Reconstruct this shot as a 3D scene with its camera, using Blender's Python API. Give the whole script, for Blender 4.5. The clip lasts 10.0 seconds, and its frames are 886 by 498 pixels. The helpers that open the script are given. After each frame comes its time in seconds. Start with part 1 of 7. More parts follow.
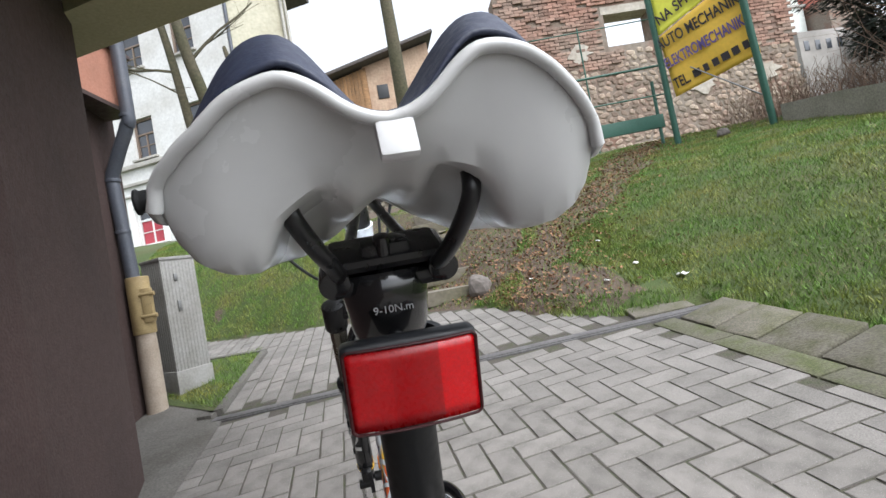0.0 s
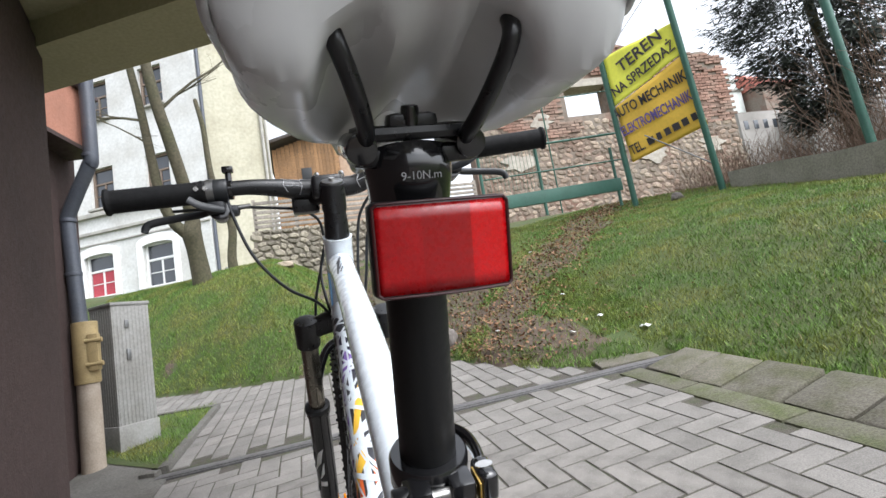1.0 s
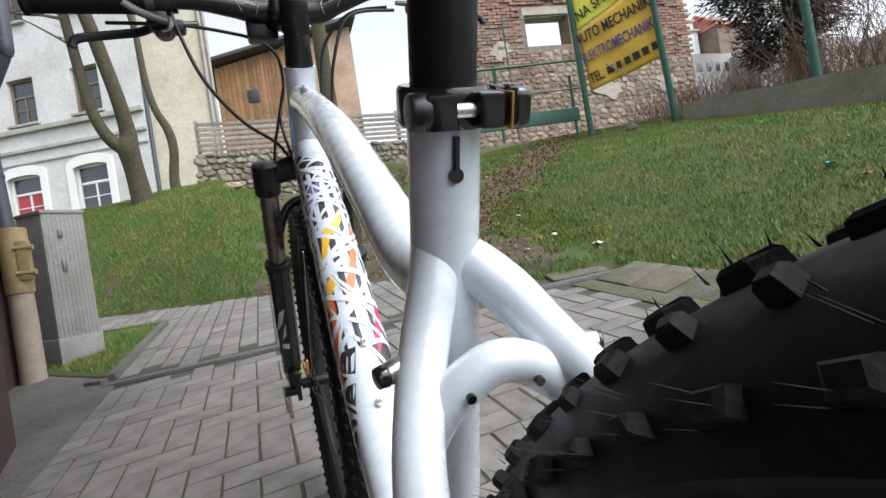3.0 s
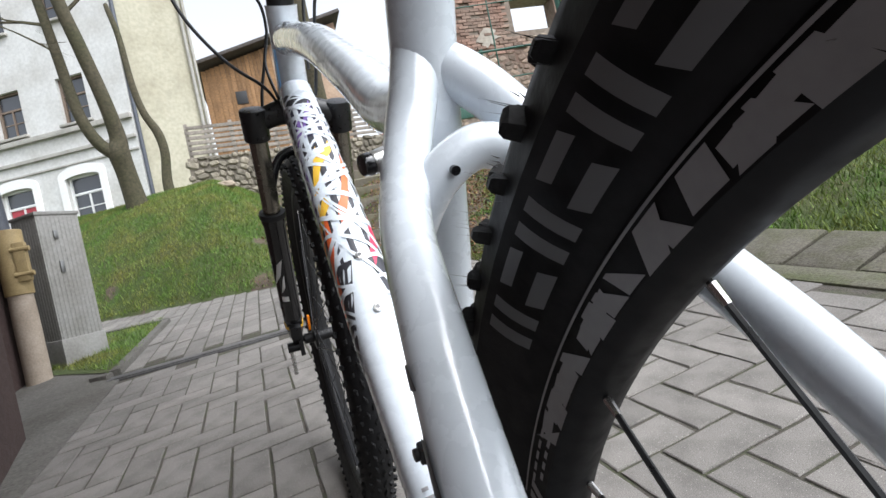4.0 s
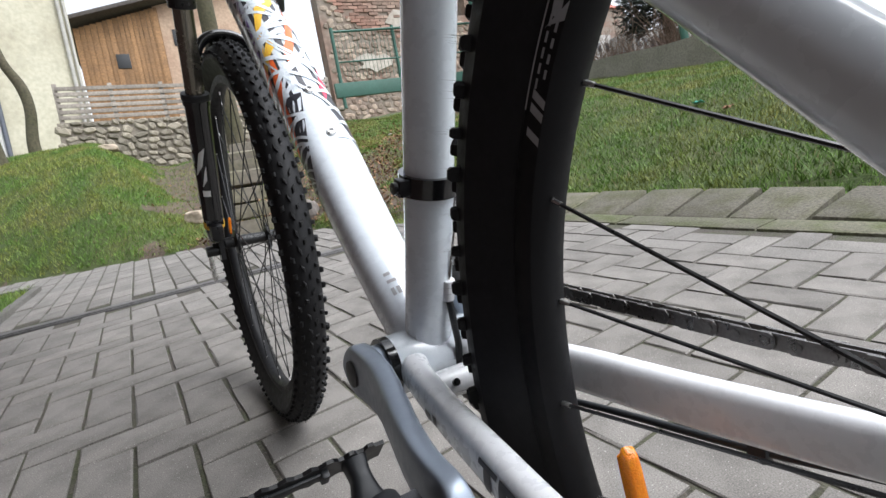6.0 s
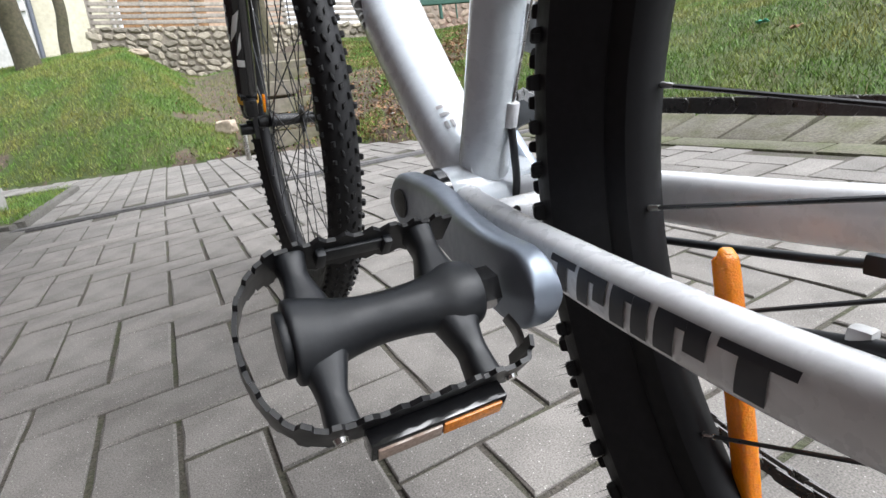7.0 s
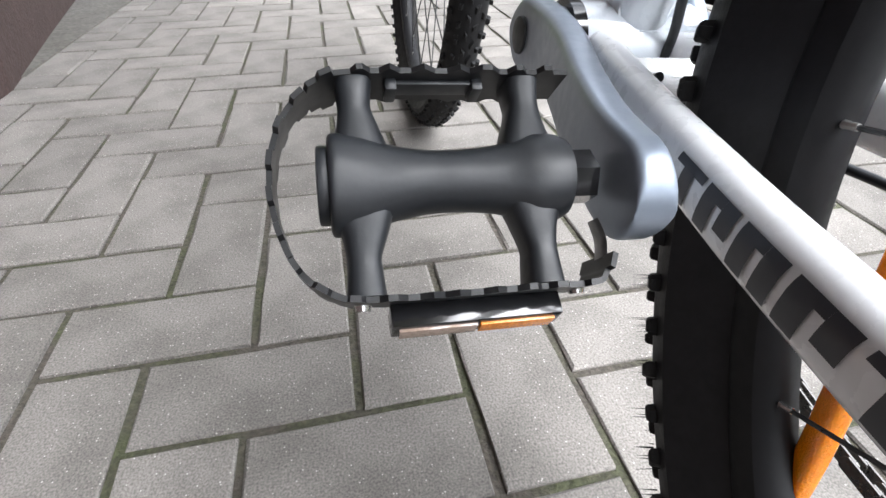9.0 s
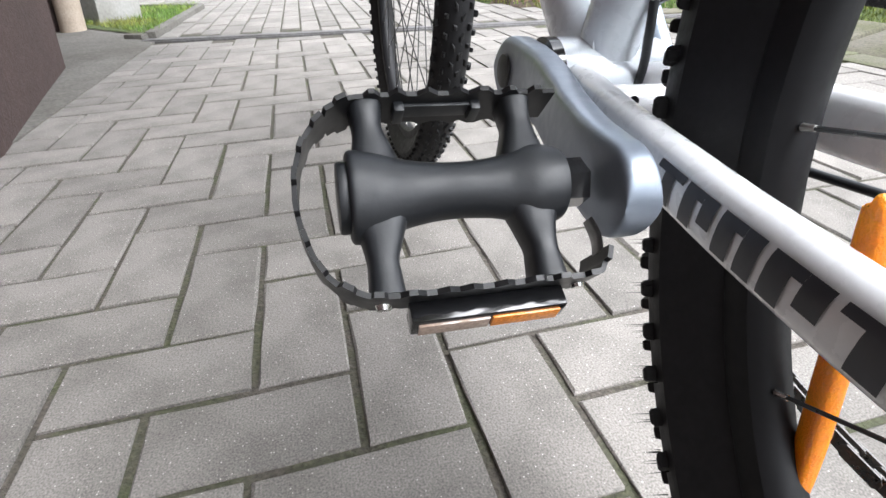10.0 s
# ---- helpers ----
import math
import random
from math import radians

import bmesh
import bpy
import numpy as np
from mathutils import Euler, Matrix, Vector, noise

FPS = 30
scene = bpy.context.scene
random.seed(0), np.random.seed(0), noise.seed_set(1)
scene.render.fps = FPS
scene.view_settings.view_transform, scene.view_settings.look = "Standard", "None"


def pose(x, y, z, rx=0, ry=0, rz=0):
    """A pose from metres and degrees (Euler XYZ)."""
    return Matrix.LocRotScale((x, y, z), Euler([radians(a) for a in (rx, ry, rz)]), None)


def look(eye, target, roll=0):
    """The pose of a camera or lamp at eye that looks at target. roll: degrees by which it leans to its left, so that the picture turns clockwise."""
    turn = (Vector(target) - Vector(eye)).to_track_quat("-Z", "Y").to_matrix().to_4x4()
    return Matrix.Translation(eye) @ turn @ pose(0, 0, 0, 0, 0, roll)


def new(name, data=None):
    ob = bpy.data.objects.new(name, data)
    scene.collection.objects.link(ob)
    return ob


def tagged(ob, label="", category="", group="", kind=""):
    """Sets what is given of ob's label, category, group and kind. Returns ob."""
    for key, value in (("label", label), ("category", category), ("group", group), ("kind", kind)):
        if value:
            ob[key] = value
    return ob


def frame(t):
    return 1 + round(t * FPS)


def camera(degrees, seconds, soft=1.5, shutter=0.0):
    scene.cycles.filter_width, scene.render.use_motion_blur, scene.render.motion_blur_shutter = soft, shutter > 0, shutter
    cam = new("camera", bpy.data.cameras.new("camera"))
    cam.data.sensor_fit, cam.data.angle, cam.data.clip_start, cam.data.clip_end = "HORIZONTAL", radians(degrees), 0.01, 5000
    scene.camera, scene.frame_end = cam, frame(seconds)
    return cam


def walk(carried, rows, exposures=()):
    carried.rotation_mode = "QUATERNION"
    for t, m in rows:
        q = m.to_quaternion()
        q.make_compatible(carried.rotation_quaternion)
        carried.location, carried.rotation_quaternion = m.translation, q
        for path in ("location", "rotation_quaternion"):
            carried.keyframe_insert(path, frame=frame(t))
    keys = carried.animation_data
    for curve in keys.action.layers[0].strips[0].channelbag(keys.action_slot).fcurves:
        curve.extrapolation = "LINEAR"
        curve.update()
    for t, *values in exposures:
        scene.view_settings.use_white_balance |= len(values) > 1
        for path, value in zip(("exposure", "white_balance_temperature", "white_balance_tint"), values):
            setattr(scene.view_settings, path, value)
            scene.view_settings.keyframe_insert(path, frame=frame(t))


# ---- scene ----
cam = camera(82.0, 10.0)
PATH = [
    (0, (-0.0169, -0.0567, 0.8853), (0.3314, 1.9119, 0.9447), -10.22),
    (0.5, (-0.0353, -0.0527, 0.8466), (0.4144, 1.8767, 1.1211), -8.60),
    (1, (-0.0503, -0.0388, 0.8184), (0.4683, 1.8744, 1.0846), -9.55),
    (1.5, (-0.0577, -0.0257, 0.7908), (0.5055, 1.8844, 0.9763), -8.63),
    (2, (-0.0598, -0.0044, 0.7585), (0.4893, 1.9164, 0.8529), -8.61),
    (2.5, (-0.0678, 0.0102, 0.7275), (0.5924, 1.8972, 0.7874), -7.53),
    (2.7, (-0.0745, 0.0193, 0.7142), (0.5852, 1.9073, 0.7077), -7.89),
    (3.8, (-0.0941, 0.0277, 0.6203), (0.5605, 1.9175, 0.6010), -10.89),
    (4, (-0.0938, 0.0230, 0.6040), (0.5659, 1.9107, 0.5655), -11.93),
    (4.5, (-0.1072, 0.0132, 0.5755), (0.7126, 1.8361, 0.5029), -12.10),
    (5, (-0.1300, 0.0300, 0.5404), (0.7420, 1.8273, 0.4430), -10.58),
    (6.3, (-0.1849, 0.0289, 0.4335), (0.8100, 1.7520, 0.2306), -10.39),
    (6.5, (-0.1894, 0.0372, 0.4181), (0.7869, 1.7578, 0.1239), -9.92),
    (7, (-0.1938, 0.0652, 0.3868), (0.6499, 1.8331, -0.0167), -7.90),
    (7.5, (-0.1778, 0.0852, 0.3786), (0.5026, 1.8493, -0.2733), -4.31),
    (8, (-0.1753, 0.0961, 0.3781), (0.3247, 1.8129, -0.5178), 0.84),
    (8.5, (-0.1708, 0.0963, 0.3846), (0.2500, 1.7561, -0.6488), 3.18),
    (9, (-0.1726, 0.0962, 0.3871), (0.2240, 1.7851, -0.6080), 3.02),
    (9.5, (-0.1735, 0.0941, 0.3873), (0.2153, 1.8029, -0.5765), 2.17),
    (10, (-0.1833, 0.0803, 0.3811), (0.2722, 1.8408, -0.4513), 0.59),
]
walk(cam, [(t, look(eye, target, roll)) for t, eye, target, roll in PATH], exposures=((0.0, 1.50), (1.0, 1.56), (1.5, 1.52), (2.5, 1.12), (4.0, 1.33), (5.0, 1.28), (6.5, 1.61), (7.0, 1.80), (8.0, 2.28), (10.0, 2.36)))

# ---- world and light: an overcast winter day ----
world = bpy.data.worlds.new("overcast_sky")
scene.world = world
scene.view_settings.use_white_balance = True
scene.view_settings.white_balance_temperature = 6150
world.use_nodes = True
wn = world.node_tree.nodes
sky = wn.new("ShaderNodeTexSky")
sky.sky_type, sky.sun_disc = "NISHITA", False
sky.sun_elevation, sky.sun_rotation = radians(56), radians(140)
sky.dust_density, sky.ozone_density = 4.0, 1.0
pale = wn.new("ShaderNodeHueSaturation")
pale.inputs["Saturation"].default_value = 0.16
world.node_tree.links.new(sky.outputs[0], pale.inputs["Color"])
world.node_tree.links.new(pale.outputs[0], wn["Background"].inputs[0])
wn["Background"].inputs[1].default_value = 0.15
sun_data = bpy.data.lights.new("sun", "SUN")
sun_data.energy, sun_data.angle, sun_data.color = 0.5, radians(70), (1.0, 0.995, 0.985)
sun = new("sun", sun_data)
sun.matrix_world = look((2.5, -4.5, 7.5), (0, 0, 0))

# ---- frames of reference: the drive climbs 6 degrees ahead and 4 degrees to the right ----
BIKE = Matrix.Rotation(radians(6.0), 4, "X")
DRIVE = BIKE @ Matrix.Translation((0, 0, 0.0037)) @ Matrix.Rotation(radians(-4.1), 4, "Y")
rng = random.Random(7)
nrg = np.random.default_rng(7)


# ---- materials ----
def mat(name, color, rough=0.5, metal=0.0, grain=0.0, scale=60.0, stain=0.0, stain_scale=4.0, bump=0.0, tint=None, vary=0.0, coat=0.0, island=0.0, spec=0.5, speck=0.0):
    """A surface with fine grain, broad stains towards a second colour, relief, and a difference from piece to piece."""
    m = bpy.data.materials.new(name)
    m.use_nodes = True
    nt = m.node_tree
    N, L = nt.nodes, nt.links
    b = N["Principled BSDF"]
    b.inputs["Roughness"].default_value, b.inputs["Metallic"].default_value = rough, metal
    b.inputs["Coat Weight"].default_value = coat
    b.inputs["Coat Roughness"].default_value = 0.06
    b.inputs["Specular IOR Level"].default_value = spec
    co = N.new("ShaderNodeTexCoord").outputs["Object"]
    out = N.new("ShaderNodeRGB").outputs[0]
    out.default_value = (*color, 1)

    def noise_at(s, detail=6.0):
        t = N.new("ShaderNodeTexNoise")
        t.inputs["Scale"].default_value, t.inputs["Detail"].default_value = s, detail
        L.new(co, t.inputs["Vector"])
        return t.outputs["Fac"]

    def blend(kind, fac, a, c):
        x = N.new("ShaderNodeMix")
        x.data_type, x.blend_type = "RGBA", kind
        if isinstance(fac, float):
            x.inputs[0].default_value = fac
        else:
            L.new(fac, x.inputs[0])
        L.new(a, x.inputs[6])
        if isinstance(c, tuple):
            x.inputs[7].default_value = (*c, 1)
        else:
            L.new(c, x.inputs[7])
        return x.outputs[2]

    def span(src, lo, hi, a, c):
        r = N.new("ShaderNodeMapRange")
        for i, v in zip((1, 2, 3, 4), (lo, hi, a, c)):
            r.inputs[i].default_value = v
        L.new(src, r.inputs[0])
        return r.outputs[0]

    if stain:
        out = blend("MIX", span(noise_at(stain_scale, 8.0), 0.42, 0.68, 0.0, stain), out, tint or tuple(c * 0.5 for c in color))
    if grain:
        out = blend("MULTIPLY", grain, out, N_gray(N, L, span(noise_at(scale), 0.25, 0.75, 0.35, 1.5)))
    if speck:
        v = N.new("ShaderNodeTexVoronoi")
        v.inputs["Scale"].default_value = scale * 0.30
        L.new(co, v.inputs["Vector"])
        out = blend("MIX", span(v.outputs["Distance"], 0.07, 0.13, speck, 0.0), out, (0.62, 0.60, 0.56))
    if vary:
        oi = N.new("ShaderNodeObjectInfo")
        out = blend("MULTIPLY", 1.0, out, N_gray(N, L, span(oi.outputs["Random"], 0, 1, 1 - vary, 1 + vary)))
    if island:
        ge = N.new("ShaderNodeNewGeometry")
        out = blend("MULTIPLY", 1.0, out, N_gray(N, L, span(ge.outputs["Random Per Island"], 0, 1, 1 - island, 1 + island)))
    L.new(out, b.inputs["Base Color"])
    if bump:
        n = N.new("ShaderNodeBump")
        n.inputs["Strength"].default_value, n.inputs["Distance"].default_value = bump, 0.004
        L.new(noise_at(scale), n.inputs["Height"])
        L.new(n.outputs[0], b.inputs["Normal"])
    if grain or stain:
        L.new(span(noise_at(scale * 0.3), 0.3, 0.7, max(rough - 0.08, 0.03), min(rough + 0.10, 1)), b.inputs["Roughness"])
    return m


def N_gray(N, L, value):
    c = N.new("ShaderNodeCombineColor")
    for i in range(3):
        L.new(value, c.inputs[i])
    return c.outputs[0]


def clear(name, color, rough=0.08, ior=1.5):
    m = bpy.data.materials.new(name)
    m.use_nodes = True
    b = m.node_tree.nodes["Principled BSDF"]
    b.inputs["Base Color"].default_value = (*color, 1)
    b.inputs["Roughness"].default_value, b.inputs["IOR"].default_value = rough, ior
    b.inputs["Transmission Weight"].default_value = 1.0
    return m


PAINT = mat("white_frame_paint", (0.72, 0.775, 0.83), 0.27, coat=1.0, grain=0.02, scale=300, stain=0.03, stain_scale=18, tint=(0.64, 0.69, 0.74))
SILVERPAINT = mat("pale_silver_paint", (0.80, 0.81, 0.83), 0.28, 0.0, coat=0.5, grain=0.03, scale=400)
RIMBLACK = mat("black_rim_anodising", (0.009, 0.009, 0.010), 0.50, grain=0.1, scale=500, spec=0.2)
RUBBER = mat("tyre_rubber", (0.011, 0.011, 0.0115), 0.64, grain=0.4, scale=220, stain=0.4, stain_scale=25, tint=(0.012, 0.0115, 0.011), bump=0.2, spec=0.25)
SIDEWALL = mat("tyre_sidewall_rubber", (0.0095, 0.0095, 0.0105), 0.58, grain=0.3, scale=300, bump=0.06, spec=0.25)
BLACKSATIN = mat("black_anodised_metal", (0.010, 0.010, 0.011), 0.32, grain=0.12, scale=500)
POSTBLACK = mat("matte_black_post", (0.009, 0.009, 0.0095), 0.44, grain=0.15, scale=700, bump=0.02, spec=0.3)
BLACKGLOSS = mat("gloss_black_metal", (0.010, 0.010, 0.011), 0.16, coat=0.5)
BLACKPLASTIC = mat("black_plastic", (0.013, 0.0145, 0.017), 0.45, grain=0.15, scale=350, bump=0.03)
GRIPRUB = mat("grip_rubber", (0.007, 0.007, 0.0075), 0.78, grain=0.2, scale=400, bump=0.1, spec=0.25)
CRANK = mat("grey_satin_alloy", (0.27, 0.31, 0.37), 0.36, 0.45, grain=0.04, scale=500)
STEEL = mat("bright_steel", (0.62, 0.61, 0.59), 0.24, 0.95, grain=0.1, scale=300)
DULLSTEEL = mat("dull_steel", (0.24, 0.24, 0.24), 0.38, 0.9, grain=0.25, scale=500)
STANCHION = mat("bronze_grey_stanchion", (0.26, 0.24, 0.20), 0.22, 0.9, grain=0.08, scale=200)
CHAINMAT = mat("oiled_chain_steel", (0.20, 0.19, 0.18), 0.30, 0.8, grain=0.3, scale=600)
GRAPHICGREY = mat("grey_print", (0.32, 0.32, 0.33), 0.5, grain=0.1, scale=300)
GRAPHICDARK = mat("charcoal_print", (0.045, 0.046, 0.055), 0.35, grain=0.1, scale=300)
GRAPHICNAVY = mat("navy_print", (0.020, 0.018, 0.045), 0.3)
GRAPHICVIOLET = mat("violet_print", (0.22, 0.13, 0.42), 0.3)
GRAPHICYELLOW = mat("yellow_print", (0.85, 0.52, 0.06), 0.3)
GRAPHICORANGE = mat("orange_print", (0.85, 0.16, 0.04), 0.3)
GRAPHICPINK = mat("crimson_print", (0.70, 0.04, 0.10), 0.3)
GRAPHICBLUE = mat("sky_blue_print", (0.25, 0.48, 0.80), 0.3)
SHELL = mat("translucent_white_plastic", (0.52, 0.52, 0.515), 0.30, grain=0.05, scale=60, stain=0.35, stain_scale=24, tint=(0.42, 0.42, 0.42))
_s = SHELL.node_tree.nodes["Principled BSDF"]
_s.inputs["Subsurface Weight"].default_value = 0.6
_s.inputs["Subsurface Radius"].default_value = (0.02, 0.02, 0.02)
COVER = mat("navy_saddle_cover", (0.018, 0.024, 0.05), 0.55, grain=0.4, scale=900, bump=0.12)
REDLENS = mat("red_reflector_plastic", (0.37, 0.003, 0.006), 0.28, coat=0.1, grain=0.3, scale=1500, stain=0.5, stain_scale=90, tint=(0.27, 0.001, 0.003), bump=0.06)
REDLENSB = mat("bright_red_prism_plastic", (0.52, 0.004, 0.007), 0.26, coat=0.1, grain=0.35, scale=1500, bump=0.06)
AMBER = mat("amber_reflector_plastic", (0.95, 0.29, 0.002), 0.14, coat=0.6, grain=0.15, scale=900, stain=0.4, stain_scale=160, tint=(0.85, 0.20, 0.001), bump=0.3)
_a = AMBER.node_tree.nodes["Principled BSDF"]
_a.inputs["Subsurface Weight"].default_value = 0.5
_a.inputs["Subsurface Radius"].default_value = (0.01, 0.004, 0.0005)
AMBERDARK = mat("amber_pedal_lens", (0.80, 0.26, 0.03), 0.12, coat=0.5, grain=0.5, scale=900, bump=0.1)
WHITECLIP = mat("white_nylon", (0.54, 0.54, 0.54), 0.45, grain=0.05, scale=200)
PAVER = mat("grey_concrete_paver", (0.197, 0.183, 0.167), 0.9, grain=0.85, scale=520, stain=0.75, stain_scale=13, tint=(0.122, 0.113, 0.102), bump=0.16, vary=0.14, speck=0.65)
PAVERFAR = mat("grey_concrete_paver_rest", (0.195, 0.182, 0.167), 0.9, grain=0.65, scale=260, stain=0.65, stain_scale=7, tint=(0.124, 0.116, 0.104), bump=0.25, island=0.15)
JOINT = mat("sandy_joint_with_moss", (0.070, 0.061, 0.050), 0.95, grain=0.75, scale=190, stain=0.7, stain_scale=15, tint=(0.050, 0.062, 0.022), bump=1.0)
WALLCONCRETE = mat("pale_weathered_concrete", (0.25, 0.235, 0.195), 0.9, grain=0.5, scale=60, stain=0.6, stain_scale=3, tint=(0.15, 0.145, 0.105), bump=0.6)
CONCRETE = mat("weathered_concrete", (0.125, 0.118, 0.106), 0.9, grain=0.6, scale=90, stain=0.7, stain_scale=3.5, tint=(0.065, 0.060, 0.048), bump=0.6)
LIPSTONE = mat("green_mossy_lip_stone", (0.110, 0.104, 0.072), 0.93, grain=0.7, scale=110, stain=0.95, stain_scale=9, tint=(0.068, 0.080, 0.026), bump=0.9, vary=0.15)
KERBSTONE = mat("mossy_gutter_stone", (0.130, 0.118, 0.092), 0.92, grain=0.7, scale=110, stain=0.9, stain_scale=9, tint=(0.075, 0.076, 0.036), bump=0.9, vary=0.18)
DRAINSTEEL = mat("worn_drain_steel", (0.13, 0.125, 0.125), 0.6, 0.3, grain=0.5, scale=80, stain=0.5, stain_scale=8, tint=(0.07, 0.065, 0.06), bump=0.4)
STUCCO = mat("dark_brown_stucco", (0.055, 0.033, 0.029), 0.92, grain=0.5, scale=120, stain=0.6, stain_scale=2.0, tint=(0.034, 0.0205, 0.018), bump=0.9)
SOFFIT = mat("olive_painted_soffit", (0.42, 0.395, 0.245), 0.85, grain=0.2, scale=60, stain=0.4, stain_scale=2.5, tint=(0.31, 0.29, 0.18), bump=0.25)
PANEL = mat("terracotta_render", (0.40, 0.185, 0.125), 0.85, grain=0.25, scale=80, stain=0.35, stain_scale=5, bump=0.3)
FLASHING = mat("brown_metal_flashing", (0.08, 0.055, 0.05), 0.5, 0.4, grain=0.2, scale=120)
PIPEGREY = mat("blue_grey_painted_zinc", (0.075, 0.084, 0.105), 0.45, 0.1, grain=0.3, scale=140, stain=0.4, stain_scale=9, tint=(0.11, 0.114, 0.125), bump=0.15)
PIPEBEIGE = mat("beige_painted_iron", (0.36, 0.30, 0.24), 0.7, grain=0.3, scale=120, stain=0.5, stain_scale=9, tint=(0.25, 0.20, 0.15), bump=0.3)
VALVE = mat("ochre_painted_iron", (0.36, 0.27, 0.13), 0.65, grain=0.3, scale=150, stain=0.4, stain_scale=18, bump=0.3)
BOXGREY = mat("grey_cabinet_plastic", (0.27, 0.265, 0.25), 0.75, grain=0.3, scale=60, stain=0.6, stain_scale=5, tint=(0.17, 0.16, 0.14), bump=0.25)
SOIL = mat("bare_soil", (0.095, 0.070, 0.050), 0.97, grain=0.7, scale=45, stain=0.6, stain_scale=5, tint=(0.060, 0.044, 0.031), bump=1.0)
TURF = mat("turf_ground", (0.050, 0.075, 0.017), 0.95, grain=0.8, scale=90, stain=0.7, stain_scale=2.2, tint=(0.078, 0.074, 0.028), bump=1.0)
BLADE = mat("grass_blades", (0.088, 0.170, 0.018), 0.6, island=0.55, stain=0.85, stain_scale=2.6, tint=(0.215, 0.205, 0.042))
LEAFDRY = mat("dry_leaves", (0.195, 0.105, 0.056), 0.9, island=0.6)
BARK = mat("olive_bark", (0.088, 0.077, 0.048), 0.95, grain=0.6, scale=30, stain=0.6, stain_scale=3, tint=(0.058, 0.062, 0.028), bump=1.0)
TWIG = mat("brown_twigs", (0.17, 0.115, 0.085), 0.95, island=0.3)
NEEDLE = mat("dark_conifer_needles", (0.030, 0.038, 0.028), 0.8, island=0.5)
WHITEWALL = mat("weathered_white_render", (0.64, 0.64, 0.625), 0.9, grain=0.2, scale=12, stain=0.65, stain_scale=0.9, tint=(0.46, 0.445, 0.41), bump=0.4)
BEIGEWALL = mat("stained_beige_render", (0.46, 0.435, 0.335), 0.92, grain=0.25, scale=10, stain=0.75, stain_scale=0.8, tint=(0.33, 0.30, 0.215), bump=0.4)
TRIM = mat("pale_grey_moulding", (0.40, 0.385, 0.35), 0.9, grain=0.2, scale=20, stain=0.4, stain_scale=3)
FRESHWHITE = mat("fresh_white_surround", (0.80, 0.80, 0.79), 0.8, grain=0.08, scale=20)
WINFRAME = mat("white_window_frame", (0.74, 0.74, 0.73), 0.45)
WOODFRAME = mat("grey_brown_window_wood", (0.20, 0.15, 0.115), 0.7, grain=0.3, scale=30)
PANE = mat("dark_window_glass", (0.045, 0.05, 0.06), 0.06, spec=0.8)
CURTAIN = mat("red_curtain", (0.42, 0.06, 0.08), 0.8, grain=0.3, scale=30)
FIELDSTONE = mat("field_stones", (0.25, 0.225, 0.175), 0.93, grain=0.5, scale=25, stain=0.5, stain_scale=3, tint=(0.15, 0.125, 0.095), bump=0.8, vary=0.42)
FIELDSTONEREST = mat("field_stones_rest", (0.25, 0.225, 0.175), 0.93, grain=0.5, scale=25, stain=0.5, stain_scale=3, tint=(0.15, 0.125, 0.095), bump=0.8, island=0.42)
RUINSTONE = mat("ruin_rubble_stones", (0.30, 0.245, 0.19), 0.95, grain=0.5, scale=14, stain=0.7, stain_scale=1.2, tint=(0.21, 0.135, 0.10), bump=0.8, island=0.40)
RUINBRICK = mat("ruin_brick_courses", (0.275, 0.155, 0.115), 0.94, grain=0.45, scale=16, stain=0.7, stain_scale=1.0, tint=(0.25, 0.20, 0.16), bump=0.7, island=0.32)
MORTAR = mat("lime_mortar", (0.20, 0.175, 0.14), 0.95, grain=0.5, scale=25, bump=0.8)
PALLET = mat("grey_weathered_boards", (0.27, 0.24, 0.205), 0.88, grain=0.45, scale=22, stain=0.5, stain_scale=4, bump=0.5, vary=0.2)
BARNWOOD = mat("brown_barn_boards", (0.27, 0.155, 0.075), 0.9, grain=0.5, scale=14, stain=0.5, stain_scale=2, tint=(0.16, 0.095, 0.05), bump=0.6, vary=0.22)
BARNPLASTER = mat("peeling_barn_plaster", (0.46, 0.335, 0.24), 0.93, grain=0.35, scale=9, stain=0.7, stain_scale=1.2, tint=(0.30, 0.185, 0.13), bump=0.6)
ROOFDARK = mat("dark_roof_felt", (0.085, 0.075, 0.07), 0.9, grain=0.4, scale=10)
ROOFRED = mat("red_clay_roof", (0.55, 0.20, 0.15), 0.85, grain=0.3, scale=3, stain=0.4, stain_scale=0.6)
OLDBRICK = mat("old_red_brick", (0.27, 0.135, 0.10), 0.93, grain=0.45, scale=16, stain=0.5, stain_scale=2, tint=(0.19, 0.12, 0.09), bump=0.7, vary=0.35)
RUBBLE = mat("rubble_masonry", (0.22, 0.185, 0.15), 0.95, grain=0.5, scale=9, stain=0.8, stain_scale=1.1, tint=(0.20, 0.105, 0.075), bump=1.0)
RUINPLASTER = mat("remains_of_plaster", (0.42, 0.385, 0.33), 0.95, grain=0.4, scale=10, stain=0.7, stain_scale=1.5, tint=(0.28, 0.23, 0.185), bump=0.7)
GREENPAINT = mat("dark_green_paint", (0.030, 0.105, 0.075), 0.5, grain=0.25, scale=60, stain=0.3, stain_scale=6)
BANNERYELLOW = mat("lemon_banner_cloth", (0.88, 0.88, 0.10), 0.6, grain=0.12, scale=30)
BANNERORANGE = mat("orange_banner_cloth", (0.90, 0.58, 0.08), 0.6, grain=0.12, scale=30)
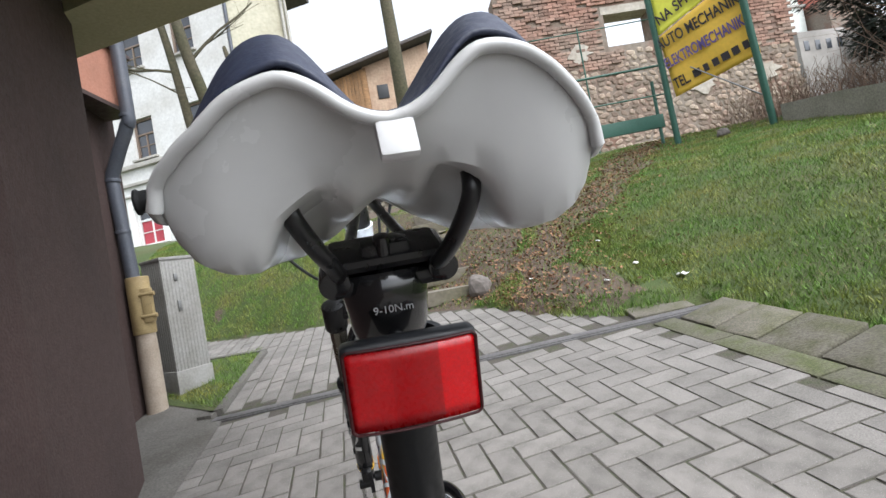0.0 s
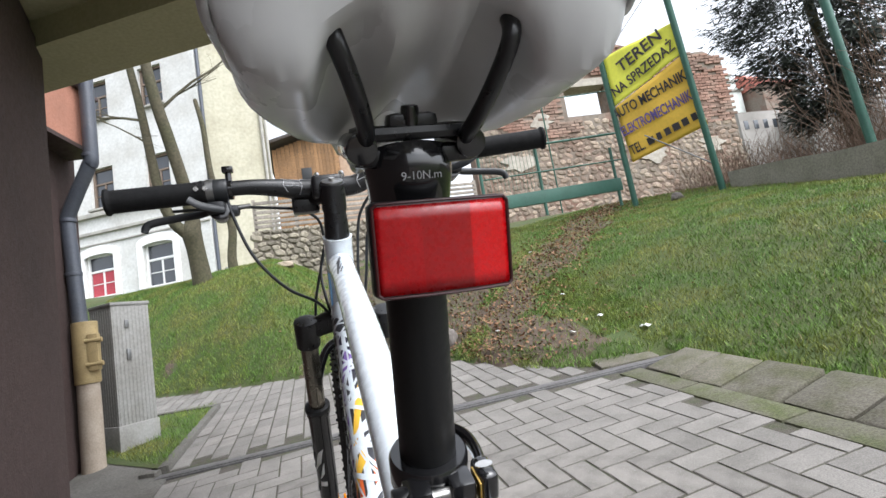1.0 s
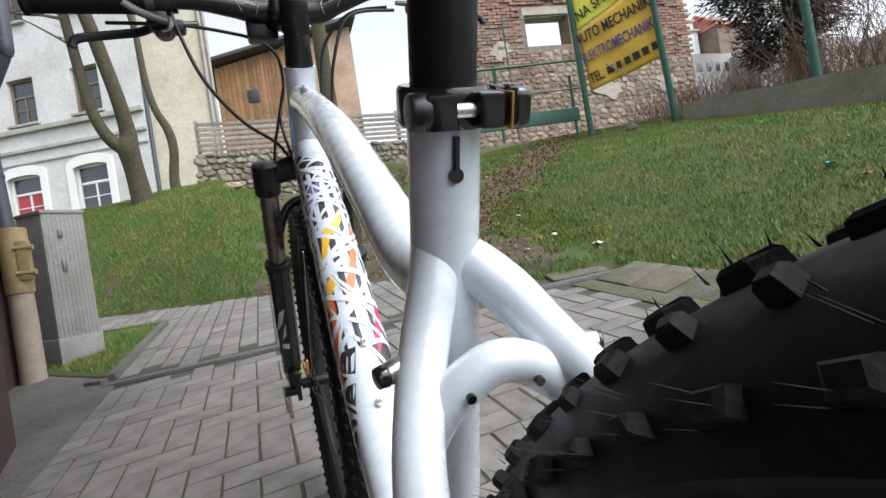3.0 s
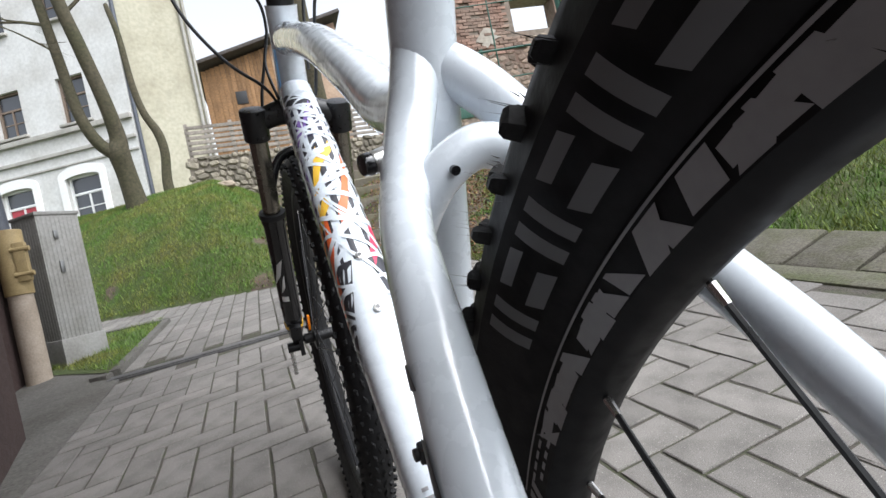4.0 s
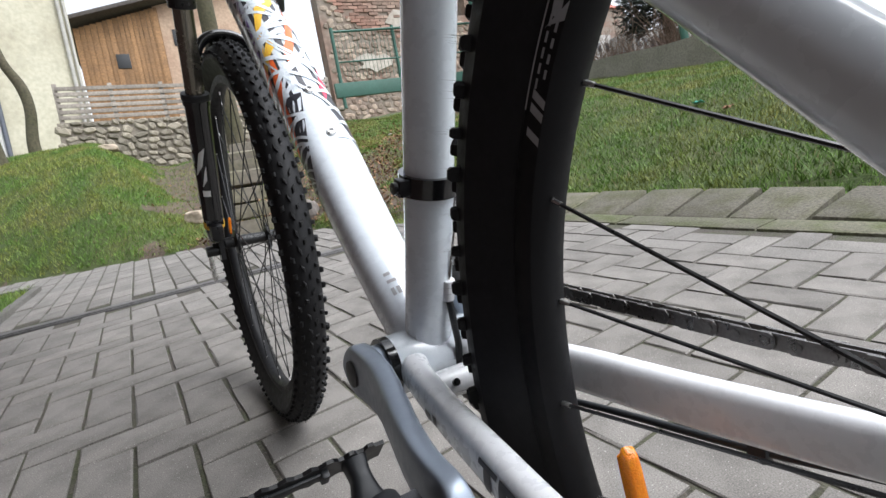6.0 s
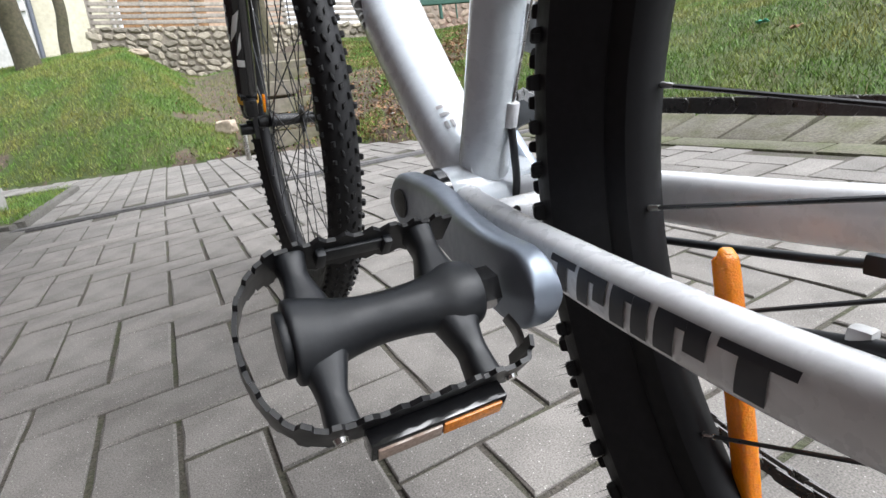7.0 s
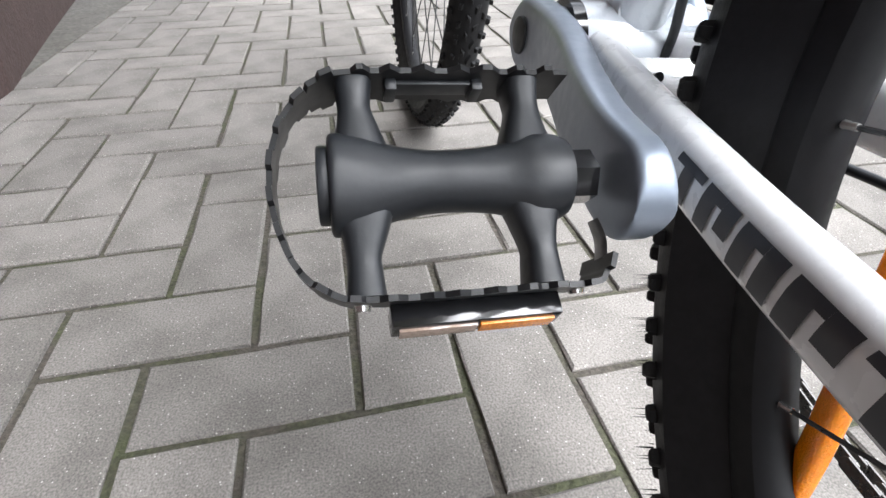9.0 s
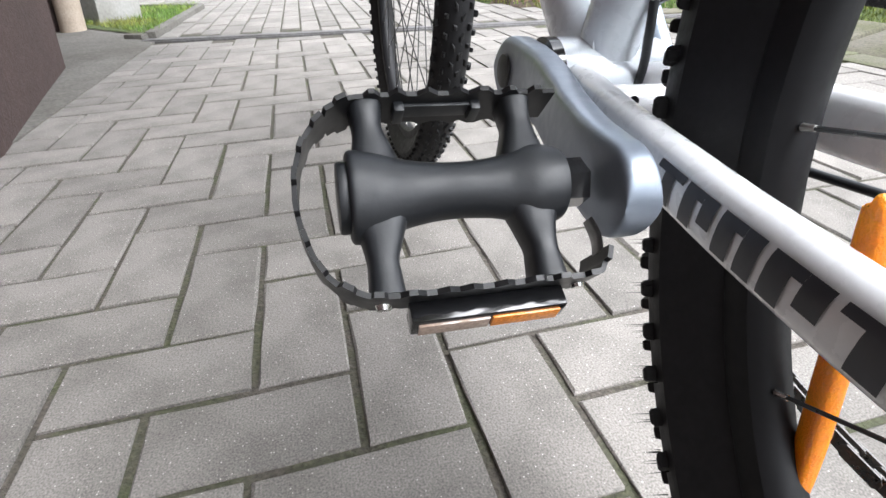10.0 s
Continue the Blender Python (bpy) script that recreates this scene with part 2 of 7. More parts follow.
BANNERINK = mat("black_banner_ink", (0.035, 0.03, 0.035), 0.6)
BANNERBLUE = mat("violet_blue_banner_ink", (0.14, 0.10, 0.30), 0.6)
TOWERPALE = mat("pale_tower_render", (0.62, 0.66, 0.62), 0.8, grain=0.15, scale=2)
TOWNGREY = mat("grey_town_render", (0.30, 0.28, 0.26), 0.9, grain=0.2, scale=1, stain=0.5, stain_scale=0.3)
ROCKPALE = mat("pale_rock", (0.46, 0.38, 0.29), 0.9, grain=0.45, scale=20, stain=0.5, stain_scale=6, bump=0.9)
ROCKDARK = mat("dark_rock", (0.165, 0.145, 0.13), 0.9, grain=0.45, scale=25, stain=0.4, stain_scale=8, bump=0.9)
STEPSTONE = mat("worn_step_stone", (0.17, 0.15, 0.12), 0.93, grain=0.4, scale=25, stain=0.6, stain_scale=3, tint=(0.15, 0.15, 0.07), bump=0.7)
LITTER = mat("white_litter", (0.75, 0.75, 0.73), 0.6)
LITTERGREEN = mat("green_litter", (0.10, 0.50, 0.40), 0.5)


# ---- mesh helpers ----
def part(name, bm, material, parent=None, label="", smooth=True):
    """Links a bmesh as one mesh object under a thing or a part."""
    me = bpy.data.meshes.new(name)
    bm.to_mesh(me)
    bm.free()
    for m in material if isinstance(material, (list, tuple)) else [material]:
        me.materials.append(m)
    if smooth:
        me.shade_smooth()
        me.set_sharp_from_angle(angle=radians(38))
    ob = new(name, me)
    if parent:
        ob.parent = parent
    if label:
        ob["label"] = label
    return ob


def data_part(name, verts, faces, material, parent=None, smooth=False):
    me = bpy.data.meshes.new(name)
    me.from_pydata(verts, [], faces)
    me.materials.append(material)
    if smooth:
        me.shade_smooth()
    ob = new(name, me)
    if parent:
        ob.parent = parent
    return ob


def thing(name, label, category, matrix=None, group="", kind=""):
    ob = new(name)
    ob.empty_display_size = 0.05
    if matrix is not None:
        ob.matrix_world = matrix
    return tagged(ob, label, category, group, kind)


def box(size, at=(0, 0, 0), bevel=0.0, turn=None, segs=2, bm=None):
    own = bmesh.new()
    bmesh.ops.create_cube(own, size=1)
    own.transform(Matrix.Diagonal((*size, 1)))
    if bevel:
        bmesh.ops.bevel(own, geom=own.edges[:], offset=bevel, segments=segs, affect="EDGES", profile=0.6)
    own.transform(Matrix.Translation(at) @ (turn or Matrix()))
    return join(bm, own)


def join(bm, own):
    if bm is None:
        return own
    tmp = bpy.data.meshes.new("tmp")
    own.to_mesh(tmp)
    own.free()
    bm.from_mesh(tmp)
    bpy.data.meshes.remove(tmp)
    return bm


def rod(a, b, r, r2=None, segs=16, bevel=0.0, bm=None):
    a, b = Vector(a), Vector(b)
    own = bmesh.new()
    bmesh.ops.create_cone(own, cap_ends=True, segments=segs, radius1=r, radius2=r if r2 is None else r2, depth=(b - a).length)
    if bevel:
        caps = [e for e in own.edges if sum(len(f.verts) > 4 for f in e.link_faces) == 1]
        bmesh.ops.bevel(own, geom=caps, offset=bevel, segments=2, affect="EDGES", profile=0.6)
    own.transform(Matrix.Translation((a + b) / 2) @ (b - a).to_track_quat("Z", "Y").to_matrix().to_4x4())
    return join(bm, own)


def smooth_path(pts, steps=6):
    """A smooth line through points of any dimension."""
    p = [np.array(q, float) for q in pts]
    out = []
    for i in range(len(p) - 1):
        a, b, c, d = p[max(i - 1, 0)], p[i], p[i + 1], p[min(i + 2, len(p) - 1)]
        for k in range(steps):
            t = k / steps
            out.append(0.5 * (2 * b + (c - a) * t + (2 * a - 5 * b + 4 * c - d) * t * t + (3 * b - a - 3 * c + d) * t ** 3))
    return out + [p[-1]]


def sweep(pts, segs=16, steps=6, side=(1, 0, 0), square=2.0, bm=None):
    """A tube through rows of x, y, z, radius across, radius along the other way; square > 2 makes it boxier."""
    rows = smooth_path([tuple(q) if len(q) == 5 else (*q[:3], q[3], q[3]) for q in pts], steps) if steps else [np.array(tuple(q) if len(q) == 5 else (*q[:3], q[3], q[3]), float) for q in pts]
    own = bmesh.new()
    rings = []
    u = Vector(side)
    for i, q in enumerate(rows):
        a, b = rows[max(i - 1, 0)][:3], rows[min(i + 1, len(rows) - 1)][:3]
        t = Vector(b - a).normalized()
        u = (u - t * u.dot(t)).normalized()
        v = t.cross(u)
        ring = []
        for k in range(segs):
            an = 2 * math.pi * k / segs
            c, s = math.cos(an), math.sin(an)
            if square != 2.0:
                c, s = math.copysign(abs(c) ** (2 / square), c), math.copysign(abs(s) ** (2 / square), s)
            ring.append(own.verts.new(Vector(q[:3]) + u * c * q[3] + v * s * q[4]))
        rings.append(ring)
    for r0, r1 in zip(rings, rings[1:]):
        for k in range(segs):
            own.faces.new((r0[k], r0[(k + 1) % segs], r1[(k + 1) % segs], r1[k]))
    own.faces.new(rings[0][::-1])
    own.faces.new(rings[-1])
    bmesh.ops.recalc_face_normals(own, faces=own.faces[:])
    return join(bm, own)


def lathe(profile, segs=48, axis="X", at=(0, 0, 0), closed=True, bm=None):
    """Turns rows of (radius, offset along the axis) round it."""
    own = bmesh.new()
    rings = []
    for k in range(segs):
        an = 2 * math.pi * k / segs
        rings.append([own.verts.new((o, r * math.cos(an), r * math.sin(an))) for r, o in profile])
    n = len(profile)
    for k in range(segs):
        a, b = rings[k], rings[(k + 1) % segs]
        for i in range(n if closed else n - 1):
            own.faces.new((a[i], a[(i + 1) % n], b[(i + 1) % n], b[i]))
    if axis == "Z":
        own.transform(Matrix.Rotation(radians(-90), 4, "Y"))
    if axis == "Y":
        own.transform(Matrix.Rotation(radians(90), 4, "Z"))
    own.transform(Matrix.Translation(at))
    bmesh.ops.recalc_face_normals(own, faces=own.faces[:])
    return join(bm, own)


def plate(outline, thick, matrix=None, holes=(), bm=None):
    """A flat outline of (x, y) given thickness about z = 0, with a hole or more cut out."""
    own = bmesh.new()
    loops = [[own.verts.new((x, y, 0)) for x, y in loop] for loop in (outline, *holes)]
    edges = [own.edges.new((a, b)) for loop in loops for a, b in zip(loop, loop[1:] + loop[:1])]
    if holes:
        bmesh.ops.triangle_fill(own, edges=edges, use_beauty=True)
    else:
        own.faces.new(loops[0])
    got = bmesh.ops.extrude_face_region(own, geom=own.faces[:])
    bmesh.ops.translate(own, verts=[v for v in got["geom"] if isinstance(v, bmesh.types.BMVert)], vec=(0, 0, thick))
    bmesh.ops.translate(own, verts=own.verts[:], vec=(0, 0, -thick / 2))
    bmesh.ops.recalc_face_normals(own, faces=own.faces[:])
    if matrix is not None:
        own.transform(matrix)
    return join(bm, own)


def words(text, size, matrix, material, parent, name="lettering", depth=0.0005):
    cu = bpy.data.curves.new(name, "FONT")
    cu.body, cu.size, cu.extrude = text, size, depth
    cu.align_x, cu.align_y = "CENTER", "CENTER"
    cu.offset = size * 0.018 if size > 0.05 else 0.0
    tmp = new("tmp", cu)
    bpy.context.view_layer.update()
    me = bpy.data.meshes.new_from_object(tmp.evaluated_get(bpy.context.evaluated_depsgraph_get()))
    bpy.data.objects.remove(tmp)
    me.transform(matrix)
    me.materials.clear()
    me.materials.append(material)
    ob = new(name, me)
    ob.parent = parent
    return ob


# ---- the bicycle (x right, y ahead, z up, from the rear tyre's foot) ----
bike = thing("mountain_bike", "white hardtail mountain bike with black parts standing on the pavers", "bicycle", BIKE)
ST = lambda z: (-0.005 * min(max((z - 0.31) / 0.3, 0), 1), 0.302 - 0.305 * (z - 0.712), z)      # axis of seat tube and post
SEG = 28


def tube_rows(pts, steps=6):
    return smooth_path([tuple(q) if len(q) == 5 else (*q[:3], q[3], q[3]) for q in pts], steps)


def on_tube(rows, s, an, off, square=2.0):
    """A point on a swept tube at share s of its rows and angle an, lifted by off."""
    f = s * (len(rows) - 1)
    i = min(int(f), len(rows) - 2)
    q = rows[i] + (rows[i + 1] - rows[i]) * (f - i)
    t = Vector(rows[i + 1][:3] - rows[i][:3]).normalized()
    u = Vector((1, 0, 0))
    u = (u - t * u.dot(t)).normalized()
    v = t.cross(u)
    c, s2 = math.cos(an), math.sin(an)
    if square != 2.0:
        c, s2 = math.copysign(abs(c) ** (2 / square), c), math.copysign(abs(s2) ** (2 / square), s2)
    return Vector(q[:3]) + u * c * (q[3] + off) + v * s2 * (q[4] + off)


def decal(rows, corners, name, material, parent, square=2.0, off=0.0006):
    """Flat print hugging a tube: quads of four (s, angle) corners, finely split so that they follow the tube."""
    verts, faces = [], []
    for cs in corners:
        k, base = 5, len(verts)
        (s0, a0), (s1, a1), (s2, a2), (s3, a3) = cs
        for i in range(k + 1):
            for j in range(k + 1):
                x, y = i / k, j / k
                s = (s0 * (1 - x) + s1 * x) * (1 - y) + (s3 * (1 - x) + s2 * x) * y
                a = (a0 * (1 - x) + a1 * x) * (1 - y) + (a3 * (1 - x) + a2 * x) * y
                verts.append(on_tube(rows, s, a, off, square))
        for i in range(k):
            for j in range(k):
                p = base + i * (k + 1) + j
                faces.append((p, p + 1, p + k + 2, p + k + 1))
    return data_part(name, verts, faces, material, parent, True)


# frame tubes
seat_tube = part("seat_tube", sweep([(*ST(0.312), 0.0185), (*ST(0.40), 0.0175), (*ST(0.56), 0.0172), (*ST(0.64), 0.0160), (*ST(0.68), 0.0158), (*ST(0.716), 0.0158)], SEG), PAINT, bike, "white welded seat tube")
slot = box((0.0030, 0.004, 0.014), (0, 0, 0.003), 0.0008)
rod((0, -0.0018, -0.006), (0, 0.0018, -0.006), 0.0032, bm=slot)
slot.transform(Matrix.Translation((-0.006, ST(0.700)[1] - 0.0154, 0.698)) @ Matrix.Rotation(radians(17), 4, "X"))
part("clamp_slot", slot, BLACKGLOSS, seat_tube, "dark keyhole slot")
DT = [(0, 0.418, 0.300, 0.021, 0.022), (0, 0.47, 0.348, 0.024, 0.023), (0, 0.535, 0.418, 0.0265, 0.024), (0, 0.60, 0.492, 0.028, 0.024), (0, 0.72, 0.615, 0.0275, 0.024), (0, 0.82, 0.712, 0.0255, 0.026), (0, 0.878, 0.768, 0.0235, 0.026)]
down_tube = part("down_tube", sweep(DT, 36, square=2.5), PAINT, bike, "broad white down tube with coloured mosaic print")
DTR = tube_rows(DT)
r5 = random.Random(21)


def ribbon(rows, ends, width, bulge, name, material, parent, square=2.0, off=0.0012, steps=16):
    """One slightly bowed band of print across a tube, from one (s, angle) to another."""
    (s0, a0), (s1, a1) = ends
    verts, faces = [], []
    for i in range(steps + 1):
        t = i / steps
        s_ = s0 + (s1 - s0) * t + bulge * math.sin(math.pi * t)
        a_ = radians(a0 + (a1 - a0) * t)
        w = width * (0.7 + 0.5 * t)
        verts += [on_tube(rows, s_ - w / 2, a_, off, square), on_tube(rows, s_ + w / 2, a_, off, square)]
    for i in range(steps):
        faces.append((2 * i, 2 * i + 1, 2 * i + 3, 2 * i + 2))
    return data_part(name, verts, faces, material, parent, True)


# the print: dark fields, slanting colour bands on them, and a tangle of thin white bands over both
def field(corners, material):
    decal(DTR, [tuple((q, radians(a)) for q, a in corners)], "print_field", material, down_tube, 2.5, 0.0005)


field(((0.548, 169), (0.76, 169), (0.76, 318), (0.548, 330)), GRAPHICDARK)
field(((0.76, 169), (0.86, 169), (0.86, 312), (0.76, 318)), GRAPHICNAVY)
field(((0.86, 169), (0.955, 169), (0.955, 176), (0.86, 312)), GRAPHICDARK)
field(((0.385, 169), (0.548, 169), (0.548, 256), (0.385, 178)), GRAPHICDARK)
field(((0.440, 327), (0.548, 278), (0.548, 333), (0.440, 334)), GRAPHICDARK)
for ends, w, m in ((((0.72, 200), (0.80, 246)), 0.034, GRAPHICVIOLET), (((0.765, 246), (0.86, 282)), 0.026, GRAPHICVIOLET), (((0.625, 196), (0.70, 214)), 0.030, GRAPHICVIOLET),
                   (((0.630, 214), (0.715, 262)), 0.034, GRAPHICYELLOW), (((0.60, 196), (0.635, 250)), 0.018, GRAPHICYELLOW), (((0.69, 250), (0.735, 292)), 0.020, GRAPHICYELLOW),
                   (((0.60, 262), (0.70, 318)), 0.034, GRAPHICORANGE), (((0.51, 176), (0.605, 232)), 0.040, GRAPHICORANGE), (((0.575, 172), (0.60, 200)), 0.022, GRAPHICORANGE),
                   (((0.475, 172), (0.535, 206)), 0.024, GRAPHICORANGE), (((0.545, 292), (0.59, 330)), 0.030, GRAPHICPINK), (((0.465, 322), (0.535, 326)), 0.030, GRAPHICPINK)):
    ribbon(DTR, ends, w, 0.0, "print_band", m, down_tube, 2.5, 0.0008)
for k in range(37):
    mid = 0.555 + 0.385 * (k + r5.uniform(-0.4, 0.4)) / 36
    tilt = r5.choice((-1, 1)) * (r5.uniform(0.01, 0.05) if k % 2 else r5.uniform(0.07, 0.16))
    lo, hi = (168, 334) if mid < 0.84 else (168, 320)
    if k % 3 == 0:
        cut_ = r5.uniform(205, 285)
        lo, hi = (lo, cut_ + 40) if r5.random() < 0.5 else (cut_ - 40, hi)
    share = (hi - lo) / 150
    ribbon(DTR, ((mid - tilt * share / 2, lo), (mid + tilt * share / 2, hi)), r5.uniform(0.0055, 0.0095), r5.uniform(-0.018, 0.018), "white_band", PAINT, down_tube, 2.5)
for k in range(13):
    mid = 0.392 + 0.15 * (k + r5.uniform(-0.3, 0.3)) / 12
    tilt = r5.uniform(-0.05, 0.05)
    ribbon(DTR, ((mid - tilt / 2, 167), (mid + tilt / 2, 184 + 480 * max(mid - 0.392, 0))), r5.uniform(0.004, 0.007), r5.uniform(-0.006, 0.006), "white_band", PAINT, down_tube, 2.5)
for k in range(5):
    mid = 0.465 + 0.075 * k / 4
    ribbon(DTR, ((mid + r5.uniform(-0.02, 0.02), 276), (mid + r5.uniform(-0.02, 0.02), 336)), 0.006, 0.004, "white_band", PAINT, down_tube, 2.5)
decal(DTR, [((0.385, radians(165)), (0.95, radians(165)), (0.95, radians(167)), (0.385, radians(167)))], "edge_line", GRAPHICDARK, down_tube, 2.5)
for s0, s1, a0, a1 in ((0.135, 0.150, 238, 246), (0.135, 0.150, 250, 258), (0.160, 0.166, 238, 258), (0.175, 0.181, 238, 252)):
    decal(DTR, [((s0, radians(a0)), (s1, radians(a0)), (s1, radians(a1)), (s0, radians(a1)))], "small_print", GRAPHICGREY, down_tube, 2.5)
for s in (0.475, 0.550):
    p = on_tube(DTR, s, radians(270), 0.0, 2.5)
    n = (p - Vector(on_tube(DTR, s, radians(90), 0.0, 2.5))).normalized()
    b = rod(p - n * 0.001, p + n * 0.0035, 0.0052, 0.0046, 16, 0.0008)
    part("bottle_bolt", b, STEEL, down_tube, "steel bottle-cage bolt")
    part("bolt_socket", rod(p + n * 0.003, p + n * 0.0039, 0.0027, segs=6), BLACKGLOSS, down_tube)
TT = [(0, 0.350, 0.640, 0.0165, 0.016), (0, 0.40, 0.652, 0.0185, 0.0165), (0, 0.47, 0.690, 0.0190, 0.0172), (0, 0.61, 0.757, 0.0188, 0.0185), (0, 0.76, 0.812, 0.018, 0.020), (0, 0.855, 0.842, 0.0195, 0.022)]
top_tube = part("top_tube", sweep(TT, SEG, square=2.2), PAINT, bike, "white sloping top tube")
TTR = tube_rows(TT)
decal(TTR, [((0.80, radians(228)), (0.915, radians(262)), (0.90, radians(268)), (0.79, radians(236)))] + [((0.80 + 0.02 * k, radians(246 - 3 * k)), (0.83 + 0.02 * k, radians(262 - 2 * k)), (0.825 + 0.02 * k, radians(266 - 2 * k)), (0.795 + 0.02 * k, radians(251 - 3 * k))) for k in range(4)], "top_tube_print", GRAPHICDARK, top_tube, 2.2)
HB, HT = Vector((0, 0.908, 0.752)), Vector((0, 0.846, 0.886))
HD = (HT - HB).normalized()
head_tube = part("head_tube", sweep([(*(HB - HD * 0.002), 0.0245), (*(HB + HD * 0.03), 0.0225), (*(HT - HD * 0.02), 0.0215), (*HT, 0.0225)], SEG), PAINT, bike, "white tapered head tube")
part("head_badge", plate([(-0.010, -0.03), (0.010, -0.03), (0.012, 0.0), (0.008, 0.035), (-0.008, 0.035), (-0.012, 0.0)], 0.003, Matrix.Translation(HB + HD * 0.06 + Vector((-0.0195, -0.004, 0))) @ Matrix.Rotation(radians(-90), 4, "Y") @ Matrix.Rotation(radians(66), 4, "Z")), GRAPHICBLUE, head_tube, "pale blue print on the head tube")
part("bottom_bracket_shell", rod((-0.036, 0.424, 0.304), (0.036, 0.424, 0.304), 0.0235, segs=32, bevel=0.002), PAINT, bike)
part("weld_gusset", sweep([(0, 0.47, 0.335, 0.016, 0.014), (0, 0.437, 0.322, 0.020, 0.018), (0, 0.41, 0.325, 0.017, 0.016)], 20), PAINT, bike)


def stay(name, rows, parent, **kw):
    return part(name, sweep(rows, 22, **kw), PAINT, parent)


SSL = [(-0.009, 0.318, 0.664, 0.0115, 0.0115), (-0.015, 0.312, 0.644, 0.0115, 0.0115), (-0.023, 0.306, 0.624, 0.0112, 0.0112), (-0.0325, 0.292, 0.604, 0.0106, 0.0108), (-0.043, 0.266, 0.583, 0.0101, 0.0104), (-0.051, 0.230, 0.559, 0.0099, 0.0103), (-0.058, 0.190, 0.524, 0.0100, 0.0106), (-0.065, 0.145, 0.484, 0.0094, 0.0100), (-0.072, 0.100, 0.444, 0.0092, 0.0098), (-0.077, 0.055, 0.405, 0.0088, 0.0092), (-0.068, 0.015, 0.374, 0.0080, 0.0085)]
SSR = [(-0.006, 0.322, 0.660, 0.0120, 0.0120), (0.006, 0.313, 0.651, 0.0125, 0.0125), (0.019, 0.304, 0.637, 0.0122, 0.0122), (0.032, 0.291, 0.616, 0.0115, 0.0120), (0.045, 0.263, 0.591, 0.0105, 0.0115), (0.052, 0.232, 0.562, 0.0105, 0.0115), (0.055, 0.190, 0.531, 0.0100, 0.0112), (0.057, 0.145, 0.493, 0.0096, 0.0106), (0.059, 0.085, 0.438, 0.0090, 0.0098), (0.062, 0.015, 0.374, 0.0080, 0.0085)]
left_stay = stay("seat_stay", SSL, bike)
right_stay = stay("seat_stay", SSR, bike)
SLR = tube_rows(SSL)
for at, w, lo, hi in ((0.535, 0.010, 158, 190), (0.580, 0.016, 158, 194), (0.620, 0.012, 146, 180), (0.640, 0.009, 142, 178), (0.675, 0.014, 144, 186), (0.695, 0.006, 142, 176), (0.710, 0.007, 142, 176)):
    decal(SLR, [((at - w * 1.1, radians(hi)), (at - w * 0.7, radians(lo + 12)), (at + w * 1.1, radians(lo)), (at + w * 0.6, radians(hi - 6)))], "stay_print", GRAPHICDARK, left_stay)
br = [(-0.034, 0.300, 0.574, 0.0095, 0.0110), (-0.027, 0.294, 0.591, 0.0095, 0.0110), (-0.016, 0.289, 0.605, 0.0095, 0.0110), (0.000, 0.287, 0.613, 0.0095, 0.0110), (0.016, 0.288, 0.609, 0.0095, 0.0110), (0.032, 0.288, 0.597, 0.0095, 0.0110), (0.043, 0.280, 0.584, 0.0095, 0.0110)]
bridge = part("stay_bridge", sweep(br, 20, side=(0, 0, 1)), PAINT, bike, "arched white bridge between the seat stays")
for x in (-0.0155, 0.0155):
    part("bridge_hole", rod((x, 0.2800, 0.6050), (x, 0.2765, 0.6040), 0.0021, segs=12), BLACKGLOSS, bridge)
for p0, p1, p2 in (((-0.030, 0.304, 0.616), (-0.0435, 0.3005, 0.6135), (-0.048, 0.2995, 0.613)), ((0.040, 0.286, 0.613), (0.049, 0.283, 0.613), (0.051, 0.282, 0.613))):
    p = part("brake_boss", rod(p0, p1, 0.0058, 0.0050, 24, 0.0008), STEEL, bike, "bright steel brake boss")
    part("boss_tip", rod(p1, p2, 0.0052, 0.0046, 20, 0.0008), BLACKGLOSS, p)
CSL = [(-0.022, 0.412, 0.304, 0.012, 0.012), (-0.030, 0.385, 0.304, 0.0098, 0.0120), (-0.039, 0.335, 0.301, 0.0092, 0.0125), (-0.046, 0.280, 0.298, 0.0092, 0.0128), (-0.055, 0.220, 0.297, 0.0092, 0.0128), (-0.064, 0.150, 0.299, 0.0092, 0.0125), (-0.068, 0.080, 0.309, 0.0088, 0.0115), (-0.068, 0.015, 0.335, 0.0080, 0.010)]
CSR = [(0.022, 0.412, 0.304, 0.012, 0.012), (0.036, 0.375, 0.307, 0.0095, 0.0125), (0.046, 0.310, 0.310, 0.009, 0.0145), (0.055, 0.230, 0.311, 0.009, 0.0145), (0.060, 0.150, 0.317, 0.009, 0.0135), (0.066, 0.070, 0.328, 0.0085, 0.012), (0.066, 0.010, 0.340, 0.008, 0.010)]
left_chain_stay = part("chain_stay", sweep(CSL, 22, square=2.6), SILVERPAINT, bike, "pale silver chain stay with charcoal block print")
right_chain_stay = part("chain_stay", sweep(CSR, 22, square=2.6), SILVERPAINT, bike)
CLR = tube_rows(CSL)


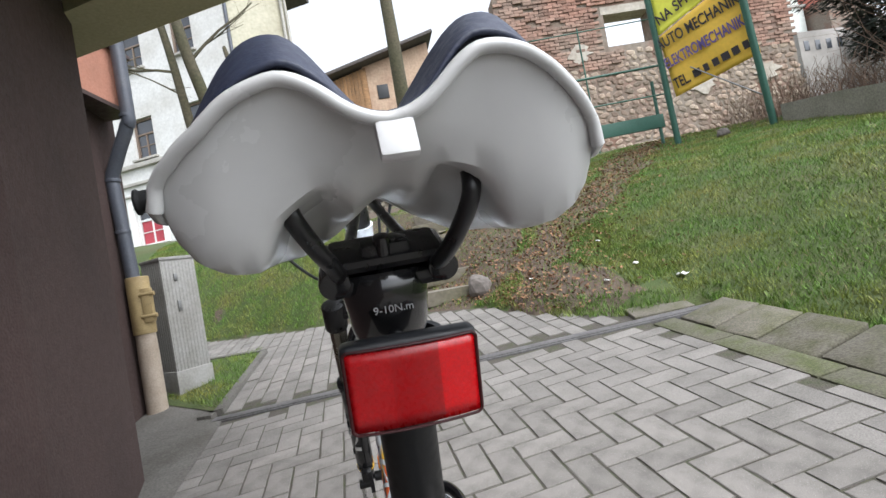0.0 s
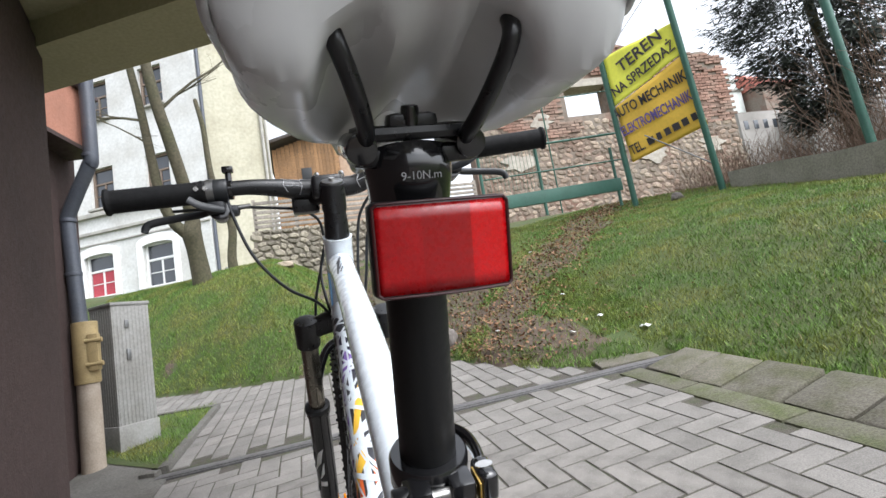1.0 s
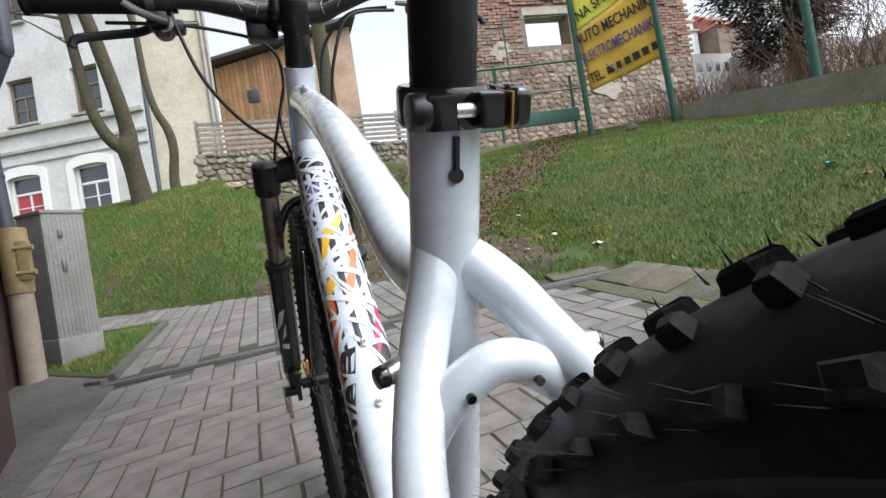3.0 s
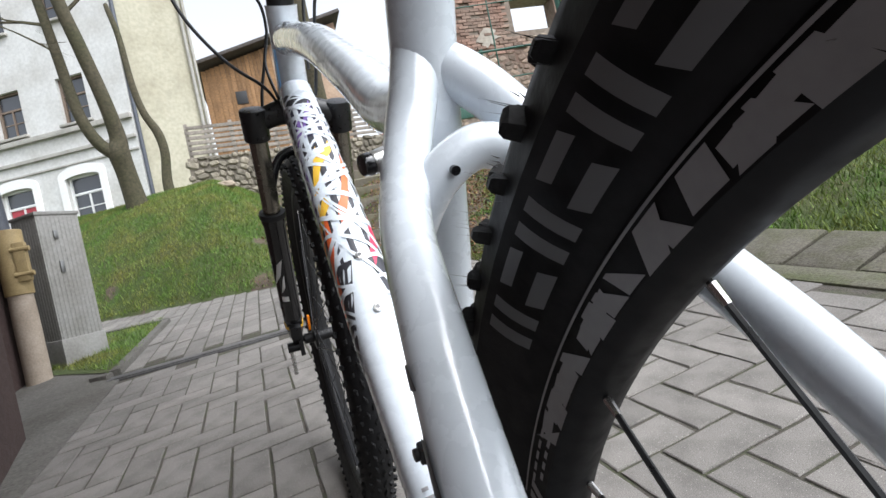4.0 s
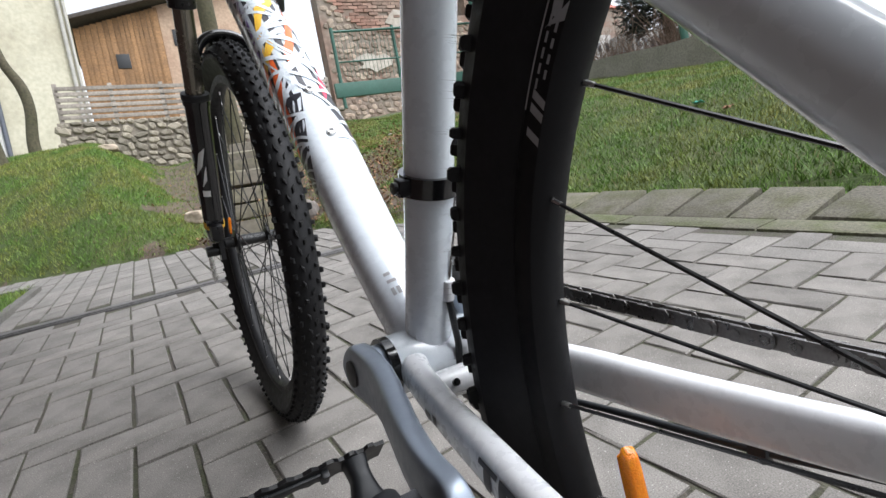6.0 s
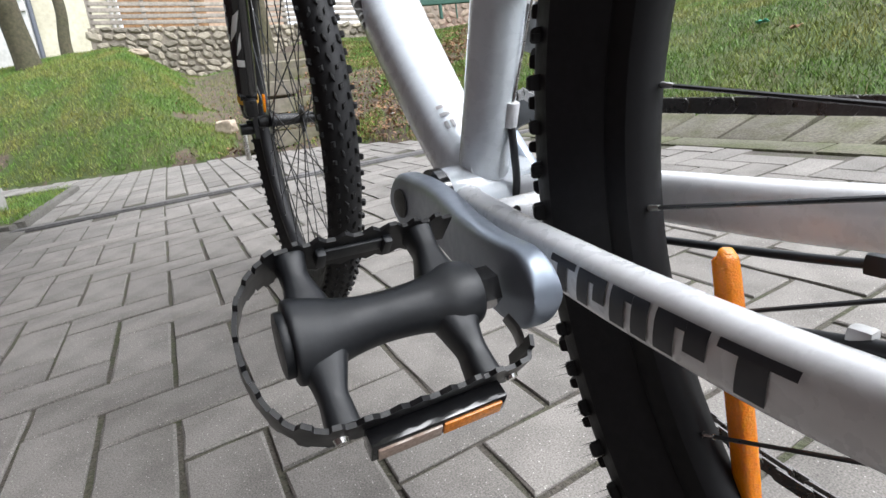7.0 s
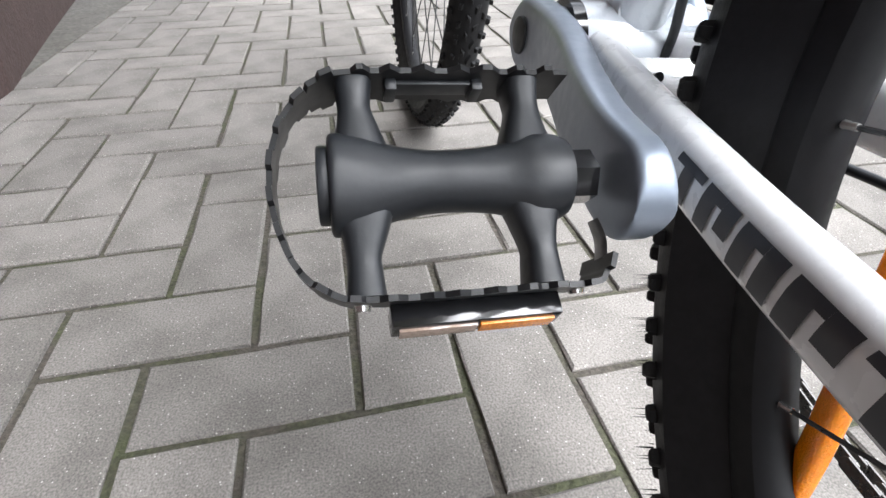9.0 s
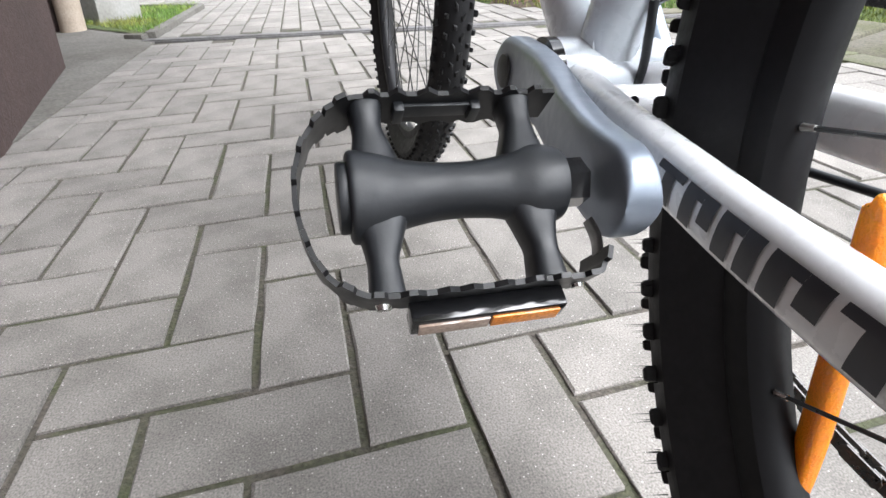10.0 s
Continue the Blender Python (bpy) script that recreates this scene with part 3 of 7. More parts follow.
def blocks(s0, s1, lo, hi, lean):
    """Five upright block shapes with bars, on the outer face of the stay."""
    out = []
    w = (s1 - s0) / 5
    for k in range(5):
        a = s0 + k * w
        up = lambda s, f: (s - lean * f, radians(lo + (hi - lo) * f))
        if k in (0, 4):
            out.append((up(a - w * 0.02, 0.74), up(a + w * 0.90, 0.74), up(a + w * 0.90, 1), up(a - w * 0.02, 1)))
            out.append((up(a + w * 0.26, 0), up(a + w * 0.62, 0), up(a + w * 0.62, 0.74), up(a + w * 0.26, 0.74)))
        else:
            out.append((up(a, 0), up(a + w * 0.36, 0), up(a + w * 0.36, 1), up(a, 1)))
            out.append((up(a + w * 0.36, 0.70), up(a + w * 0.52, 0.70), up(a + w * 0.52, 1), up(a + w * 0.36, 1)))
            out.append((up(a + w * 0.52, 0 if k == 2 else 0.36), up(a + w * 0.86, 0 if k == 2 else 0.36), up(a + w * 0.86, 1), up(a + w * 0.52, 1)))
    return out


decal(CLR, blocks(0.435, 0.690, 208, 150, -0.004), "block_print", GRAPHICDARK, left_chain_stay, 2.6)
decal(CLR, [((0.25, radians(180)), (0.275, radians(180)), (0.275, radians(205)), (0.25, radians(205))), ((0.285, radians(175)), (0.30, radians(175)), (0.30, radians(195)), (0.285, radians(195)))], "stay_marks", GRAPHICDARK, left_chain_stay, 2.6)
part("chain_stay_bridge", rod((-0.036, 0.372, 0.300), (0.036, 0.372, 0.300), 0.0105, segs=20), SILVERPAINT, bike)
part("bridge_port", rod((-0.015, 0.363, 0.3035), (-0.015, 0.360, 0.305), 0.0026, segs=16), BLACKGLOSS, bike)
for sx in (-1, 1):
    d = plate([(-0.012, -0.022), (0.010, -0.022), (0.030, -0.012), (0.040, 0.004), (0.022, 0.020), (0.006, 0.036), (-0.012, 0.028)], 0.006, Matrix.Translation((sx * 0.064, -0.014, 0.350)) @ Matrix(((0, 0, 1, 0), (1, 0, 0, 0), (0, 1, 0, 0), (0, 0, 0, 1))))
    part("dropout", d, PAINT, bike)

# seat clamp, post, head, rails, saddle, reflector
clamp_c = Vector(ST(0.722))
CT = Matrix.Translation(clamp_c) @ Matrix.Rotation(radians(17.0), 4, "X") @ Matrix.Diagonal((0.95, 1, 1, 1))
ring = lathe([(0.0141, -0.008), (0.0192, -0.008), (0.0204, -0.006), (0.0204, 0.006), (0.0192, 0.008), (0.0141, 0.008)], 40, "Z")
seat_clamp = part("seat_clamp", (ring.transform(CT), ring)[1], BLACKGLOSS, bike, "gloss black quick-release seat clamp")
lugs = box((0.013, 0.014, 0.0135), (-0.0115, -0.0215, 0), 0.002)
box((0.012, 0.014, 0.0135), (0.0100, -0.0215, 0), 0.002, bm=lugs)
lugs.transform(CT)
part("clamp_lug", lugs, BLACKGLOSS, seat_clamp)
bolt = rod((-0.016, -0.0225, 0), (0.024, -0.0225, 0), 0.0028, segs=14)
bolt.transform(CT)
part("clamp_axle", bolt, STEEL, seat_clamp, "steel clamp axle")
nut = rod((-0.0235, -0.0225, 0), (-0.0155, -0.0225, 0), 0.0072, segs=24, bevel=0.0012)
nut.transform(CT)
part("barrel_nut", nut, BLACKSATIN, seat_clamp)
cam_block = box((0.0100, 0.017, 0.0155), (0.0228, -0.020, 0.0005), 0.004, segs=3)
cam_block.transform(CT)
lever = part("release_lever", cam_block, BLACKGLOSS, seat_clamp)
arm = sweep([(0.0235, -0.016, 0.002, 0.003, 0.0055), (0.0255, -0.002, 0.002, 0.0028, 0.0052), (0.0245, 0.010, 0.002, 0.0028, 0.0050), (0.0190, 0.0195, 0.002, 0.0026, 0.0046), (0.0080, 0.0245, 0.002, 0.0022, 0.0042)], 12)
arm.transform(CT)
part("lever_blade", arm, BLACKGLOSS, lever)
dot = rod((0.0228, -0.020, 0.0080), (0.0228, -0.020, 0.0088), 0.0036, segs=24)
dot.transform(CT @ Matrix.Translation((0.0228, -0.020, 0)) @ Matrix.Diagonal((1.25, 0.7, 1, 1)) @ Matrix.Translation((-0.0228, 0.020, 0)))
part("pivot_cap", dot, STEEL, lever, "bright steel pivot cap")
shim = box((0.0012, 0.0125, 0.0138), (0.0172, -0.0240, 0), 0.0004)
shim.transform(CT)
part("brass_washer", shim, mat("brass", (0.55, 0.36, 0.10), 0.3, 0.9), lever)
seat_post = part("seat_post", sweep([(*ST(0.700), 0.0138), (*ST(0.76), 0.0138), (*ST(0.846), 0.0138)], 40), POSTBLACK, bike, "matte black seat post")
HEAD = Matrix.Translation(Vector(ST(0.838)) + Vector((-0.001, -0.010, 0.011))) @ Matrix.Rotation(radians(17.0), 4, "X")
head = sweep([(0, 0.008, -0.030, 0.0139, 0.0139), (0, 0.005, -0.016, 0.0146, 0.0146), (0, 0.001, -0.005, 0.0165, 0.0165), (0, -0.001, 0.004, 0.0172, 0.0180), (0, -0.001, 0.011, 0.0180, 0.0186), (0, 0.001, 0.017, 0.0172, 0.0165)], 36)
head.transform(HEAD)
post_head = part("post_head", head, BLACKGLOSS, seat_post, "gloss black forged post head")
b = box((0.050, 0.030, 0.007), (0.002, 0.003, 0.0165), 0.003)
b.transform(HEAD)
part("lower_cradle", b, BLACKSATIN, post_head)
b = box((0.046, 0.030, 0.006), (0.002, 0.003, 0.0255), 0.003)
box((0.020, 0.012, 0.008), (0.002, -0.004, 0.029), 0.003, bm=b)
b.transform(HEAD)
part("upper_cradle", b, BLACKSATIN, post_head)
for sx in (-1, 1):
    b = rod((sx * 0.0215 + 0.002, -0.014, 0.0205), (sx * 0.0215 + 0.002, 0.020, 0.0205), 0.0062, segs=18, bevel=0.001)
    b.transform(HEAD)
    part("rail_ear", b, BLACKGLOSS, post_head)
b = rod((0.001, -0.006, 0.012), (0.001, -0.008, 0.036), 0.0036, segs=16, bevel=0.0015)
b.transform(HEAD)
part("cradle_bolt", b, BLACKGLOSS, post_head)
b = rod((0.001, -0.0135, -0.0040), (0.001, -0.0195, -0.0055), 0.0036, segs=16, bevel=0.0008)
b.transform(HEAD)
part("torque_bolt", b, BLACKGLOSS, post_head)
words("9-10N.m", 0.0044, HEAD @ Matrix.Translation((0.001, -0.0207, 0.0100)) @ Matrix.Rotation(radians(88), 4, "X"), GRAPHICGREY, post_head, "torque_marking", 0.0001)
saddle = thing("saddle", "", "")
saddle["label"] = "wide navy saddle with a milky white plastic base"
saddle.parent = bike
saddle.location = (-0.007, -0.023, 0.017)
bm = bmesh.new()
NU, NV = 64, 30
grid = {}
SX = 0.009


ACROSS = (0, 0.125, 0.25, 0.375, 0.5, 0.625, 0.75, 0.85, 0.93, 0.98, 1.0)


def profile(au, zs):
    """Smooth height across the saddle for shares of its half width."""
    return float(sum(np.interp(min(max(au + d * (1.02 - au), 0), 1), ACROSS, zs) for d in (-0.10, -0.05, 0, 0.05, 0.10)) / 5)


RIM_Z = (0.8990, 0.9003, 0.9085, 0.9180, 0.9190, 0.9170, 0.9115, 0.9050, 0.8985, 0.8925, 0.8840)
LOW_Z = (0.8820, 0.8775, 0.8700, 0.8625, 0.8585, 0.8570, 0.8575, 0.8605, 0.8660, 0.8730, 0.8830)


def saddle_form(u, v, top):
    w = 0.0765 if v < 0.30 else 0.0765 + (0.021 - 0.0765) * (1 - (1 - (v - 0.30) / 0.70) ** 1.6)
    if v > 0.93:
        w *= math.sqrt(max(1 - ((v - 0.93) / 0.075) ** 2, 0.05))
    au = abs(u)
    lobe = math.exp(-((au - 0.50) / 0.30) ** 2)
    valley = math.exp(-(u / 0.24) ** 2)
    y = 0.222 + 0.002 * valley * max(0, 1 - v * 5) + 0.016 * au ** 4 * max(0, 1 - v * 4) + 0.255 * v
    keep = math.exp(-(v / 0.17) ** 2)
    rim_z = (profile(au, RIM_Z) - 0.0010 * u) * keep + (0.896 + 0.004 * v - 0.012 * au ** 4) * (1 - keep)
    droop = float(np.interp(u, (-1, -0.9, -0.75, -0.5, -0.25, 0), (0.003, 0.0065, 0.0090, 0.0054, 0, 0)))
    if top:
        keep = math.exp(-(v / 0.30) ** 2)
        swell_up = float(np.interp(u, (0.4, 0.65, 0.85, 1.0), (0, 0.005, 0.006, 0.004)))
        rim_z = (max(profile(au, RIM_Z), 0.889) - 0.0010 * u) * keep + (0.896 + 0.004 * v - 0.012 * au ** 4) * (1 - keep)
        puff = 0.0280 * math.sin(math.pi * min(au, 0.98)) ** 0.7 * min(1, 0.10 + v * 6) * (1 - 0.6 * v)
        puff -= 0.003 * valley * (1 - v * 0.5)
        rim_z += (swell_up * min(1, v * 9) - droop * max(0, 1 - v * 9)) * keep
        return Vector((SX + u * w * 0.945 + 0.0062 * math.exp(-((u - 0.42) / 0.32) ** 2) * min(1, v * 9) * keep, y + 0.0020, rim_z + 0.0036 + max(puff, 0.0)))
    rim_z -= droop * keep
    low = profile(au, LOW_Z)
    past = min(max((v - 0.055) / 0.06, 0), 1)
    groove = past * past * (3 - 2 * past) * math.exp(-((v - 0.12) / 0.22) ** 2 * (v > 0.12))
    low += 0.017 * groove * math.exp(-((u + 0.42 if u < 0 else u - 0.34) / 0.17) ** 4)
    k = math.sin(min(v / (0.16 - 0.11 * au * au), 1) * math.pi / 2) ** 1.2
    nose = min(max((v - 0.4) / 0.5, 0), 1)
    low = low * (1 - nose) + 0.888 * nose
    return Vector((SX + u * w, y + 0.001, rim_z * (1 - k) + min(low, rim_z - 0.004) * k))


def saddle_point(u, v, top):
    """The saddle's form, drawn together towards its tail."""
    tail = Vector((-0.0138, 0.0352, 0.8732))
    return tail + (saddle_form(u, v, top) - tail) * 0.87


for i in range(NU + 1):
    for j in range(NV + 1):
        grid[i, j] = bm.verts.new(saddle_point(math.sin(math.pi * (i / NU - 0.5)), (j / NV) ** 1.5, False))
for i in range(NU):
    for j in range(NV):
        bm.faces.new((grid[i, j], grid[i, j + 1], grid[i + 1, j + 1], grid[i + 1, j]))
base = part("saddle_base", bm, SHELL, saddle, "milky white plastic saddle base")
sm = base.modifiers.new("thick", "SOLIDIFY")
sm.thickness, sm.offset = 0.0030, -1.0
bm = bmesh.new()
grid = {}
for i in range(NU + 1):
    for j in range(NV + 1):
        grid[i, j] = bm.verts.new(saddle_point(math.sin(math.pi * (i / NU - 0.5)), (j / NV) ** 1.5, True))
for i in range(NU):
    for j in range(NV):
        bm.faces.new((grid[i, j], grid[i + 1, j], grid[i + 1, j + 1], grid[i, j + 1]))
part("saddle_cover", bm, COVER, saddle, "navy fabric cover").modifiers.new("thick", "SOLIDIFY").thickness = 0.0015
edge = [(saddle_point(math.sin(math.pi * (k / 80 - 0.5)), 0.0, False)) for k in range(81)]
part("base_rim", sweep([(p.x, p.y - 0.0005, p.z + 0.0005, 0.0021, 0.0021) for p in edge], 12, steps=0, side=(0, 1, 0)), SHELL, saddle)
part("tail_clip", box((0.0110, 0.0050, 0.0125), (0.0072, 0.1985, 0.8908), 0.0015, Matrix.Rotation(radians(-24), 4, "X")), WHITECLIP, saddle, "white nylon clip under the tail")
for rows in (((-0.0285, 0.2330, 0.8880), (-0.0268, 0.2260, 0.8760), (-0.0220, 0.2340, 0.8645), (-0.0178, 0.2475, 0.8560), (-0.0165, 0.2560, 0.8520), (-0.0165, 0.2680, 0.8500), (-0.0165, 0.2960, 0.8510), (-0.0110, 0.3380, 0.8590), (-0.0040, 0.3920, 0.8760), (-0.0010, 0.4150, 0.8840)),
             ((0.0335, 0.2310, 0.8880), (0.0318, 0.2235, 0.8745), (0.0280, 0.2340, 0.8625), (0.0240, 0.2475, 0.8535), (0.0225, 0.2560, 0.8505), (0.0225, 0.2680, 0.8500), (0.0225, 0.2960, 0.8510), (0.0190, 0.3380, 0.8590), (0.0120, 0.3920, 0.8760), (0.0090, 0.4150, 0.8840))):
    part("saddle_rail", sweep([(*p, 0.0033) for p in rows], 14), BLACKSATIN, saddle, "black steel rail")
REF = Matrix.Translation((-0.0025, 0.2270, 0.8255)) @ Matrix.Rotation(radians(1.5), 4, "Y") @ Matrix.Rotation(radians(8), 4, "X") @ Matrix.Diagonal((1.12, 1, 1.0, 1))


def lens(x0, x1, z0, z1, y_of, bevel):
    own = bmesh.new()
    cols = 24
    vs = [[own.verts.new((x0 + (x1 - x0) * i / cols, y_of(x0 + (x1 - x0) * i / cols), z0 + (z1 - z0) * j / 6)) for j in range(7)] for i in range(cols + 1)]
    for i in range(cols):
        for j in range(6):
            own.faces.new((vs[i][j], vs[i + 1][j], vs[i + 1][j + 1], vs[i][j + 1]))
    return own


reflector = part("rear_reflector", (lambda q: (q.transform(REF), q)[1])(box((0.0465, 0.009, 0.0345), (0, 0.002, 0), 0.003, segs=3)), BLACKPLASTIC, bike, "red rear reflector in a black plastic housing")
curve_y = lambda x: -0.0045 - 0.0022 * (1 - (x / 0.0225) ** 2)
own = lens(-0.0216, 0.0216, -0.0156, 0.0156, curve_y, 0)
for f in own.faces:
    x = f.calc_center_median().x
    f.material_index = 1 if x > 0.0082 else 2 if -0.0068 < x else 0
own.transform(REF)
lens_part = part("lens", own, [REDLENS, REDLENSB, mat("deep_red_plastic", (0.29, 0.002, 0.004), 0.28, coat=0.1, grain=0.3, scale=1500)], reflector, "red prismatic lens with a brighter band")
lens_part.modifiers.new("thick", "SOLIDIFY").thickness = 0.0012
rim_pts = [(-0.0222, -0.0150), (-0.0222, 0.0150), (-0.0208, 0.0164), (0.0, 0.0166), (0.0208, 0.0164), (0.0222, 0.0150), (0.0222, -0.0150), (0.0208, -0.0164), (0.0, -0.0166), (-0.0208, -0.0164), (-0.0222, -0.0150)]
own = None
for p, q in zip(rim_pts, rim_pts[1:]):
    for k in range(6):
        f0, f1 = k / 6, (k + 1) / 6
        e = [(p[0] + (q[0] - p[0]) * f, p[1] + (q[1] - p[1]) * f) for f in (f0, f1)]
        own = rod((e[0][0], curve_y(e[0][0]) - 0.0002, e[0][1]), (e[1][0], curve_y(e[1][0]) - 0.0002, e[1][1]), 0.0006, segs=8, bm=own)
own.transform(REF)
part("lens_frame", own, mat("dark_red_moulding", (0.035, 0.004, 0.005), 0.4), reflector)
b = rod((0, 0.003, -0.004), (0, 0.030, -0.004), 0.006, segs=16)
lathe([(0.0156, -0.006), (0.0185, -0.006), (0.0185, 0.006), (0.0156, 0.006)], 32, "Z", (0, 0.044, -0.004), bm=b)
b.transform(REF)
part("bracket", b, BLACKPLASTIC, reflector)

# front derailleur band, cable and stop
band = lathe([(0.0176, -0.007), (0.0212, -0.007), (0.0212, 0.007), (0.0176, 0.007)], 36, "Z")
BANDM = Matrix.Translation(ST(0.440)) @ Matrix.Rotation(radians(17), 4, "X")
band.transform(BANDM)
der = part("front_derailleur", band, BLACKGLOSS, bike, "black front derailleur clamped to the seat tube")
b = box((0.012, 0.010, 0.012), (-0.021, -0.004, 0), 0.002)
rod((-0.030, -0.004, 0), (-0.014, -0.004, 0), 0.0042, segs=14, bevel=0.0008, bm=b)
b.transform(BANDM)
part("band_bolt", b, BLACKSATIN, der)
b = box((0.014, 0.040, 0.030), (0.036, 0.006, -0.030), 0.003)
box((0.003, 0.085, 0.022), (0.043, -0.01, -0.034), 0.001, bm=b)
box((0.003, 0.080, 0.026), (0.055, -0.01, -0.036), 0.001, bm=b)
b.transform(BANDM)
part("cage", b, DULLSTEEL, der)
b = rod((0.006, ST(0.352)[1] - 0.0170, 0.352), (0.006, ST(0.368)[1] - 0.0170, 0.368), 0.0050, segs=14, bevel=0.001)
part("cable_stop", b, SILVERPAINT, bike)
part("bare_cable", rod((0.006, ST(0.362)[1] - 0.0175, 0.362), (0.010, ST(0.43)[1] - 0.0165, 0.425), 0.0009, segs=8), STEEL, bike)
part("cable_housing", sweep([(0.006, ST(0.356)[1] - 0.0175, 0.358, 0.0027), (0.007, 0.392, 0.335, 0.0027), (0.012, 0.398, 0.312, 0.0027), (0.012, 0.405, 0.285, 0.0027)], 10), BLACKPLASTIC, bike)

# crank, bottom bracket cups, pedal
def crank_shape():
    """Flat arm with a large boss, a waist and a round pedal eye, leaning outwards along its length."""
    ys_ = [0.262 - 0.0172 * math.cos(a) for a in np.linspace(0.12, math.pi / 2, 9)] + [0.27, 0.28, 0.29, 0.305, 0.32, 0.34, 0.36, 0.38, 0.40] + [0.424 + 0.0197 * math.sin(a) for a in np.linspace(-0.4, math.pi / 2 - 0.12, 10)]
    rows = []
    for y in ys_:
        if y <= 0.262:
            hz = math.sqrt(max(0.0172 ** 2 - (y - 0.262) ** 2, 1e-6))
        elif y >= 0.424:
            hz = math.sqrt(max(0.0200 ** 2 - (y - 0.424) ** 2, 1e-6))
        else:
            hz = float(np.interp(y, [0.262, 0.285, 0.32, 0.355, 0.39, 0.424], [0.0172, 0.0158, 0.0150, 0.0158, 0.0182, 0.0200]))
        zc = float(np.interp(y, [0.24, 0.262, 0.31, 0.36, 0.424], [0.3020, 0.3020, 0.3060, 0.3085, 0.3080]))
        t = min(max((y - 0.262) / 0.15, 0), 1)
        xc = -0.0835 + 0.0265 * t * t * (3 - 2 * t)
        rows.append((xc, y, zc, 0.0066 + 0.0020 * t, hz))
    return sweep(rows, 32, steps=0, square=5.0)


crank = part("crank_arm", crank_shape(), CRANK, bike, "grey cast alloy crank arm pointing back")
part("crank_boss", rod((-0.049, 0.424, 0.306), (-0.0405, 0.424, 0.306), 0.0175, segs=32, bevel=0.0015), CRANK, crank)
part("crank_bolt_cap", rod((-0.0640, 0.424, 0.308), (-0.0672, 0.424, 0.308), 0.0100, segs=24, bevel=0.001), BLACKPLASTIC, crank)
cup = lathe([(0.0165, -0.0035), (0.0225, -0.0035), (0.0228, 0.0035), (0.0165, 0.0035)], 40, "X", (-0.0385, 0.424, 0.305))
part("bottom_bracket_cup", cup, BLACKGLOSS, bike)
PED = Matrix.Translation((-0.1380, 0.2670, 0.3028)) @ Matrix(((0.90, 0, 0, 0), (0, 0.706, -0.665, 0), (0, 0.665, 0.706, 0), (0, 0, 0, 1)))


def in_pedal(bm):
    bm.transform(PED)
    return bm


body = sweep([(0.0375, 0, 0, 0.0125, 0.0125), (0.034, 0, 0, 0.0138, 0.0130), (0.026, 0, 0, 0.0145, 0.0130), (0.014, 0, 0, 0.0108, 0.0105), (-0.003, 0, 0, 0.0095, 0.0100), (-0.018, 0, 0, 0.0110, 0.0106), (-0.029, 0, 0, 0.0142, 0.0126), (-0.0385, 0, 0, 0.0155, 0.0140), (-0.0405, 0, 0, 0.0138, 0.0125)], 28, side=(0, 1, 0))
pedal = part("pedal", in_pedal(body), BLACKPLASTIC, bike, "black cage pedal with a resin body and toothed steel cage")
for x in (0.0255, -0.0305):
    for sy in (-1, 1):
        a = sweep([(x, sy * 0.006, 0, 0.0115, 0.0085), (x * 1.0, sy * 0.014, 0, 0.0078, 0.0075), (x * 1.02, sy * 0.022, 0, 0.0055, 0.0068), (x * 1.02, sy * 0.027, 0.000, 0.0056, 0.0072), (x * 1.02, sy * (0.0338 if sy < 0 else 0.0312), 0.000, 0.0062, 0.0080)], 18, square=3.2)
        part("pedal_rib", in_pedal(a), BLACKPLASTIC, pedal)
loop = smooth_path([(0.0475, -0.0270), (0.0450, -0.0322), (0.0405, -0.0350), (0.0200, -0.0350), (-0.0280, -0.0350), (-0.0415, -0.0325), (-0.0510, -0.0245), (-0.0562, -0.0120), (-0.0578, 0.0), (-0.0562, 0.0120), (-0.0510, 0.0228), (-0.0415, 0.0298), (-0.0280, 0.0322), (0.0200, 0.0322), (0.0415, 0.0322)], 14)
own = bmesh.new()
prev, run = None, 0.0
for i, q in enumerate(loop):
    a, b2 = loop[max(i - 1, 0)], loop[min(i + 1, len(loop) - 1)]
    t = (b2 - a) / np.linalg.norm(b2 - a)
    n = np.array((t[1], -t[0])) * 0.0009
    run += np.linalg.norm(q - a) if i else 0
    tooth = 0.0026 if (run % 0.0105) < 0.0048 else 0.0
    slim = 0.62 if q[0] < -0.046 else 1.0
    hi, lo = 0.0082 * slim + tooth, -0.0082 * slim - tooth * 0.8
    cur = [own.verts.new((q[0] + n[0], q[1] + n[1], lo)), own.verts.new((q[0] + n[0], q[1] + n[1], hi)), own.verts.new((q[0] - n[0], q[1] - n[1], hi)), own.verts.new((q[0] - n[0], q[1] - n[1], lo))]
    if prev:
        for k in range(4):
            own.faces.new((prev[k], prev[(k + 1) % 4], cur[(k + 1) % 4], cur[k]))
    else:
        own.faces.new(cur)
    prev = cur
own.faces.new(prev[::-1])
bmesh.ops.recalc_face_normals(own, faces=own.faces[:])
part("pedal_cage", in_pedal(own), mat("black_cage_steel", (0.010, 0.010, 0.011), 0.36, grain=0.3, scale=300, stain=0.5, stain_scale=160, tint=(0.03, 0.03, 0.03), spec=0.3), pedal, "black toothed steel cage with worn edges", smooth=False)
for x, y in ((-0.0325, -0.0362), (0.0385, -0.0362)):
    part("cage_rivet", in_pedal(rod((x, y + 0.001, -0.002), (x, y - 0.0011, -0.002), 0.0030, 0.0024, 16)), STEEL, pedal)
part("pedal_axle", in_pedal(rod((0.036, 0, 0), (0.0480, 0, 0), 0.0088, segs=6)), BLACKGLOSS, pedal)
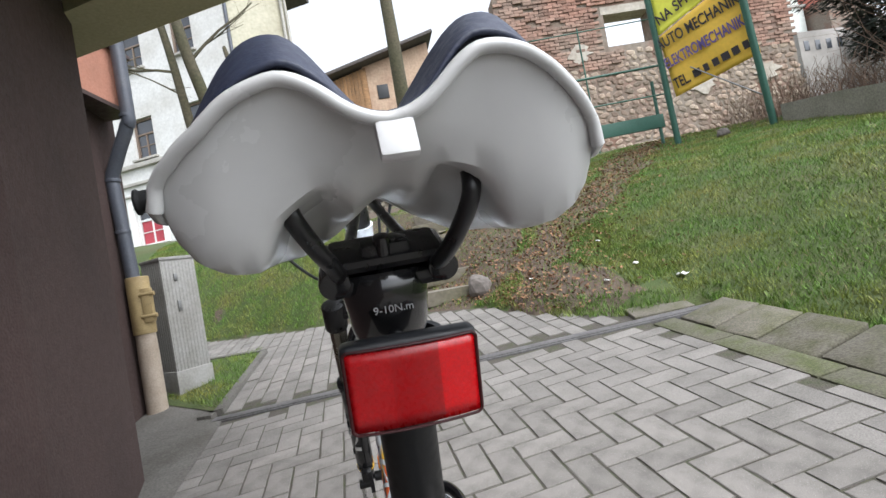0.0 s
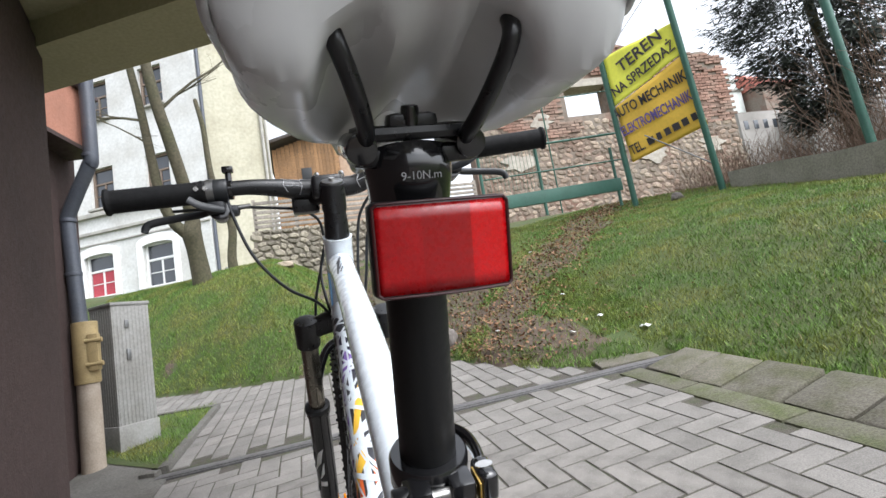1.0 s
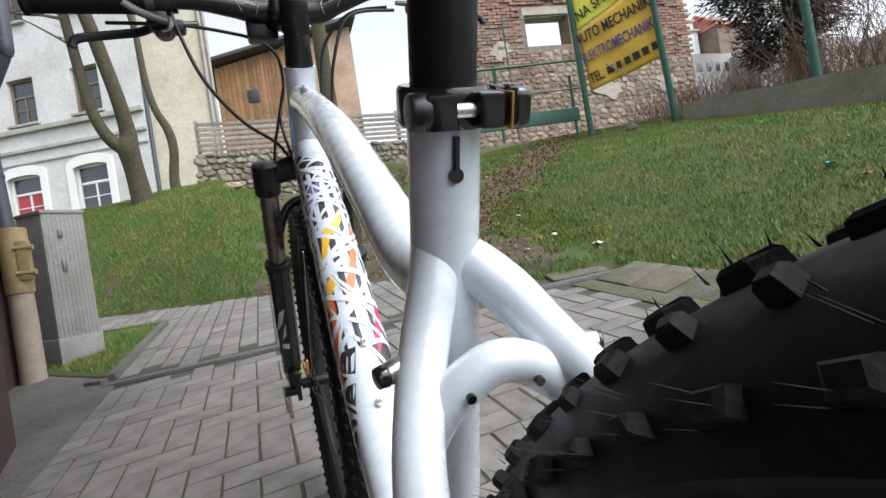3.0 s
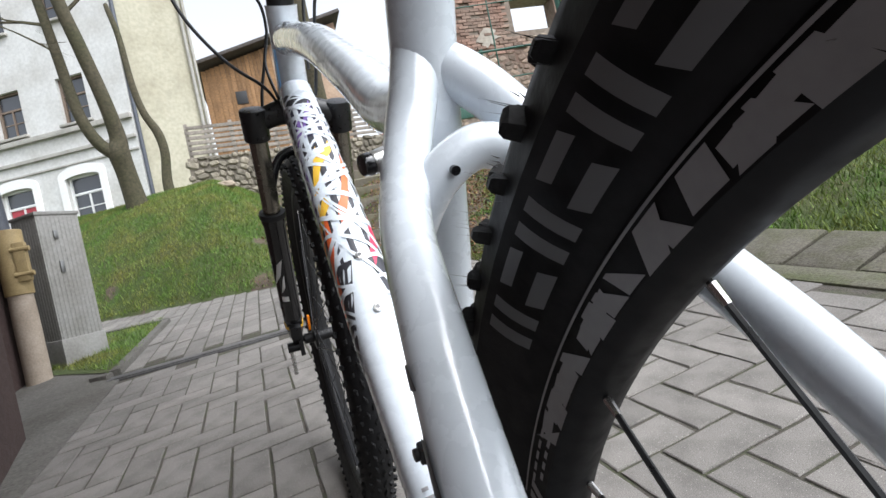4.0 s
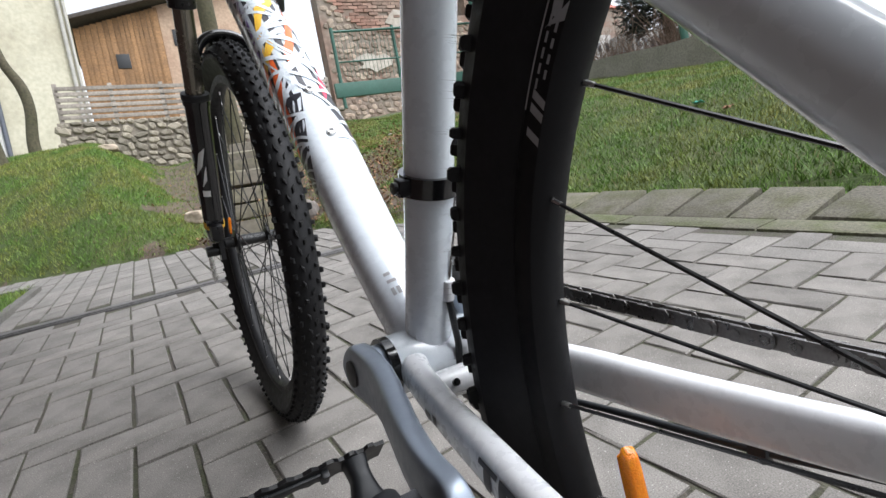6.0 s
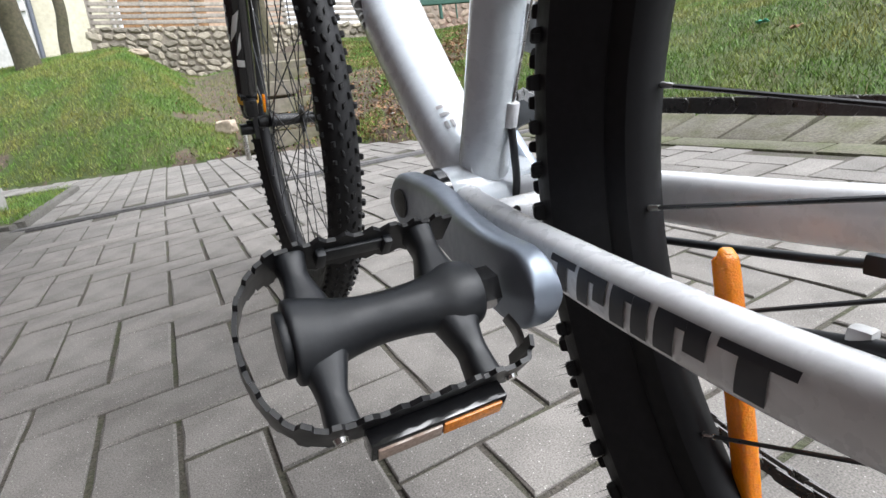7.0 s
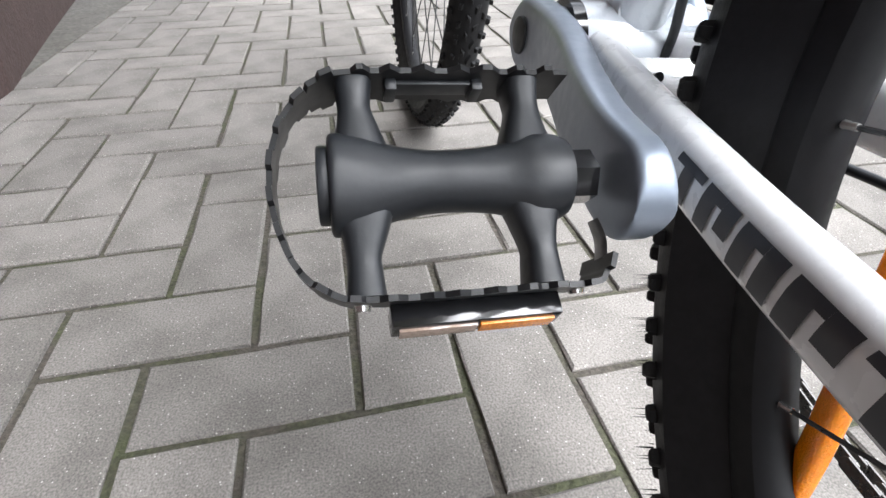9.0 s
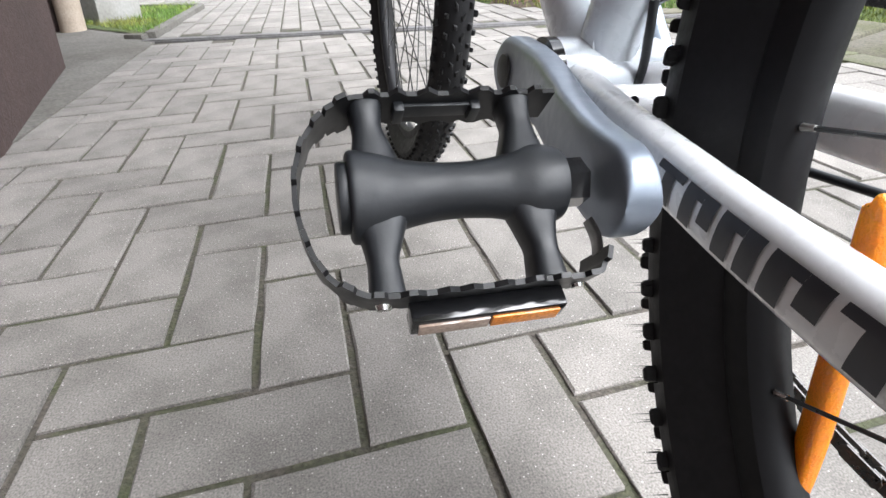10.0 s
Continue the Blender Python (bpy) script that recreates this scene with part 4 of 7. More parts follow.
part("axle_end_cap", in_pedal(rod((-0.0400, 0, 0), (-0.0440, 0, 0), 0.0118, segs=24, bevel=0.0012)), BLACKPLASTIC, pedal)
TIP = Matrix.Translation((0.0035, -0.0405, -0.0035)) @ Matrix.Rotation(radians(-18), 4, "X")
ref2 = part("pedal_reflector", in_pedal((lambda q: (q.transform(TIP), q)[1])(box((0.0560, 0.0075, 0.0090), (0, 0, 0), 0.0010))), BLACKGLOSS, pedal, "amber pedal reflector in a black frame")
for x0, w2, m2, nm in ((0.0130, 0.0250, AMBERDARK, "amber_lens"), (-0.0130, 0.0250, mat("smoky_lens", (0.36, 0.27, 0.22), 0.1, coat=0.5, grain=0.4, scale=800), "clear_lens")):
    q = box((w2, 0.0012, 0.0058), (x0, -0.0040, -0.0006), 0.0003)
    q.transform(TIP)
    part(nm, in_pedal(q), m2, ref2)
fr = box((0.030, 0.0016, 0.007), (-0.005, 0.0306, 0.001), 0.0006)
for x in (-0.019, 0.010):
    box((0.004, 0.004, 0.009), (x, 0.0297, 0.001), 0.001, bm=fr)
part("front_reflector_mount", in_pedal(fr), BLACKPLASTIC, pedal)
part("stop_hook", in_pedal(sweep([(0.0470, -0.0275, 0.002, 0.0009, 0.0042), (0.0478, -0.0215, 0.002, 0.0009, 0.0040), (0.0462, -0.0150, 0.002, 0.0009, 0.0034)], 8)), DULLSTEEL, pedal)
rc = part("crank_arm", sweep([(0.062, 0.424, 0.304, 0.010, 0.018), (0.070, 0.47, 0.303, 0.008, 0.014), (0.080, 0.55, 0.302, 0.008, 0.013), (0.084, 0.598, 0.301, 0.009, 0.015)], 20, square=3.0), CRANK, bike)
own = bmesh.new()
prof = []
NT = 34
for k in range(NT * 4):
    r = 0.0710 if k % 4 in (1, 2) else 0.0645
    an = 2 * math.pi * k / (NT * 4)
    prof.append((r * math.cos(an), r * math.sin(an)))
hole = [(0.046 * math.cos(2 * math.pi * k / 40), 0.046 * math.sin(2 * math.pi * k / 40)) for k in range(40)]
YZ = Matrix(((0, 0, 1, 0), (1, 0, 0, 0), (0, 1, 0, 0), (0, 0, 0, 1)))
chainring = part("chainring", plate(prof, 0.003, Matrix.Translation((0.047, 0.424, 0.304)) @ YZ, [hole]), BLACKSATIN, bike, "black toothed chainring", smooth=False)
for k in range(4):
    an = radians(45 + 90 * k)
    part("spider_arm", rod((0.050, 0.424 + 0.012 * math.cos(an), 0.304 + 0.012 * math.sin(an)), (0.050, 0.424 + 0.050 * math.cos(an), 0.304 + 0.050 * math.sin(an)), 0.008, segs=10), CRANK, chainring)


# chain: pairs of link plates and rollers along the two runs
def chain_links():
    A = (0.424, 0.304, 0.0680)
    ring_pts = []
    top0, top1 = (0.424, 0.3640), (0.0, 0.3575)
    ring_pts += [(top1[0] + (top0[0] - top1[0]) * k / 40, top1[1] + (top0[1] - top1[1]) * k / 40 - 0.002 * math.sin(math.pi * k / 40)) for k in range(40)]
    ring_pts += [(A[0] + A[2] * math.cos(a), A[1] + A[2] * math.sin(a)) for a in np.linspace(math.pi / 2, -math.pi / 2, 26)]
    ring_pts += [(0.424 - 0.36 * k / 40, 0.236 - 0.062 * math.sin(math.pi * k / 52)) for k in range(1, 41)]
    return ring_pts


cp = chain_links()
dist = np.r_[0, np.cumsum([math.dist(a, b) for a, b in zip(cp, cp[1:])])]
pins = [(np.interp(d, dist, [p[0] for p in cp]), np.interp(d, dist, [p[1] for p in cp])) for d in np.arange(0, dist[-1], 0.0127)]
own = bmesh.new()
for k, (a, b2) in enumerate(zip(pins, pins[1:])):
    t = Vector((b2[0] - a[0], b2[1] - a[1])).normalized()
    n = Vector((-t.y, t.x))
    out = []
    for e, s in ((a, -1), (b2, 1)):
        for w in (-60, -20, 20, 60):
            w2 = radians(w * s)
            out.append((e[0] + s * 0.0044 * (t.x * math.cos(w2) + n.x * math.sin(w2) * s), e[1] + s * 0.0044 * (t.y * math.cos(w2) + n.y * math.sin(w2) * s)))
    mid = ((a[0] + b2[0]) / 2, (a[1] + b2[1]) / 2)
    for sx in (-1, 1):
        x = 0.047 + sx * (0.0034 if k % 2 else 0.0022)
        plate([(p[0], p[1]) for p in sorted(out, key=lambda p: math.atan2(p[1] - mid[1], p[0] - mid[0]))], 0.0010, Matrix.Translation((x, 0, 0)) @ YZ, bm=own)
    rod((0.0425, a[0], a[1]), (0.0515, a[0], a[1]), 0.0021, segs=8, bm=own)
chain = part("chain", own, CHAINMAT, bike, "oiled steel chain", smooth=False)


# ---- wheels ----


def wheel(name, cy, turn0, rear):
    cz = 0.355
    R_TYRE, R_RIM, R_IN = 0.355, 0.299, 0.282
    C = Vector((0, cy, cz))
    hub = part(name, lathe([(0.006, -0.052), (0.010, -0.050), (0.011, -0.034), (0.024, -0.031), (0.024, -0.027), (0.011, -0.023), (0.010, 0.023), (0.024, 0.027), (0.024, 0.031), (0.011, 0.034), (0.010, 0.050), (0.006, 0.052)], 28, "X", C), BLACKSATIN, bike, "black spoked wheel with a knobbly tyre")
    rim = part("rim", lathe([(R_IN, -0.0075), (R_IN + 0.004, -0.0115), (R_RIM - 0.002, -0.0125), (R_RIM, -0.0115), (R_RIM - 0.004, -0.009), (R_RIM - 0.004, 0.009), (R_RIM, 0.0115), (R_RIM - 0.002, 0.0125), (R_IN + 0.004, 0.0115), (R_IN, 0.0075), (R_IN - 0.002, 0.0)], 120, "X", C), RIMBLACK, hub, "black alloy rim with grey graphics")
    rc, half = (R_TYRE + R_RIM) / 2 - 0.004, 0.0252
    prof = []
    for k in range(15):
        a = radians(-150 + 300 * k / 14)
        prof.append((rc + (R_TYRE - rc - 0.002) * math.cos(a), half * math.sin(a) * (1.0 if abs(math.degrees(a)) < 100 else 0.8)))
    tyre = part("tyre", lathe(prof, 120, "X", C), SIDEWALL, hub, "black knobbly rubber tyre")
    # tread: rows of blocks with moulding hairs
    verts, faces = [], []

    kr = random.Random(8)
    size = 0.84

    def block(an, off, w, l, h, skew):
        w, l, h = w * size * kr.uniform(0.8, 1.12), l * size * kr.uniform(0.75, 1.25), h * size * kr.uniform(0.7, 1.1)
        skew += kr.gauss(0, 0.0022)
        base = len(verts)
        a = math.asin(max(-1, min(1, off / half)))
        rr = rc + (R_TYRE - rc - 0.002) * math.cos(a)
        n = (math.sin(a), math.cos(a))
        tdir = (math.cos(a), -math.sin(a))
        for hh, sh in ((-0.002, 1.0), (h * 0.72, 0.86), (h, 0.56)):
            for sx, sl in ((-1, -1), (1, -1), (1, 1), (-1, 1)):
                o = off + sx * w / 2 * sh * tdir[0] + n[0] * hh
                r = rr + sx * w / 2 * sh * tdir[1] + n[1] * hh
                th = an + sl * l / 2 * sh / R_TYRE + skew * sx
                verts.append((o, cy + r * math.cos(th), cz + r * math.sin(th)))
        f = [(q, (q + 1) % 4, 4 + (q + 1) % 4, 4 + q) for q in range(4)] + [(4 + q, 4 + (q + 1) % 4, 8 + (q + 1) % 4, 8 + q) for q in range(4)] + [(8, 9, 10, 11)]
        faces.extend([tuple(base + i for i in q) for q in f])
        return n, rr

    def hair(an, off, length):
        base = len(verts)
        a = math.asin(max(-1, min(1, off / half)))
        rr = rc + (R_TYRE - rc + 0.002) * math.cos(a)
        n = (math.sin(a) * 0.9, math.cos(a))
        for q in range(3):
            verts.append((off + 0.0005 * math.cos(q * 2.1), cy + rr * math.cos(an) + 0.0005 * math.sin(q * 2.1), cz + rr * math.sin(an)))
        r2 = rr + n[1] * length
        verts.append((off * 1.02 + n[0] * length, cy + r2 * math.cos(an), cz + r2 * math.sin(an)))
        faces.extend([(base, base + 1, base + 3), (base + 1, base + 2, base + 3), (base + 2, base, base + 3)])

    hr = random.Random(3 if rear else 5)
    n = 94
    for k in range(n):
        an = 2 * math.pi * k / n + turn0
        st = math.pi / n
        block(an, -0.0045, 0.0064, 0.0092, 0.0044, 0.006)
        block(an + st, 0.0045, 0.0064, 0.0092, 0.0044, -0.006)
        block(an + st, -0.0145, 0.0066, 0.0090, 0.0048, 0.0)
        block(an, 0.0145, 0.0066, 0.0090, 0.0048, 0.0)
        block(an, -0.0232, 0.0064, 0.0098, 0.0062, 0.0)
        block(an + st, 0.0232, 0.0064, 0.0098, 0.0062, 0.0)
        for j in range(5):
            if hr.random() < 0.85:
                hair(an + hr.uniform(-0.013, 0.013), -0.0235 + hr.uniform(-0.0012, 0.002), hr.uniform(0.009, 0.014))
            if hr.random() < 0.85:
                hair(an + st + hr.uniform(-0.013, 0.013), 0.0235 + hr.uniform(-0.002, 0.0012), hr.uniform(0.009, 0.014))
            hair(an + hr.uniform(-0.03, 0.03), hr.uniform(-0.021, 0.021), hr.uniform(0.003, 0.0055))
    tread = data_part("tread", verts, faces, RUBBER, hub)
    tread["kind"] = "stuff"
    # spokes and nipples
    for k in range(32):
        side = -1 if k % 2 else 1
        ra = 2 * math.pi * k / 32 + turn0 + 0.06
        pull = radians(62) * (1 if (k // 2) % 2 else -1)
        fa = ra + pull
        x = side * (0.0275 + 0.002 * (1 if (k // 2) % 2 else -1))
        p0 = Vector((x, cy + 0.0215 * math.cos(fa), cz + 0.0215 * math.sin(fa)))
        p1 = Vector((side * 0.0035, cy + (R_IN - 0.001) * math.cos(ra), cz + (R_IN - 0.001) * math.sin(ra)))
        d = (p0 - p1).normalized()
        part("spoke", rod(p1, p0, 0.00105, segs=6), BLACKSATIN, hub, smooth=True)
        part("nipple", rod(p1 + d * 0.001, p1 + d * 0.007, 0.0016, 0.0013, 8), STEEL, hub)
    part("axle", rod((-0.072, cy, cz), (0.072, cy, cz), 0.0045, segs=14), BLACKSATIN, hub)
    # grey graphics on the tyre wall and rim, as plain shapes
    def arc_patch(shapes, x_of, nm, material):
        vs, fs = [], []
        for (r0, a0), (r1, a1), (r2, a2), (r3, a3) in shapes:
            base, k = len(vs), 4
            for i in range(k + 1):
                for j in range(k + 1):
                    u, v = i / k, j / k
                    r = (r0 * (1 - u) + r1 * u) * (1 - v) + (r3 * (1 - u) + r2 * u) * v
                    a = (a0 * (1 - u) + a1 * u) * (1 - v) + (a3 * (1 - u) + a2 * u) * v
                    vs.append((-x_of(r), cy + r * math.cos(a), cz + r * math.sin(a)))
            for i in range(k):
                for j in range(k):
                    p = base + i * (k + 1) + j
                    fs.append((p, p + 1, p + k + 2, p + k + 1))
        return data_part(nm, vs, fs, material, hub, True)

    def wall_x(r):
        c = (r - rc) / (R_TYRE - rc - 0.002)
        return half * math.sqrt(max(1 - c * c, 0.0)) + 0.0006

    rim_x = lambda r: 0.0115 + 0.0010 * (r - R_IN - 0.006) / (R_RIM - R_IN - 0.008) + 0.0005
    if rear:
        shapes = []
        a = radians(38.0)
        for k in range(8):
            w, lo, hi = radians(2.9), 0.3030, 0.3190
            b2 = a + k * radians(3.9)
            lean = radians(0.5)
            if k % 2:
                for lo2 in (lo, hi - 0.0050):
                    shapes.append(((lo2, b2), (lo2 + 0.0050, b2 - lean), (lo2 + 0.0050, b2 + w - lean), (lo2, b2 + w)))
            else:
                for f0 in (0.0, 0.62):
                    shapes.append(((lo, b2 + w * f0), (hi, b2 + w * f0 - lean), (hi, b2 + w * (f0 + 0.34) - lean), (lo, b2 + w * (f0 + 0.34))))
        arc_patch(shapes, wall_x, "tyre_wall_print", mat("grey_tyre_print", (0.12, 0.12, 0.125), 0.6))
        band_s = []
        rr = random.Random(4)
        a = radians(31)
        while a < radians(96):
            w = radians(rr.uniform(1.5, 2.6))
            sk = radians(rr.uniform(-2.4, 2.4))
            lo, hi = 0.2852 + rr.uniform(0, 0.002), 0.2955 - rr.uniform(0, 0.002)
            band_s.append(((lo, a), (hi, a + sk * 0.5), (hi, a + w * rr.uniform(0.45, 0.8) + sk), (lo, a + w * 0.9)))
            if rr.random() < 0.6:
                m2 = (lo + hi) / 2
                band_s.append(((m2 - 0.002, a), (m2 + 0.003, a), (m2 + 0.004, a + w * 1.2), (m2 - 0.001, a + w * 1.2)))
            a += w * rr.uniform(0.9, 1.1)
        arc_patch(band_s, rim_x, "rim_print", GRAPHICGREY)
        arc_patch([((0.2962, radians(23 + 4 * k)), (0.2971, radians(23 + 4 * k)), (0.2971, radians(27.1 + 4 * k)), (0.2962, radians(27.1 + 4 * k))) for k in range(20)], lambda r: rim_x(r) + 0.0002, "rim_line", GRAPHICGREY)
        arc_patch([((0.286, radians(a)), (0.294, radians(a + 0.8)), (0.294, radians(a + 1.6)), (0.286, radians(a + 0.8))) for a in (20.0, 22.2, 23.4)] + [((0.2885, radians(26 + 1.3 * k)), (0.2900, radians(26 + 1.3 * k)), (0.2900, radians(26.8 + 1.3 * k)), (0.2885, radians(26.8 + 1.3 * k))) for k in range(4)] + [((0.2925, radians(25 + 1.3 * k)), (0.2938, radians(25 + 1.3 * k)), (0.2938, radians(25.9 + 1.3 * k)), (0.2925, radians(25.9 + 1.3 * k))) for k in range(5)], rim_x, "rim_mark", GRAPHICGREY)
    return hub


rear_wheel = wheel("rear_wheel", -0.008, 0.0028, True)
front_wheel = wheel("front_wheel", 1.105, 0.05, False)
# cassette and rear derailleur on the right
own = None
for k in range(7):
    r = 0.020 + 0.0045 * k
    own = rod((0.044 - 0.0036 * k, -0.018, 0.354), (0.0456 - 0.0036 * k, -0.018, 0.354), r, segs=26, bm=own)
part("cassette", own, DULLSTEEL, bike, "steel cassette sprockets", smooth=False)
d = box((0.016, 0.05, 0.03), (0.062, -0.005, 0.300), 0.006)
box((0.006, 0.022, 0.085), (0.048, 0.030, 0.235), 0.004, Matrix.Rotation(radians(-20), 4, "X"), bm=d)
part("rear_derailleur", d, BLACKPLASTIC, bike)
# amber wheel reflector, held between spokes
am = sweep([(0.004, 0.2365, 0.3015, 0.0016, 0.0020), (0.004, 0.236, 0.3000, 0.0036, 0.0044), (0.004, 0.235, 0.296, 0.0044, 0.0054), (0.005, 0.230, 0.266, 0.0046, 0.0056), (0.006, 0.225, 0.234, 0.0046, 0.0058), (0.007, 0.220, 0.202, 0.0046, 0.0058), (0.007, 0.216, 0.176, 0.0042, 0.0054), (0.007, 0.214, 0.166, 0.0026, 0.0034)], 24, square=3.4)
part("spoke_reflector", am, AMBER, rear_wheel, "amber plastic spoke reflector")
am = sweep([(-0.036, 1.092, 0.402, 0.0018, 0.003), (-0.036, 1.093, 0.398, 0.0026, 0.0045), (-0.037, 1.098, 0.378, 0.0026, 0.0045), (-0.037, 1.100, 0.372, 0.0018, 0.003)], 14, square=4.0)
part("spoke_reflector", am, AMBER, front_wheel, "amber plastic spoke reflector")
# brake housing and caliper at the rear axle
part("brake_housing", sweep([(-0.052, 0.178, 0.304, 0.0027), (-0.058, 0.150, 0.312, 0.0027), (-0.062, 0.120, 0.318, 0.0027), (-0.066, 0.108, 0.330, 0.0027)], 10), BLACKPLASTIC, bike)
part("housing_clip", box((0.005, 0.006, 0.006), (-0.055, 0.160, 0.3115), 0.0015), WHITECLIP, bike, "white plastic housing clip")
cal = box((0.018, 0.032, 0.022), (-0.066, 0.100, 0.346), 0.008, Matrix.Rotation(radians(35), 4, "X"), segs=4)
rod((-0.076, 0.112, 0.328), (-0.062, 0.112, 0.328), 0.0075, segs=18, bevel=0.001, bm=cal)
rod((-0.076, 0.090, 0.354), (-0.062, 0.090, 0.354), 0.0065, segs=18, bevel=0.001, bm=cal)
part("brake_caliper", cal, BLACKSATIN, bike)
part("gear_housing", sweep([(0.018, 0.40, 0.283, 0.0024), (0.052, 0.31, 0.282, 0.0024), (0.064, 0.215, 0.289, 0.0024), (0.068, 0.134, 0.302, 0.0024), (0.070, 0.06, 0.312, 0.0024)], 10), BLACKPLASTIC, bike)
part("housing_clip", box((0.008, 0.010, 0.010), (0.064, 0.205, 0.2905), 0.002), BLACKPLASTIC, bike)

# ---- fork ----
FD = Vector((0, 0.181, -0.376)).normalized()
for sx in (-1, 1):
    top = Vector((sx * 0.064, 0.918, 0.738))
    leg = part("stanchion", rod(top, top + FD * 0.20, 0.0142, segs=32), STANCHION, bike, "bronze-grey fork stanchion")
    low = top + FD * 0.150
    part("fork_lower", sweep([(*low, 0.0205), (*(low + FD * 0.012), 0.0205), (*(low + FD * 0.02), 0.0185), (*(low + FD * 0.155), 0.0178), (*(low + FD * 0.230), 0.0165), (*(low + FD * 0.262), 0.012)], 28), BLACKGLOSS, bike, "gloss black fork lower with pale marks")
    part("wiper_seal", rod(low - FD * 0.006, low + FD * 0.004, 0.0215, segs=32, bevel=0.0015), BLACKPLASTIC, bike)
    part("fork_cap", rod(top - FD * 0.026, top + FD * 0.022, 0.0195, segs=28, bevel=0.003), BLACKSATIN, bike)
    d = plate([(-0.014, -0.018), (0.012, -0.018), (0.016, 0.01), (0.0, 0.05), (-0.02, 0.05)], 0.008, Matrix.Translation((sx * 0.058, 1.105, 0.345)) @ YZ)
    part("fork_dropout", d, BLACKSATIN, bike)
part("fork_band", rod(Vector((-0.064, 0.918, 0.738)) + FD * 0.372, Vector((-0.064, 0.918, 0.738)) + FD * 0.384, 0.0176, segs=24), GRAPHICYELLOW, bike)
for a, w in ((0.23, 0.010), (0.25, 0.016), (0.272, 0.008), (0.33, 0.012)):
    q = Vector((-0.064, 0.918, 0.738)) + FD * a
    part("fork_mark", box((0.0012, 0.014, w), q + Vector((-0.0176, -0.003, 0)), 0.0004, Matrix.Rotation(radians(25), 4, "X")), GRAPHICGREY, bike)
FLR = tube_rows([(*(Vector((-0.064, 0.918, 0.738)) + FD * a), 0.0186) for a in (0.18, 0.22, 0.26, 0.30, 0.34)])
for corners in (((0.30, 92), (0.36, 122), (0.62, 150), (0.50, 112)), ((0.50, 96), (0.56, 106), (0.74, 124), (0.66, 100)), ((0.78, 92), (0.78, 128), (0.84, 128), (0.84, 92))):
    decal(FLR, [tuple((q, radians(a)) for q, a in corners)], "fork_print", WINFRAME, bike)
part("fork_crown", sweep([(-0.066, 0.916, 0.742, 0.013, 0.016), (-0.030, 0.912, 0.752, 0.014, 0.018), (0, 0.910, 0.756, 0.016, 0.022), (0.030, 0.912, 0.752, 0.014, 0.018), (0.066, 0.916, 0.742, 0.013, 0.016)], 22, side=(0, 1, 0)), BLACKSATIN, bike, "black fork crown")
part("fork_arch", sweep([(-0.062, 1.002, 0.585, 0.008, 0.013), (-0.056, 1.020, 0.645, 0.008, 0.013), (-0.034, 1.025, 0.695, 0.008, 0.013), (0, 1.027, 0.708, 0.008, 0.013), (0.034, 1.025, 0.695, 0.008, 0.013), (0.056, 1.020, 0.645, 0.008, 0.013), (0.062, 1.002, 0.585, 0.008, 0.013)], 16), BLACKGLOSS, bike)
cal = box((0.022, 0.040, 0.030), (-0.064, 1.075, 0.385), 0.006, Matrix.Rotation(radians(20), 4, "X"))
rod((-0.078, 1.07, 0.40), (-0.050, 1.07, 0.40), 0.007, segs=14, bm=cal)
rod((-0.084, 1.105, 0.345), (-0.060, 1.105, 0.345), 0.010, segs=18, bm=cal)
part("front_caliper", cal, BLACKSATIN, bike)
part("release_skewer", box((0.008, 0.016, 0.058), (-0.078, 1.112, 0.318), 0.003), STEEL, bike, "bright steel axle lever")

# ---- cockpit ----
part("headset_cover", rod(HT, HT + HD * 0.044, 0.0192, 0.0165, 32, 0.0012), BLACKSATIN, bike, "black headset cover")
stem_top = HT + HD * 0.084
stem = part("stem", rod(HT + HD * 0.042, stem_top, 0.0185, segs=30, bevel=0.002), BLACKSATIN, bike, "black stem with a steel cap bolt")
BC = Vector((-0.018, 0.872, 0.958))
part("stem_arm", sweep([(*(HT + HD * 0.064), 0.0165, 0.015), (*((HT + HD * 0.064) * 0.5 + BC * 0.5), 0.0165, 0.0145), (*BC, 0.0185, 0.0165)], 22, square=3), BLACKSATIN, stem)
part("face_plate", box((0.042, 0.030, 0.036), (-0.040, 0.886, 0.949), 0.005), BLACKSATIN, stem)
part("stem_clamp", box((0.046, 0.040, 0.034), (-0.006, 0.842, 0.962), 0.007, segs=3), BLACKSATIN, stem)
part("top_cap", rod(stem_top, stem_top + HD * 0.004, 0.0165, segs=28, bevel=0.001), DULLSTEEL, stem)
part("cap_bolt", rod(stem_top + HD * 0.003, stem_top + HD * 0.008, 0.0045, segs=14), STEEL, stem)
for sx in (-1, 1):
    part("stem_bolt", rod((sx * 0.019, 0.847, 0.980), (sx * 0.019, 0.857, 0.986), 0.0042, segs=12), STEEL, stem)
BAR = [(-0.302, 0.838, 0.968, 0.0112), (-0.185, 0.850, 0.973, 0.0112), (-0.124, 0.858, 0.976, 0.0115), (-0.076, 0.866, 0.972, 0.0140), (-0.038, 0.871, 0.967, 0.0158), (0.035, 0.871, 0.967, 0.0158), (0.070, 0.866, 0.979, 0.0140), (0.125, 0.858, 0.996, 0.0115), (0.190, 0.850, 1.002, 0.0112), (0.352, 0.818, 1.007, 0.0112)]
bar = part("handlebar", sweep(BAR, 22, side=(0, 1, 0)), BLACKSATIN, bike, "black riser handlebar")
BARR = tube_rows(BAR)
